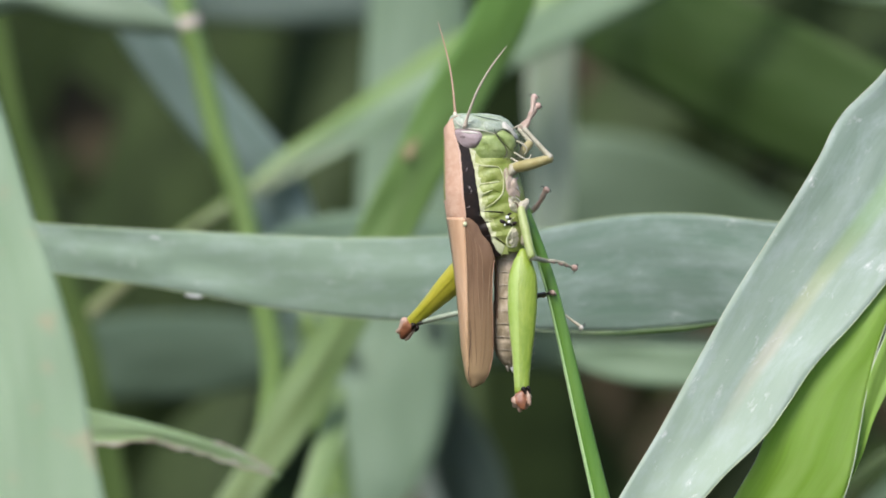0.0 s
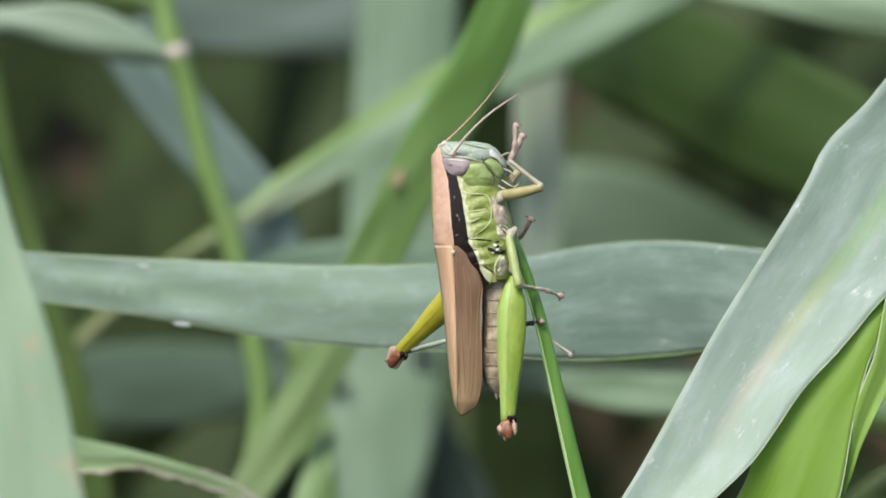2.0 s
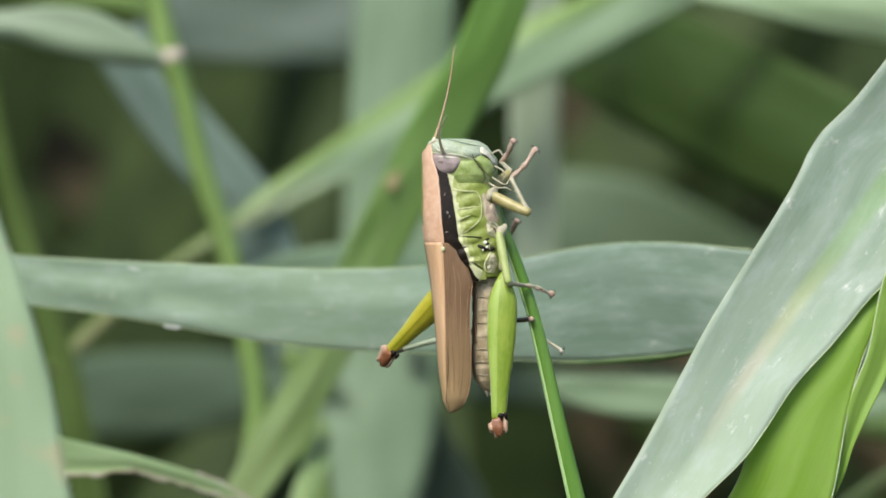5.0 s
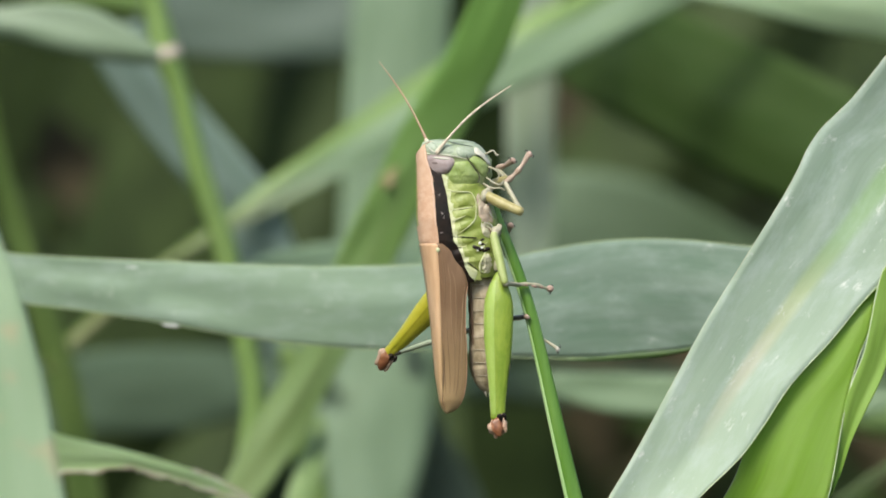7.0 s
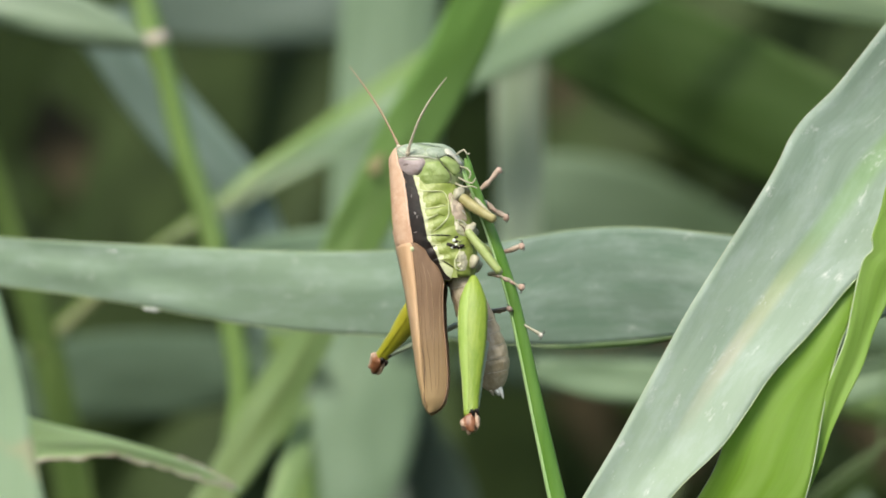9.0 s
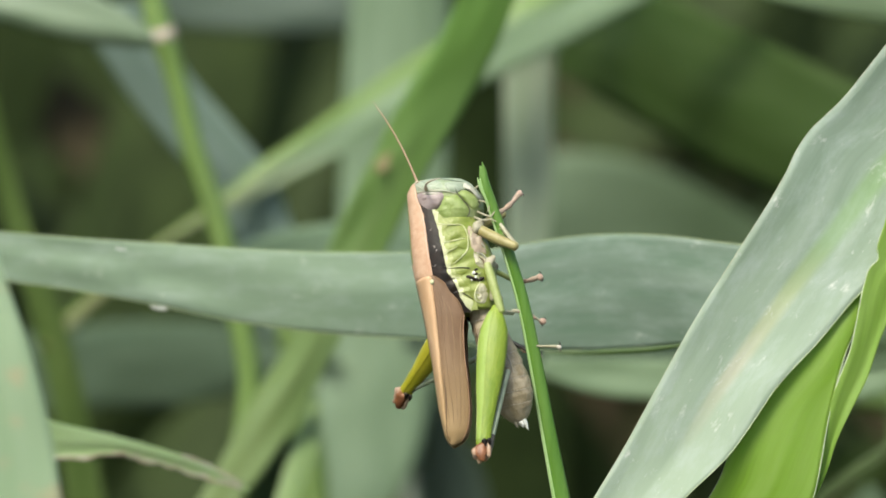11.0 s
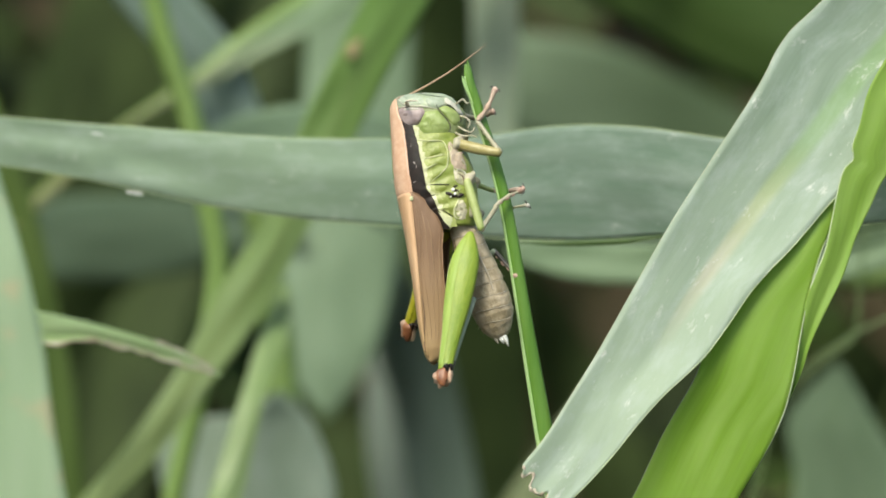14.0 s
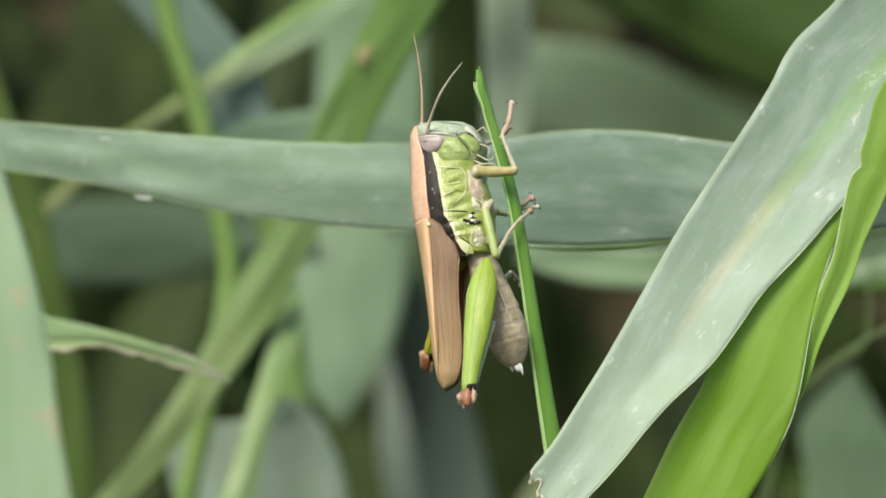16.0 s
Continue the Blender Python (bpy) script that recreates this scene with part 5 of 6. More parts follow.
    for i in range(109):
        f = 216 * i / 108
        step = (f / 23) % 1
        r = float(np.interp(f, *zip(*prof))) * (0.98 + 0.035 * step ** 0.7)
        bow = 5 * math.sin(math.pi * f / 216)
        bumpy = lambda k: 1 + 0.06 * noise.noise(Vector((math.cos(k) * 2.4, math.sin(k) * 2.4, f / 13)))
        rows.append([bm.verts.new(q(bow + r * bumpy(k * math.pi / 14) * math.cos(k * math.pi / 14), -f, 0.85 * r * bumpy(k * math.pi / 14) * math.sin(k * math.pi / 14))) for k in range(28)])
    for r0, r1 in zip(rows, rows[1:]):
        for k in range(28):
            bm.faces.new((r0[k], r0[(k + 1) % 28], r1[(k + 1) % 28], r1[k]))
    bm.faces.new(rows[0])
    bm.faces.new(rows[-1])
    ab = limb("abdomen", "abdomen", bm, ABDOMEN, g, "grey-brown ringed abdomen")
    for i in range(1, 9):
        f = 23 * i - 1
        r = float(np.interp(f, *zip(*prof))) * 1.015
        bow = 5 * math.sin(math.pi * f / 216)
        pts = [q(bow + r * math.cos(a), -f - 2.5 * math.sin(a * 2), -0.86 * r * math.sin(a)) for a in np.linspace(0.1, math.pi - 0.1, 9)]
        part("segment_edge", tube(pts, [0.1 * UNIT] + [0.5 * UNIT] * 7 + [0.1 * UNIT], 5, 16), ABDOMEN_PALE, ab)
    part("back_line", tube([q(-18, -24, -16), q(-22, -80, -16), q(-21, -130, -17), q(-12, -180, -14)], [1.0 * UNIT, 3.0 * UNIT, 3.0 * UNIT, 1.0 * UNIT], 7, 22), DARKVEIN, ab, "dark line along the back of the abdomen")
    part("side_fold", tube([q(14, -50, -26), q(19, -100, -27), q(18, -140, -25), q(12, -186, -16)], [1.2 * UNIT, 1.8 * UNIT, 1.8 * UNIT, 1.0 * UNIT], 7, 18), ABDOMEN_PALE, ab, "pale fold along the abdomen")
    part("cercus", tube([q(-6, -200, -6), q(-8, -214, -6), q(-7, -222, -5)], [5 * UNIT, 3.4 * UNIT, 0.8 * UNIT], 8, 8), ABDOMEN_PALE, ab)
    for x, reach in ((5, 232), (-1, 225)):
        part("ovipositor", tube([q(x, -204, -5), q(x + 2.5, -218, -6), q(x + 3.5, -reach, -6)], [5.5 * UNIT, 4.6 * UNIT, 0.9 * UNIT], 8, 10), WHITE, ab, "white tip of the abdomen")
    for i in range(26):
        f, a = random.uniform(30, 205), random.choice((random.uniform(-0.5, 0.5), random.uniform(2.7, 3.5)))
        r = float(np.interp(f, *zip(*prof)))
        bow = 5 * math.sin(math.pi * f / 216)
        part("bristle", tube([q(bow + 0.95 * r * math.cos(a), -f, -2), q(bow + (r + 4) * math.cos(a), -f - 5, -3)], [0.35 * UNIT, 0.1 * UNIT], 4, 2), HAIR, ab)

    # hind legs
    for key, green, wide in (("hind_near", FEMUR, 1.0), ("hind_far", FEMUR_FAR, 0.97)):
        length = 258 if wide == 1.0 else 228
        k = length / 262
        fem = limb(key + "_0", "hind_thigh", rod(length, [w * wide for w in (6, 16, 23.5, 26, 26, 25.5, 24, 22, 19.5, 17, 15, 13.5, 12.5)], -1, 0, 20, 0.62), green, g, "swollen bright green hind thigh" if wide == 1.0 else "yellow-green hind thigh")
        facet = bmesh.new()
        strip = []
        for f in np.linspace(0.05, 0.97, 30):
            r = wide * float(np.interp(f, (0, 0.08, 0.17, 0.25, 0.42, 0.58, 0.75, 1), (6, 16, 23.5, 26, 25.5, 22, 17, 12.5)))
            strip.append([facet.verts.new(q(-r * math.cos(a), -f * length, -0.62 * r * math.sin(a) - 0.9)) for a in np.linspace(0.12, 1.28, 6)])
        for r0, r1 in zip(strip, strip[1:]):
            for n in range(5):
                facet.faces.new((r0[n], r0[n + 1], r1[n + 1], r1[n]))
        part("upper_facet", facet, FEMUR_PALE if wide == 1.0 else FEMUR_FAR, fem, "lighter green upper facet of the thigh")
        part("upper_keel", tube([q(-9 * wide, -14 * k, -6 * wide), q(-24 * wide, -60 * k, -5 * wide), q(-23.5 * wide, -110 * k, -5 * wide), q(-17 * wide, -180 * k, -5 * wide), q(-12 * wide, -250 * k, -4 * wide)], [0.8 * UNIT] * 5, 6, 30), GREENLEG, fem, "pale keel along the thigh")
        knee = part("knee", ball(q(-2, -(length + 12), 0), (16 * wide * UNIT, 11 * UNIT, 22 * wide * UNIT), 4, rough=0.5), KNEE_PALE, fem, "pale peach knee")
        part("knee_lens", ball(q(-1, -(length + 14), -7), (11 * wide * UNIT, 7 * UNIT, 19 * wide * UNIT), -10, rough=0.35), KNEE, knee, "rusty brown lens on the knee")
        part("knee_lobe", ball(q(12 * wide, -(length + 13), -5), (4.5 * wide * UNIT, 6 * UNIT, 14 * wide * UNIT), -6, rough=0.5), KNEE_PALE, knee, "pale flap of the knee")
        for u, v, r in ((3, 2, 4.2), (11, 0, 3.4)):
            part("knee_crescent", tube([q(u - 4, -(length + v - 4), -8), q(u, -(length + v - 7), -11), q(u + 3, -(length + v + 2), -10)], [r * 0.4 * UNIT, r * UNIT, r * 0.6 * UNIT], 8, 10), BLACK, knee, "black crescent over the knee")
        for i in range(26):
            f = random.uniform(0.1, 0.95) * length
            s = random.choice((-1, 1))
            w = wide * float(np.interp(f / length, (0, 0.25, 0.5, 0.8, 1), (8, 27, 23, 12, 10)))
            part("bristle", tube([q(s * w * 0.95, -f, -3), q(s * (w + 3.5), -f - 4, -4)], [0.4 * UNIT, 0.12 * UNIT], 4, 2), PALELEG, fem)
        tib_len = 150 if wide == 1.0 else 232
        tib = limb(key + "_1", "hind_shin", rod(tib_len, [6, 5.6, 5.2, 5, 5, 5, 5], -1, 0, 10), GREYLEG, g, "grey-blue spiny hind shin")
        part("shin_base", rod(26, [7, 6.5, 5.5], -1), DARKLEG, tib, "black base of the shin")
        spines(tib, tib_len, -1, 0.3, 0.95, 8, 9, 1)
    ft = limb("foot_far", "hind_foot", rod(58, [4.5, 4.5, 4, 4, 3.5], 1), DARKLEG, g, "dark hind foot")
    foot_parts(ft, 58)

    # fore and middle legs
    limb("fore_near_0", "fore_thigh", rod(84, [8, 9.5, 10, 9.5, 8.5, 8], 1, 2, 14), YELLOWLEG, g, "yellowish fore thigh")
    t1 = limb("fore_near_1", "fore_shin", rod(72, [6, 4.5, 4, 4, 4.5], 1, 0, 10), PALELEG, g, "pale fore shin")
    spines(t1, 72, 1, 0.3, 0.95, 5, 6, -1)
    f1 = limb("fore_near_2", "fore_foot", rod(62, [4, 5.5, 3.5, 5.5, 3.5, 4.5, 5], 1, 4, 10), FOOT, g, "brownish fore foot")
    foot_parts(f1, 62)
    limb("fore_far_0", "fore_thigh", rod(46, [8, 9, 8, 7], 1, 0, 12), YELLOWLEG, g, "yellowish fore thigh")
    limb("fore_far_1", "fore_shin", rod(40, [5, 4, 4], 1), PALELEG, g, "pale fore shin")
    f2 = limb("fore_far_2", "fore_foot", rod(50, [4, 5.5, 3.5, 5.5, 4], 1, 3, 10), FOOT, g, "brownish fore foot")
    foot_parts(f2, 50)
    limb("mid_near_0", "middle_thigh", rod(95, [7, 8, 8.5, 8, 7.5, 6.5], -1, 0, 14), GREENLEG, g, "green middle thigh")
    t2 = limb("mid_near_1", "middle_shin", rod(60, [6, 4.5, 4, 4, 4], -1), PALELEG, g, "pale middle shin")
    spines(t2, 60, -1, 0.2, 0.95, 5, 6, 1)
    f3 = limb("mid_near_2", "middle_foot", rod(58, [3, 3.8, 2.6, 3.4, 2.2, 2.6], -1, 5, 10), PALELEG, g, "pale middle foot")
    foot_parts(f3, 58, -1)
    limb("mid_far_0", "middle_shin", rod(62, [6, 5, 4.5, 4], 1), GREENLEG, g, "greenish middle shin")
    f4 = limb("mid_far_1", "middle_foot", rod(50, [4, 5, 3.5, 5, 3.5], 1, 3, 10), FOOT, g, "brownish middle foot")
    foot_parts(f4, 50)
    f5 = limb("grip_far", "middle_foot", rod(48, [2.4, 2.2, 2.2, 2.6, 3.2], 1, 0, 10), PALELEG, g, "pale foot holding the stem")
    foot_parts(f5, 48, 1, PALE_PAD)

    # feelers
    for key, length, bow in (("antenna_far", 180, 6), ("antenna_near", 176, -9)):
        ob = limb(key, "antenna", rod(length, [w * (0.8 if bow > 0 else 1.0) for w in (3.6, 2.7, 2.2, 2.1, 2.0, 1.8, 1.5, 1.1, 0.7)], 1, bow, 8), ANTENNA if bow > 0 else ANTENNA_PALE, g, "thin jointed tan antenna" if bow > 0 else "thin antenna, colour brightened to make up for shade")
        part("antenna_base", ball(q(0, 3), (4 * UNIT, 4 * UNIT, 6 * UNIT), n=8), ANTENNA_PALE, ob)
    return g


HOPPER = build_grasshopper()


# ---- what moves ----
def motions():
    walk(HOPPER, [
        (0.0, pose(0.00209, 0, 0.34802, 0, 0.00, 0) @ pose(0, 0, 0, 0.0, 0, 0.0)),
        (0.5, pose(0.00221, 0, 0.34793, 0, -0.00, 0) @ pose(0, 0, 0, 0.0, 0, 0.0)),
        (1.0, pose(0.00213, 0, 0.34782, 0, -0.41, 0) @ pose(0, 0, 0, 0.0, 0, 0.0)),
        (1.5, pose(0.00210, 0, 0.34785, 0, -0.53, 0) @ pose(0, 0, 0, 0.0, 0, 0.0)),
        (2.0, pose(0.00217, 0, 0.34783, 0, -0.27, 0) @ pose(0, 0, 0, 0.0, 0, 0.0)),
        (2.5, pose(0.00199, 0, 0.34778, 0, -0.27, 0) @ pose(0, 0, 0, 0.0, 0, 0.0)),
        (3.0, pose(0.00198, 0, 0.34781, 0, -0.53, 0) @ pose(0, 0, 0, 0.0, 0, 0.0)),
        (5.5, pose(0.00176, 0, 0.34769, 0, 0.14, 0) @ pose(0, 0, 0, 0.0, 0, 0.0)),
        (6.0, pose(0.00171, 0, 0.34762, 0, -0.13, 0) @ pose(0, 0, 0, 0.0, 0, 0.0)),
        (6.5, pose(0.00170, 0, 0.34763, 0, -0.12, 0) @ pose(0, 0, 0, 0.0, 0, 0.0)),
        (7.0, pose(0.00163, 0, 0.34742, 0, -0.39, 0) @ pose(0, 0, 0, 0.0, 0, 0.0)),
        (7.5, pose(0.00157, 0, 0.34711, 0, -1.74, 0) @ pose(0, 0, 0, 0.0, 0, 0.0)),
        (8.0, pose(0.00169, 0, 0.34686, 0, -1.34, 0) @ pose(0, 0, 0, 0.0, 0, 0.0)),
        (8.5, pose(0.00147, 0, 0.34612, 0, -1.95, 0) @ pose(0, 0, 0, -8.8, 0, -2.0)),
        (9.0, pose(0.00136, 0, 0.34616, 0, -3.67, 0) @ pose(0, 0, 0, -9.4, 0, -4.0)),
        (11.5, pose(0.00332, 0, 0.34310, 0, -4.96, 0) @ pose(0, 0, 0, -13.8, 0, -4.0)),
        (12.0, pose(0.00349, 0, 0.34280, 0, -4.65, 0) @ pose(0, 0, 0, -13.6, 0, -4.0)),
        (12.5, pose(0.00348, 0, 0.34284, 0, -4.65, 0) @ pose(0, 0, 0, -13.3, 0, -5.0)),
        (13.0, pose(0.00323, 0, 0.34280, 0, -5.45, 0) @ pose(0, 0, 0, -12.8, 0, -6.0)),
        (13.5, pose(0.00320, 0, 0.34255, 0, -4.73, 0) @ pose(0, 0, 0, -11.7, 0, -7.0)),
        (14.0, pose(0.00342, 0, 0.34219, 0, -4.81, 0) @ pose(0, 0, 0, -12.1, 0, -8.0)),
        (14.5, pose(0.00363, 0, 0.34153, 0, -4.74, 0) @ pose(0, 0, 0, -13.1, 0, -9.0)),
        (15.0, pose(0.00391, 0, 0.34125, 0, -3.69, 0) @ pose(0, 0, 0, -14.2, 0, -9.0)),
        (15.5, pose(0.00412, 0, 0.34079, 0, -4.45, 0) @ pose(0, 0, 0, -13.8, 0, -9.0)),
        (16.0, pose(0.00437, 0, 0.34004, 0, -3.84, 0) @ pose(0, 0, 0, -15.0, 0, -9.0)),
    ])
    walk(STEM_THING, [
        (0.0, pose(0.01438, 0.0006, 0.31947, 0, -3.70, 0)),
        (3.0, pose(0.01438, 0.0006, 0.31947, 0, -3.70, 0)),
        (5.5, pose(0.01438, 0.0006, 0.31947, 0, -3.70, 0)),
        (7.0, pose(0.01438, 0.0006, 0.31947, 0, -3.70, 0)),
        (8.0, pose(0.01438, 0.0006, 0.31947, 0, -3.60, 0)),
        (8.5, pose(0.01438, 0.0006, 0.31947, 0, -3.20, 0)),
        (9.0, pose(0.01438, 0.0006, 0.31947, 0, -3.00, 0)),
        (11.5, pose(0.01438, 0.0006, 0.31947, 0, -1.10, 0)),
        (12.0, pose(0.01438, 0.0006, 0.31947, 0, -0.80, 0)),
        (13.0, pose(0.01438, 0.0006, 0.31947, 0, -0.30, 0)),
        (14.5, pose(0.01438, 0.0006, 0.31947, 0, 0.00, 0)),
        (16.0, pose(0.01438, 0.0006, 0.31947, 0, 0.50, 0)),
    ])
    walk(front_leaf, [
        (0.0, pose(0.0000, 0, 0.3500, 0.259, 0.0, 0)),
        (3.0, pose(-0.0003, 0, 0.3500, 0.113, 0.0, 0)),
        (7.0, pose(-0.0012, 0, 0.3500, 0.000, 0.0, 0)),
        (9.0, pose(-0.0010, 0, 0.3495, 0.094, 0.0, 0)),
        (11.5, pose(0.0019, 0, 0.3470, 0.610, 0.5, 0)),
        (12.5, pose(0.0026, 0, 0.3466, 0.889, 2.0, 0)),
        (13.5, pose(0.0029, 0, 0.3464, 0.939, 2.6, 0)),
        (16.0, pose(0.0031, 0, 0.3464, 0.971, 2.6, 0)),
    ])
    walk(torn_leaf, [
        (0.0, pose(0.01966, 0, 0.32234, 0, -0.80, 0) @ pose(-0.01966, 0, 0.02766)),
        (3.0, pose(0.01966, 0, 0.32234, 0, -1.00, 0) @ pose(-0.01966, 0, 0.02766)),
        (5.5, pose(0.01966, 0, 0.32234, 0, -1.40, 0) @ pose(-0.01966, 0, 0.02766)),
        (7.0, pose(0.01966, 0, 0.32234, 0, -1.20, 0) @ pose(-0.01966, 0, 0.02766)),
        (8.0, pose(0.01966, 0, 0.32234, 0, -0.90, 0) @ pose(-0.01966, 0, 0.02766)),
        (9.0, pose(0.01966, 0, 0.32234, 0, -1.00, 0) @ pose(-0.01966, 0, 0.02766)),
        (11.5, pose(0.01966, 0, 0.32234, 0, -0.50, 0) @ pose(-0.01966, 0, 0.02766)),
        (12.5, pose(0.01966, 0, 0.32234, 0, -0.20, 0) @ pose(-0.01966, 0, 0.02766)),
        (13.5, pose(0.01966, 0, 0.32234, 0, 0.00, 0) @ pose(-0.01966, 0, 0.02766)),
        (16.0, pose(0.01966, 0, 0.32234, 0, 0.00, 0) @ pose(-0.01966, 0, 0.02766)),
    ])
    walk(arching_leaf, [
        (0.0, pose(0.00016, 0, 0.34983, 0.900, 0.070, 0)),
        (0.5, pose(0.00018, 0, 0.34989, 0.664, 0.073, 0)),
        (1.0, pose(0.00028, 0, 0.34992, 0.493, 0.053, 0)),
        (1.5, pose(0.00021, 0, 0.34992, 0.525, 0.060, 0)),
        (2.0, pose(0.00024, 0, 0.34986, 0.705, 0.053, 0)),
        (2.5, pose(0.00022, 0, 0.34997, 0.500, 0.102, 0)),
        (3.0, pose(0.00017, 0, 0.34998, 0.393, 0.083, 0)),
        (5.5, pose(-0.00017, 0, 0.35003, -0.063, 0.216, 0)),
        (6.0, pose(-0.00001, 0, 0.35002, -0.056, 0.087, 0)),
        (6.5, pose(-0.00008, 0, 0.34994, 0.070, 0.214, 0)),
        (7.0, pose(0.00000, 0, 0.35000, 0.000, -0.000, 0)),
        (7.5, pose(-0.00004, 0, 0.34993, -0.007, 0.186, 0)),
        (8.0, pose(-0.00000, 0, 0.35003, 0.031, 0.485, 0)),
        (8.5, pose(-0.00020, 0, 0.34997, 0.070, 0.153, 0)),
        (9.0, pose(-0.00019, 0, 0.34999, 0.327, 0.349, 0)),
        (11.5, pose(0.00006, 0, 0.34921, 2.120, 0.749, 0)),
        (12.0, pose(0.00009, 0, 0.34913, 2.669, 0.746, 0)),
        (12.5, pose(0.00015, 0, 0.34900, 3.089, 0.738, 0)),
        (13.0, pose(0.00014, 0, 0.34891, 3.287, 0.768, 0)),
        (13.5, pose(0.00019, 0, 0.34894, 3.263, 0.843, 0)),
        (14.0, pose(0.00026, 0, 0.34891, 3.298, 0.764, 0)),
        (14.5, pose(0.00023, 0, 0.34894, 3.284, 0.648, 0)),
        (15.0, pose(0.00021, 0, 0.34895, 3.253, 0.910, 0)),
        (15.5, pose(0.00024, 0, 0.34892, 3.284, 0.832, 0)),
        (16.0, pose(0.00026, 0, 0.34897, 3.374, 0.731, 0)),
    ])
    walk(dark_leaf, [
        (0.0, pose(0, 0, 0.35000)),
        (3.0, pose(0, 0, 0.35000)),
        (5.5, pose(0, 0, 0.35000)),
        (7.0, pose(0, 0, 0.35000)),
        (9.0, pose(0, 0, 0.34980)),
        (11.5, pose(0, 0, 0.34780)),
        (12.5, pose(0, 0, 0.34690)),
        (14.0, pose(0, 0, 0.34670)),
        (16.0, pose(0, 0, 0.34670)),
    ])
    walk(deep_leaf, [
        (0.0, pose(0, 0, 0.35000)),
        (3.0, pose(0, 0, 0.35000)),
        (5.5, pose(0, 0, 0.35000)),
        (7.0, pose(0, 0, 0.35000)),
        (9.0, pose(0, 0, 0.34977)),
        (11.5, pose(0, 0, 0.34747)),
        (12.5, pose(0, 0, 0.34643)),
        (14.0, pose(0, 0, 0.34620)),
        (16.0, pose(0, 0, 0.34620)),
    ])
    walk(chewed_leaf, [
        (0.0, pose(0, 0, 0.35, 0.259, 0, 0)),
        (1.0, pose(0, 0, 0.35, 0.142, 0, 0)),
        (2.0, pose(0, 0, 0.35, 0.203, 0, 0)),
        (3.0, pose(0, 0, 0.35, 0.113, 0, 0)),
        (5.5, pose(0, 0, 0.35, -0.018, 0, 0)),
        (7.0, pose(0, 0, 0.35, 0.000, 0, 0)),
        (8.0, pose(0, 0, 0.35, 0.009, 0, 0)),
        (9.0, pose(0, 0, 0.35, 0.094, 0, 0)),
        (11.5, pose(0, 0, 0.35, 0.610, 0, 0)),
        (12.0, pose(0, 0, 0.35, 0.768, 0, 0)),
        (12.5, pose(0, 0, 0.35, 0.889, 0, 0)),
        (13.0, pose(0, 0, 0.35, 0.946, 0, 0)),
        (14.0, pose(0, 0, 0.35, 0.949, 0, 0)),
        (15.0, pose(0, 0, 0.35, 0.936, 0, 0)),
        (16.0, pose(0, 0, 0.35, 0.971, 0, 0)),
    ])
    walk(LIMB["antenna_far"], [
        (0.0, aim((-54, 4, 234), (-0.172, 0.315, 0.933), 1)),
        (0.5, aim((-54, 4, 234), (-0.128, 0.320, 0.939), 1)),
        (1.0, aim((-54, 4, 234), (0.014, 0.274, 0.962), 1)),
        (1.5, aim((-54, 4, 234), (0.452, 0.100, 0.886), 1)),
        (2.0, aim((-54, 4, 234), (0.658, 0.100, 0.746), 1)),
        (2.5, aim((-54, 4, 234), (0.760, 0.107, 0.641), 1)),
        (3.0, aim((-54, 4, 234), (0.827, 0.100, 0.554), 1)),
        (5.3, aim((-54, 4, 234), (-0.013, 0.276, 0.961), 1)),
        (5.5, aim((-54, 4, 234), (-0.169, 0.390, 0.905), 1)),
        (6.0, aim((-54, 4, 234), (-0.475, 0.351, 0.807), 1)),
        (6.5, aim((-54, 4, 234), (-0.492, 0.353, 0.796), 1)),
        (7.0, aim((-54, 4, 234), (-0.476, 0.343, 0.810), 1)),
        (7.5, aim((-54, 4, 234), (-0.484, 0.224, 0.846), 1)),
        (8.0, aim((-54, 4, 234), (-0.486, 0.303, 0.820), 1)),
        (8.5, aim((-54, 4, 234), (-0.514, 0.100, 0.852), 1)),
        (9.0, aim((-54, 4, 234), (-0.468, 0.100, 0.878), 1)),
        (11.3, aim((-54, 4, 234), (-0.373, 0.100, 0.923), 1)),
        (11.5, aim((-54, 4, 234), (-0.228, 0.100, 0.968), 1)),
        (12.0, aim((-54, 4, 234), (-0.007, 0.240, 0.971), 1)),
        (12.5, aim((-54, 4, 234), (0.449, 0.100, 0.888), 1)),
        (13.0, aim((-54, 4, 234), (0.755, 0.100, 0.648), 1)),
        (13.5, aim((-54, 4, 234), (0.822, 0.100, 0.560), 1)),
        (14.0, aim((-54, 4, 234), (0.861, 0.100, 0.499), 1)),
        (14.5, aim((-54, 4, 234), (0.885, 0.100, 0.455), 1)),
        (15.0, aim((-54, 4, 234), (0.779, 0.100, 0.618), 1)),
        (15.5, aim((-54, 4, 234), (0.405, 0.100, 0.909), 1)),
        (16.0, aim((-54, 4, 234), (-0.080, 0.100, 0.992), 1)),
    ])
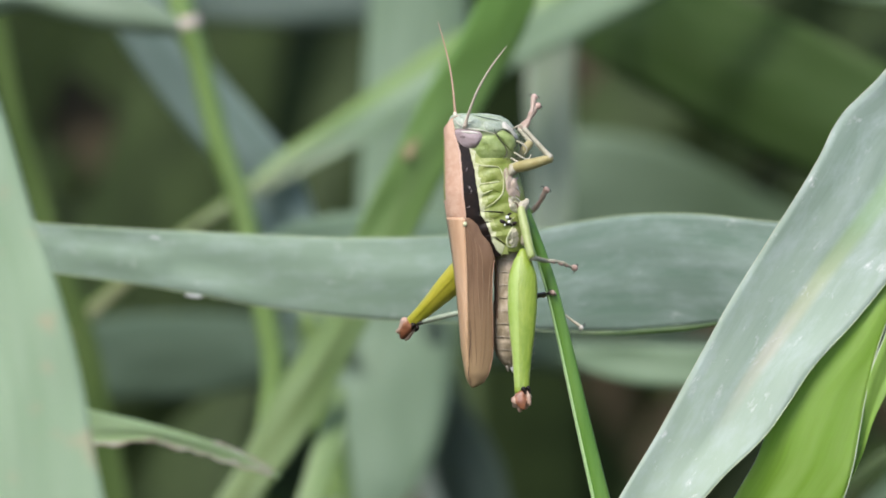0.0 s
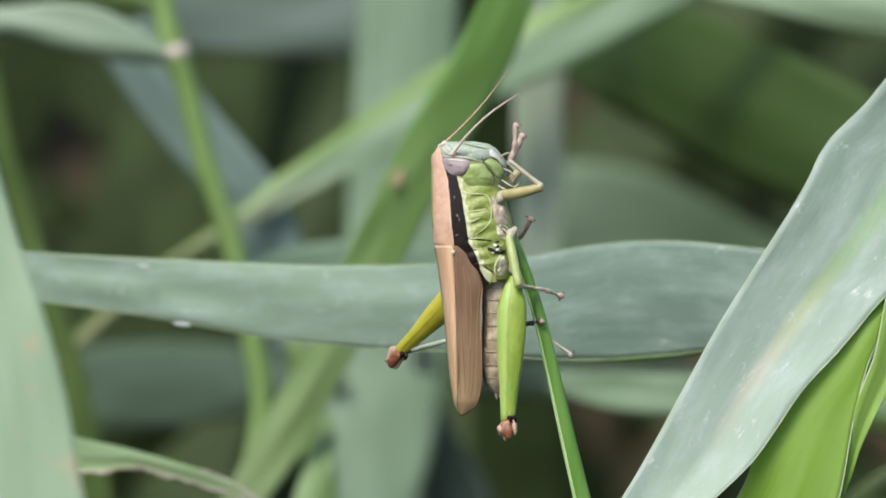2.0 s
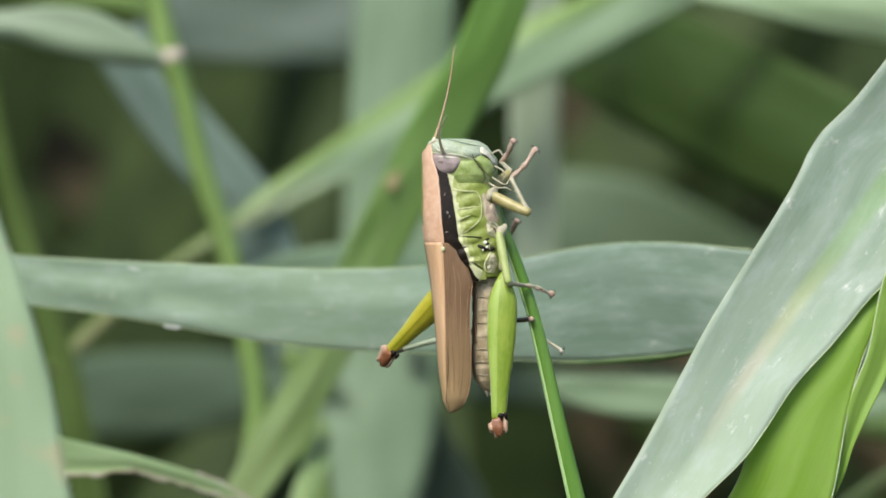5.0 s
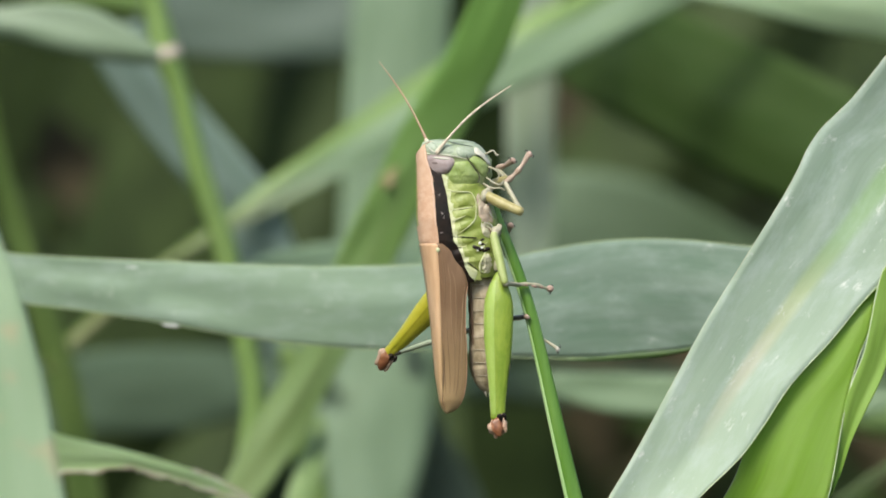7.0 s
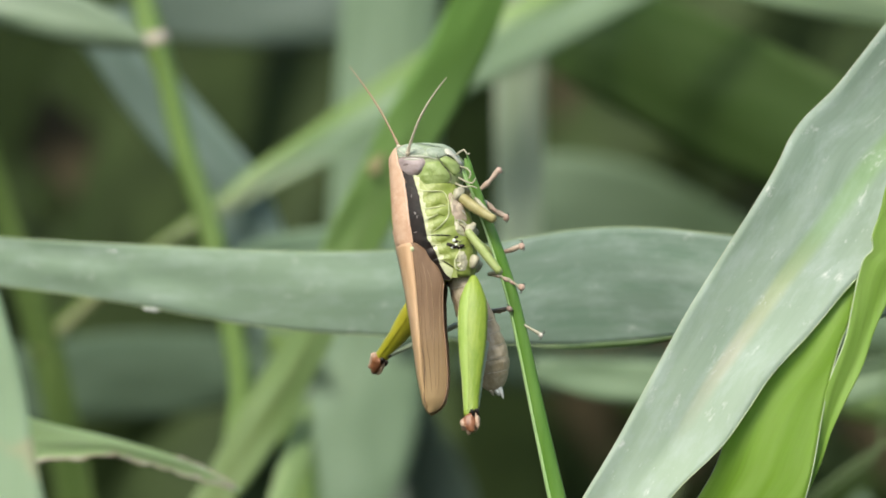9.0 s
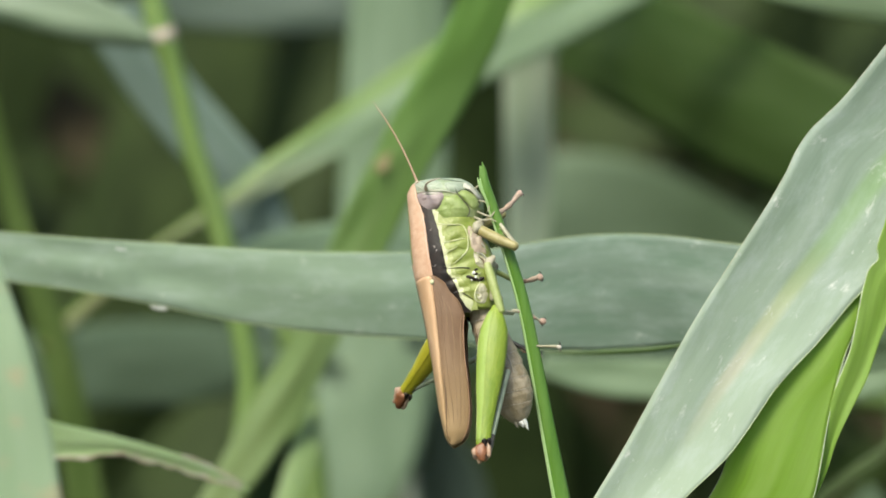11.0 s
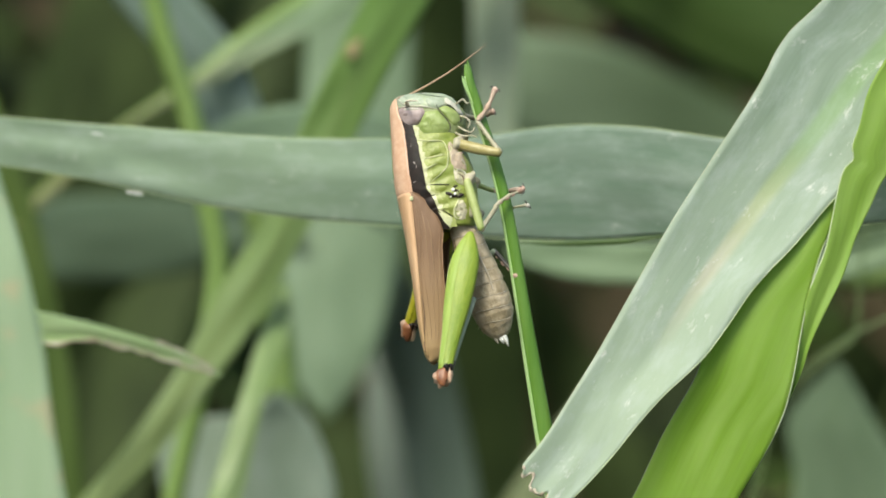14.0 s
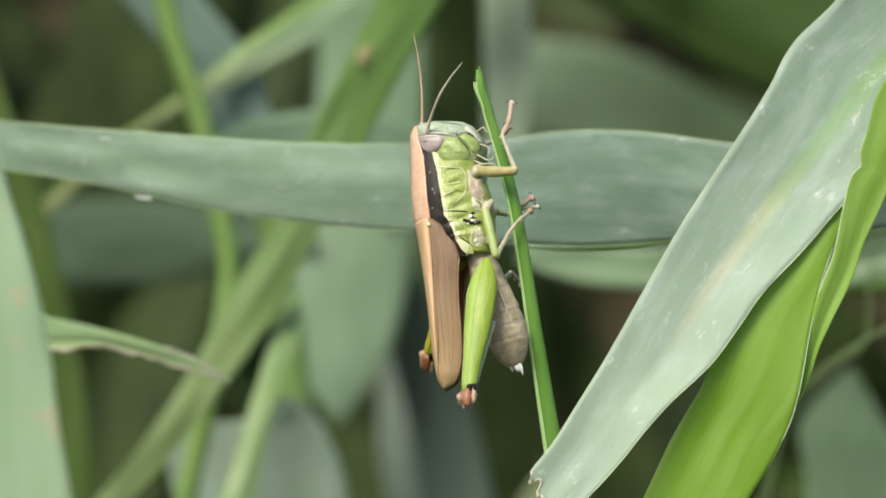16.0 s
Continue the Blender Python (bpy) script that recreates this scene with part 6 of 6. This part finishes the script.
    walk(LIMB["antenna_near"], [
        (0.0, aim((-38, -39, 216), (0.415, -0.452, 0.790), 1)),
        (0.5, aim((-38, -39, 216), (0.511, -0.523, 0.682), 1)),
        (1.0, aim((-38, -39, 216), (0.777, -0.403, 0.483), 1)),
        (1.5, aim((-38, -39, 216), (0.735, -0.205, 0.647), 1)),
        (2.0, aim((-38, -39, 216), (0.657, -0.465, 0.594), 1)),
        (2.5, aim((-38, -39, 216), (0.742, -0.236, 0.627), 1)),
        (3.0, aim((-38, -39, 216), (0.509, -0.327, 0.797), 1)),
        (3.2, aim((-38, -39, 216), (0.365, -0.605, 0.707), 1)),
        (5.3, aim((-38, -39, 216), (0.045, -0.937, 0.347), 1)),
        (5.5, aim((-38, -39, 216), (0.288, -0.876, 0.387), 1)),
        (6.0, aim((-38, -39, 216), (0.575, -0.584, 0.573), 1)),
        (6.5, aim((-38, -39, 216), (0.638, -0.326, 0.698), 1)),
        (7.0, aim((-38, -39, 216), (0.746, -0.100, 0.658), 1)),
        (7.5, aim((-38, -39, 216), (0.648, -0.483, 0.589), 1)),
        (8.0, aim((-38, -39, 216), (0.705, -0.372, 0.603), 1)),
        (8.5, aim((-38, -39, 216), (0.699, -0.270, 0.662), 1)),
        (9.0, aim((-38, -39, 216), (0.476, -0.599, 0.643), 1)),
        (9.2, aim((-38, -39, 216), (0.360, -0.742, 0.566), 1)),
        (11.3, aim((-38, -39, 216), (0.210, -0.967, -0.143), 1)),
        (11.5, aim((-38, -39, 216), (0.195, -0.971, -0.137), 1)),
        (14.5, aim((-38, -39, 216), (0.261, -0.952, -0.160), 1)),
        (15.0, aim((-38, -39, 216), (0.175, -0.985, 0.003), 1)),
        (15.5, aim((-38, -39, 216), (0.272, -0.913, 0.306), 1)),
        (16.0, aim((-38, -39, 216), (0.493, -0.705, 0.510), 1)),
    ])
    walk(LIMB["fore_near_0"], [
        (0.0, aim((44, -26, 142), (0.833, -0.510, 0.214), 1)),
        (1.5, aim((44, -26, 142), (0.901, -0.386, 0.197), 1)),
        (3.0, aim((44, -26, 142), (0.865, -0.492, 0.102), 1)),
        (5.5, aim((44, -26, 142), (0.824, -0.347, -0.448), 1)),
        (7.0, aim((44, -26, 142), (0.791, -0.478, -0.381), 1)),
        (8.0, aim((44, -26, 142), (0.768, -0.100, -0.633), 1)),
        (9.0, aim((44, -26, 142), (0.775, -0.100, -0.623), 1)),
        (11.5, aim((44, -26, 142), (0.895, -0.100, -0.434), 1)),
        (12.0, aim((44, -26, 142), (0.936, -0.100, -0.336), 1)),
        (13.0, aim((44, -26, 142), (0.943, -0.100, -0.318), 1)),
        (14.5, aim((44, -26, 142), (0.941, -0.173, -0.291), 1)),
        (16.0, aim((44, -26, 142), (0.925, -0.353, -0.139), 1)),
    ])
    walk(LIMB["fore_near_1"], [
        (0.0, aim((114, -69, 160), (-0.653, 0.229, 0.722), 1)),
        (1.5, aim((120, -58, 159), (-0.812, 0.100, 0.575), 1)),
        (3.0, aim((117, -67, 151), (-0.562, 0.221, 0.797), 1)),
        (5.5, aim((113, -55, 104), (-0.419, 0.363, 0.832), 1)),
        (7.0, aim((110, -66, 110), (-0.384, 0.572, 0.725), 1)),
        (8.0, aim((108, -34, 89), (-0.552, 0.540, 0.635), 1)),
        (9.0, aim((109, -34, 90), (-0.541, 0.417, 0.730), 1)),
        (11.5, aim((119, -34, 106), (-0.473, 0.234, 0.850), 1)),
        (12.0, aim((123, -34, 114), (-0.487, 0.352, 0.799), 1)),
        (13.0, aim((123, -34, 115), (-0.530, 0.100, 0.842), 1)),
        (14.5, aim((123, -40, 118), (-0.514, 0.100, 0.852), 1)),
        (16.0, aim((122, -56, 130), (-0.334, 0.100, 0.937), 1)),
    ])
    walk(LIMB["fore_near_2"], [
        (0.0, aim((67, -52, 212), (0.274, 0.441, 0.855), 1)),
        (1.5, aim((61, -51, 200), (0.193, 0.100, 0.976), 1)),
        (3.0, aim((76, -51, 208), (0.116, 0.100, 0.988), 1)),
        (5.5, aim((83, -29, 164), (0.694, 0.100, 0.713), 1)),
        (7.0, aim((83, -25, 162), (0.644, 0.100, 0.759), 1)),
        (8.0, aim((69, 5, 135), (0.658, 0.515, 0.549), 1)),
        (9.0, aim((70, -4, 142), (0.762, 0.100, 0.640), 1)),
        (11.5, aim((85, -18, 167), (0.591, 0.442, 0.675), 1)),
        (12.0, aim((88, -9, 171), (0.474, 0.391, 0.789), 1)),
        (13.0, aim((85, -27, 176), (0.490, 0.384, 0.782), 1)),
        (14.5, aim((86, -33, 179), (0.496, 0.100, 0.862), 1)),
        (16.0, aim((98, -48, 198), (0.241, 0.273, 0.931), 1)),
    ])
    walk(LIMB["fore_far_0"], [
        (0.0, aim((52, 22, 155), (0.587, 0.375, 0.717), 1)),
        (3.0, aim((52, 22, 155), (0.608, 0.485, 0.629), 1)),
        (7.0, aim((52, 22, 155), (0.736, 0.603, 0.308), 1)),
        (9.0, aim((52, 22, 155), (0.796, 0.100, -0.597), 1)),
        (12.0, aim((52, 22, 155), (0.495, 0.100, 0.863), 1)),
        (14.5, aim((52, 22, 155), (-0.039, 0.100, 0.994), 1)),
        (16.0, aim((52, 22, 155), (-0.012, 0.100, 0.995), 1)),
    ])
    walk(LIMB["fore_far_1"], [
        (0.0, aim((79, 39, 188), (-0.500, 0.624, 0.600), 1)),
        (3.0, aim((80, 44, 184), (-0.396, 0.836, 0.379), 1)),
        (7.0, aim((86, 50, 169), (-0.422, 0.755, 0.503), 1)),
        (9.0, aim((89, 27, 128), (-0.002, 0.965, 0.260), 1)),
        (12.0, aim((75, 27, 195), (0.061, 0.966, -0.250), 1)),
        (14.5, aim((50, 27, 201), (0.413, 0.907, 0.080), 1)),
        (16.0, aim((51, 27, 201), (0.446, 0.835, 0.321), 1)),
    ])
    walk(LIMB["fore_far_2"], [
        (0.0, aim((59, 64, 212), (0.610, -0.100, 0.786), 1)),
        (3.0, aim((64, 78, 199), (0.409, -0.100, 0.907), 1)),
        (7.0, aim((69, 80, 189), (0.502, -0.832, 0.237), 1)),
        (9.0, aim((89, 65, 138), (0.701, -0.365, -0.613), 1)),
        (12.0, aim((77, 65, 185), (0.389, -0.100, -0.916), 1)),
        (14.5, aim((67, 63, 204), (0.592, -0.784, 0.190), 1)),
        (16.0, aim((69, 60, 214), (0.547, -0.790, 0.277), 1)),
    ])
    walk(LIMB["mid_near_0"], [
        (0.0, aim((61, -34, 72), (0.200, -0.348, -0.916), -1)),
        (3.0, aim((61, -34, 72), (0.180, -0.329, -0.927), -1)),
        (7.0, aim((61, -34, 72), (0.206, -0.321, -0.924), -1)),
        (8.0, aim((61, -34, 72), (0.456, -0.201, -0.867), -1)),
        (9.0, aim((61, -34, 72), (0.563, -0.100, -0.820), -1)),
        (11.5, aim((61, -34, 72), (0.175, -0.100, -0.979), -1)),
        (12.0, aim((61, -34, 72), (0.187, -0.100, -0.977), -1)),
        (12.5, aim((61, -34, 72), (0.082, -0.100, -0.992), -1)),
        (13.5, aim((61, -34, 72), (0.277, -0.100, -0.956), -1)),
        (14.5, aim((61, -34, 72), (0.195, -0.100, -0.976), -1)),
        (16.0, aim((61, -34, 72), (0.209, -0.100, -0.973), -1)),
    ])
    walk(LIMB["mid_near_1"], [
        (0.0, aim((80, -67, -15), (0.433, 0.894, -0.117), -1)),
        (3.0, aim((78, -65, -16), (0.433, 0.897, -0.087), -1)),
        (7.0, aim((81, -65, -16), (0.400, 0.915, -0.053), -1)),
        (8.0, aim((104, -53, -10), (0.082, 0.994, -0.069), -1)),
        (9.0, aim((115, -43, -6), (-0.365, 0.925, 0.103), -1)),
        (11.5, aim((78, -43, -21), (0.317, 0.932, 0.176), -1)),
        (12.0, aim((79, -43, -21), (0.310, 0.945, 0.102), -1)),
        (12.5, aim((69, -43, -22), (0.595, 0.736, 0.324), -1)),
        (13.5, aim((87, -43, -19), (0.297, 0.248, 0.922), -1)),
        (14.5, aim((79, -43, -21), (0.425, 0.751, 0.505), -1)),
        (16.0, aim((81, -43, -20), (0.356, 0.437, 0.826), -1)),
    ])
    walk(LIMB["mid_near_2"], [
        (0.0, aim((106, -13, -22), (0.828, 0.515, -0.224), -1)),
        (3.0, aim((104, -11, -21), (0.791, 0.559, -0.249), -1)),
        (7.0, aim((105, -10, -19), (0.913, 0.382, -0.144), -1)),
        (8.0, aim((109, 7, -14), (0.883, 0.450, 0.135), -1)),
        (9.0, aim((93, 12, 0), (0.887, 0.100, -0.450), -1)),
        (11.5, aim((97, 12, -11), (0.801, 0.515, -0.304), -1)),
        (12.0, aim((97, 13, -15), (0.453, 0.100, -0.886), -1)),
        (12.5, aim((104, 1, -3), (0.522, 0.100, -0.847), -1)),
        (13.5, aim((105, -29, 37), (0.786, 0.350, 0.509), -1)),
        (14.5, aim((105, 2, 10), (0.674, 0.578, 0.460), -1)),
        (16.0, aim((102, -17, 29), (0.569, 0.456, 0.684), -1)),
    ])
    walk(LIMB["mid_far_0"], [
        (0.0, aim((54, 22, 80), (0.452, 0.859, -0.242), 1)),
        (7.0, aim((54, 22, 80), (0.308, 0.891, -0.335), 1)),
        (9.0, aim((54, 22, 80), (0.754, 0.100, -0.649), 1)),
        (12.5, aim((54, 22, 80), (0.690, 0.675, -0.262), 1)),
        (14.5, aim((54, 22, 80), (0.610, 0.776, -0.163), 1)),
        (16.0, aim((54, 22, 80), (0.476, 0.878, 0.038), 1)),
    ])
    walk(LIMB["mid_far_1"], [
        (0.0, aim((82, 75, 65), (0.460, -0.491, 0.740), 1)),
        (7.0, aim((73, 77, 59), (0.344, -0.784, 0.518), 1)),
        (9.0, aim((101, 28, 40), (0.963, -0.225, 0.147), 1)),
        (12.5, aim((97, 64, 64), (0.909, -0.417, -0.006), 1)),
        (14.5, aim((92, 70, 70), (0.994, -0.100, -0.043), 1)),
        (16.0, aim((84, 76, 82), (0.847, -0.100, 0.522), 1)),
    ])
    walk(LIMB["grip_far"], [
        (0.0, aim((129, 34, -110), (0.792, -0.182, -0.583), 1)),
        (7.0, aim((134, 34, -106), (0.788, -0.319, -0.526), 1)),
        (9.0, aim((135, 34, -83), (0.826, -0.100, -0.554), 1)),
        (12.5, aim((124, 34, -38), (0.760, -0.650, 0.002), 1)),
        (14.5, aim((125, 34, 47), (0.711, -0.700, -0.063), 1)),
        (16.0, aim((116, 34, 80), (0.655, -0.751, -0.087), 1)),
    ])
    walk(LIMB["hind_near_0"], [
        (0.0, aim((65, -40, -2), (-0.010, -0.243, -0.970), -1)),
        (3.0, aim((70, -40, 1), (-0.051, -0.145, -0.988), -1)),
        (7.0, aim((70, -40, 2), (-0.014, -0.100, -0.995), -1)),
        (8.0, aim((64, -40, -2), (-0.012, -0.123, -0.992), -1)),
        (8.5, aim((58, -40, -10), (-0.006, -0.100, -0.995), -1)),
        (9.0, aim((68, -40, -11), (-0.056, -0.182, -0.982), -1)),
        (11.5, aim((73, -40, -5), (-0.181, -0.100, -0.978), -1)),
        (12.5, aim((67, -40, -18), (-0.261, -0.100, -0.960), -1)),
        (14.5, aim((63, -40, -24), (-0.172, -0.217, -0.961), -1)),
        (16.0, aim((64, -40, -22), (-0.113, -0.243, -0.963), -1)),
    ])
    walk(LIMB["hind_near_1"], [
        (0.0, aim((68, -97, -258), (0.097, 0.332, 0.938), -1)),
        (3.0, aim((63, -71, -260), (0.137, 0.238, 0.961), -1)),
        (7.0, aim((72, -59, -261), (0.102, 0.196, 0.975), -1)),
        (8.0, aim((67, -65, -264), (0.100, 0.218, 0.971), -1)),
        (8.5, aim((62, -59, -273), (0.094, 0.196, 0.976), -1)),
        (9.0, aim((59, -81, -270), (0.170, 0.272, 0.947), -1)),
        (11.5, aim((31, -59, -264), (0.289, 0.192, 0.938), -1)),
        (12.5, aim((4, -59, -271), (0.362, 0.190, 0.912), -1)),
        (14.5, aim((23, -90, -278), (0.277, 0.301, 0.912), -1)),
        (16.0, aim((40, -97, -276), (0.222, 0.327, 0.918), -1)),
    ])
    walk(LIMB["hind_far_0"], [
        (0.0, aim((16, 32, 15), (-0.652, 0.380, -0.657), -1)),
        (3.0, aim((16, 32, 15), (-0.648, 0.380, -0.661), -1)),
        (7.0, aim((16, 32, 15), (-0.619, 0.380, -0.687), -1)),
        (8.0, aim((16, 32, 15), (-0.612, 0.380, -0.694), -1)),
        (9.0, aim((16, 32, 15), (-0.593, 0.568, -0.570), -1)),
        (11.5, aim((16, 32, 15), (-0.580, 0.625, -0.523), -1)),
        (12.5, aim((16, 32, 15), (-0.524, 0.636, -0.566), -1)),
        (13.0, aim((16, 32, 15), (-0.453, 0.640, -0.621), -1)),
        (14.5, aim((16, 32, 15), (-0.427, 0.554, -0.715), -1)),
        (16.0, aim((16, 32, 15), (-0.409, 0.587, -0.698), -1)),
    ])
    walk(LIMB["hind_far_1"], [
        (0.0, aim((-133, 119, -135), (0.925, -0.316, 0.210), -1)),
        (3.0, aim((-132, 119, -136), (0.930, -0.289, 0.227), -1)),
        (7.0, aim((-125, 119, -142), (0.915, -0.300, 0.270), -1)),
        (8.0, aim((-124, 119, -143), (0.897, -0.308, 0.318), -1)),
        (9.0, aim((-119, 162, -115), (0.867, -0.437, 0.237), -1)),
        (11.5, aim((-116, 174, -104), (0.873, -0.429, 0.233), -1)),
        (12.5, aim((-103, 177, -114), (0.824, -0.485, 0.292), -1)),
        (13.0, aim((-87, 178, -127), (0.758, -0.549, 0.353), -1)),
        (14.5, aim((-81, 158, -148), (0.743, -0.481, 0.466), -1)),
        (16.0, aim((-77, 166, -144), (0.730, -0.461, 0.505), -1)),
    ])
    walk(LIMB["foot_far"], [
        (0.0, aim((82, 45, -86), (0.586, -0.798, 0.138), 1)),
        (7.0, aim((87, 49, -79), (0.518, -0.853, 0.065), 1)),
        (9.0, aim((82, 62, -60), (0.696, -0.717, -0.038), 1)),
        (12.0, aim((87, 77, -48), (0.697, -0.100, -0.710), 1)),
        (14.5, aim((91, 47, -40), (0.611, -0.100, -0.785), 1)),
        (16.0, aim((92, 60, -27), (0.613, -0.100, -0.784), 1)),
    ])
    walk(LIMB["abdomen"], [
        (0.0, aim((38, 0, 4), (0.040, 0.050, -0.998), -1)),
        (3.0, aim((38, 0, 4), (0.040, 0.050, -0.998), -1)),
        (7.0, aim((38, 0, 4), (0.075, 0.060, -0.995), -1)),
        (8.0, aim((38, 0, 4), (0.120, 0.060, -0.991), -1)),
        (8.5, aim((39, 0, 2), (0.190, 0.100, -0.977), -1)),
        (9.0, aim((40, 0, 0), (0.245, 0.140, -0.960), -1)),
        (12.0, aim((40, 0, 0), (0.262, 0.160, -0.952), -1)),
        (14.5, aim((40, 0, 0), (0.265, 0.180, -0.947), -1)),
        (16.0, aim((40, 0, 0), (0.268, 0.200, -0.942), -1)),
    ])


motions()
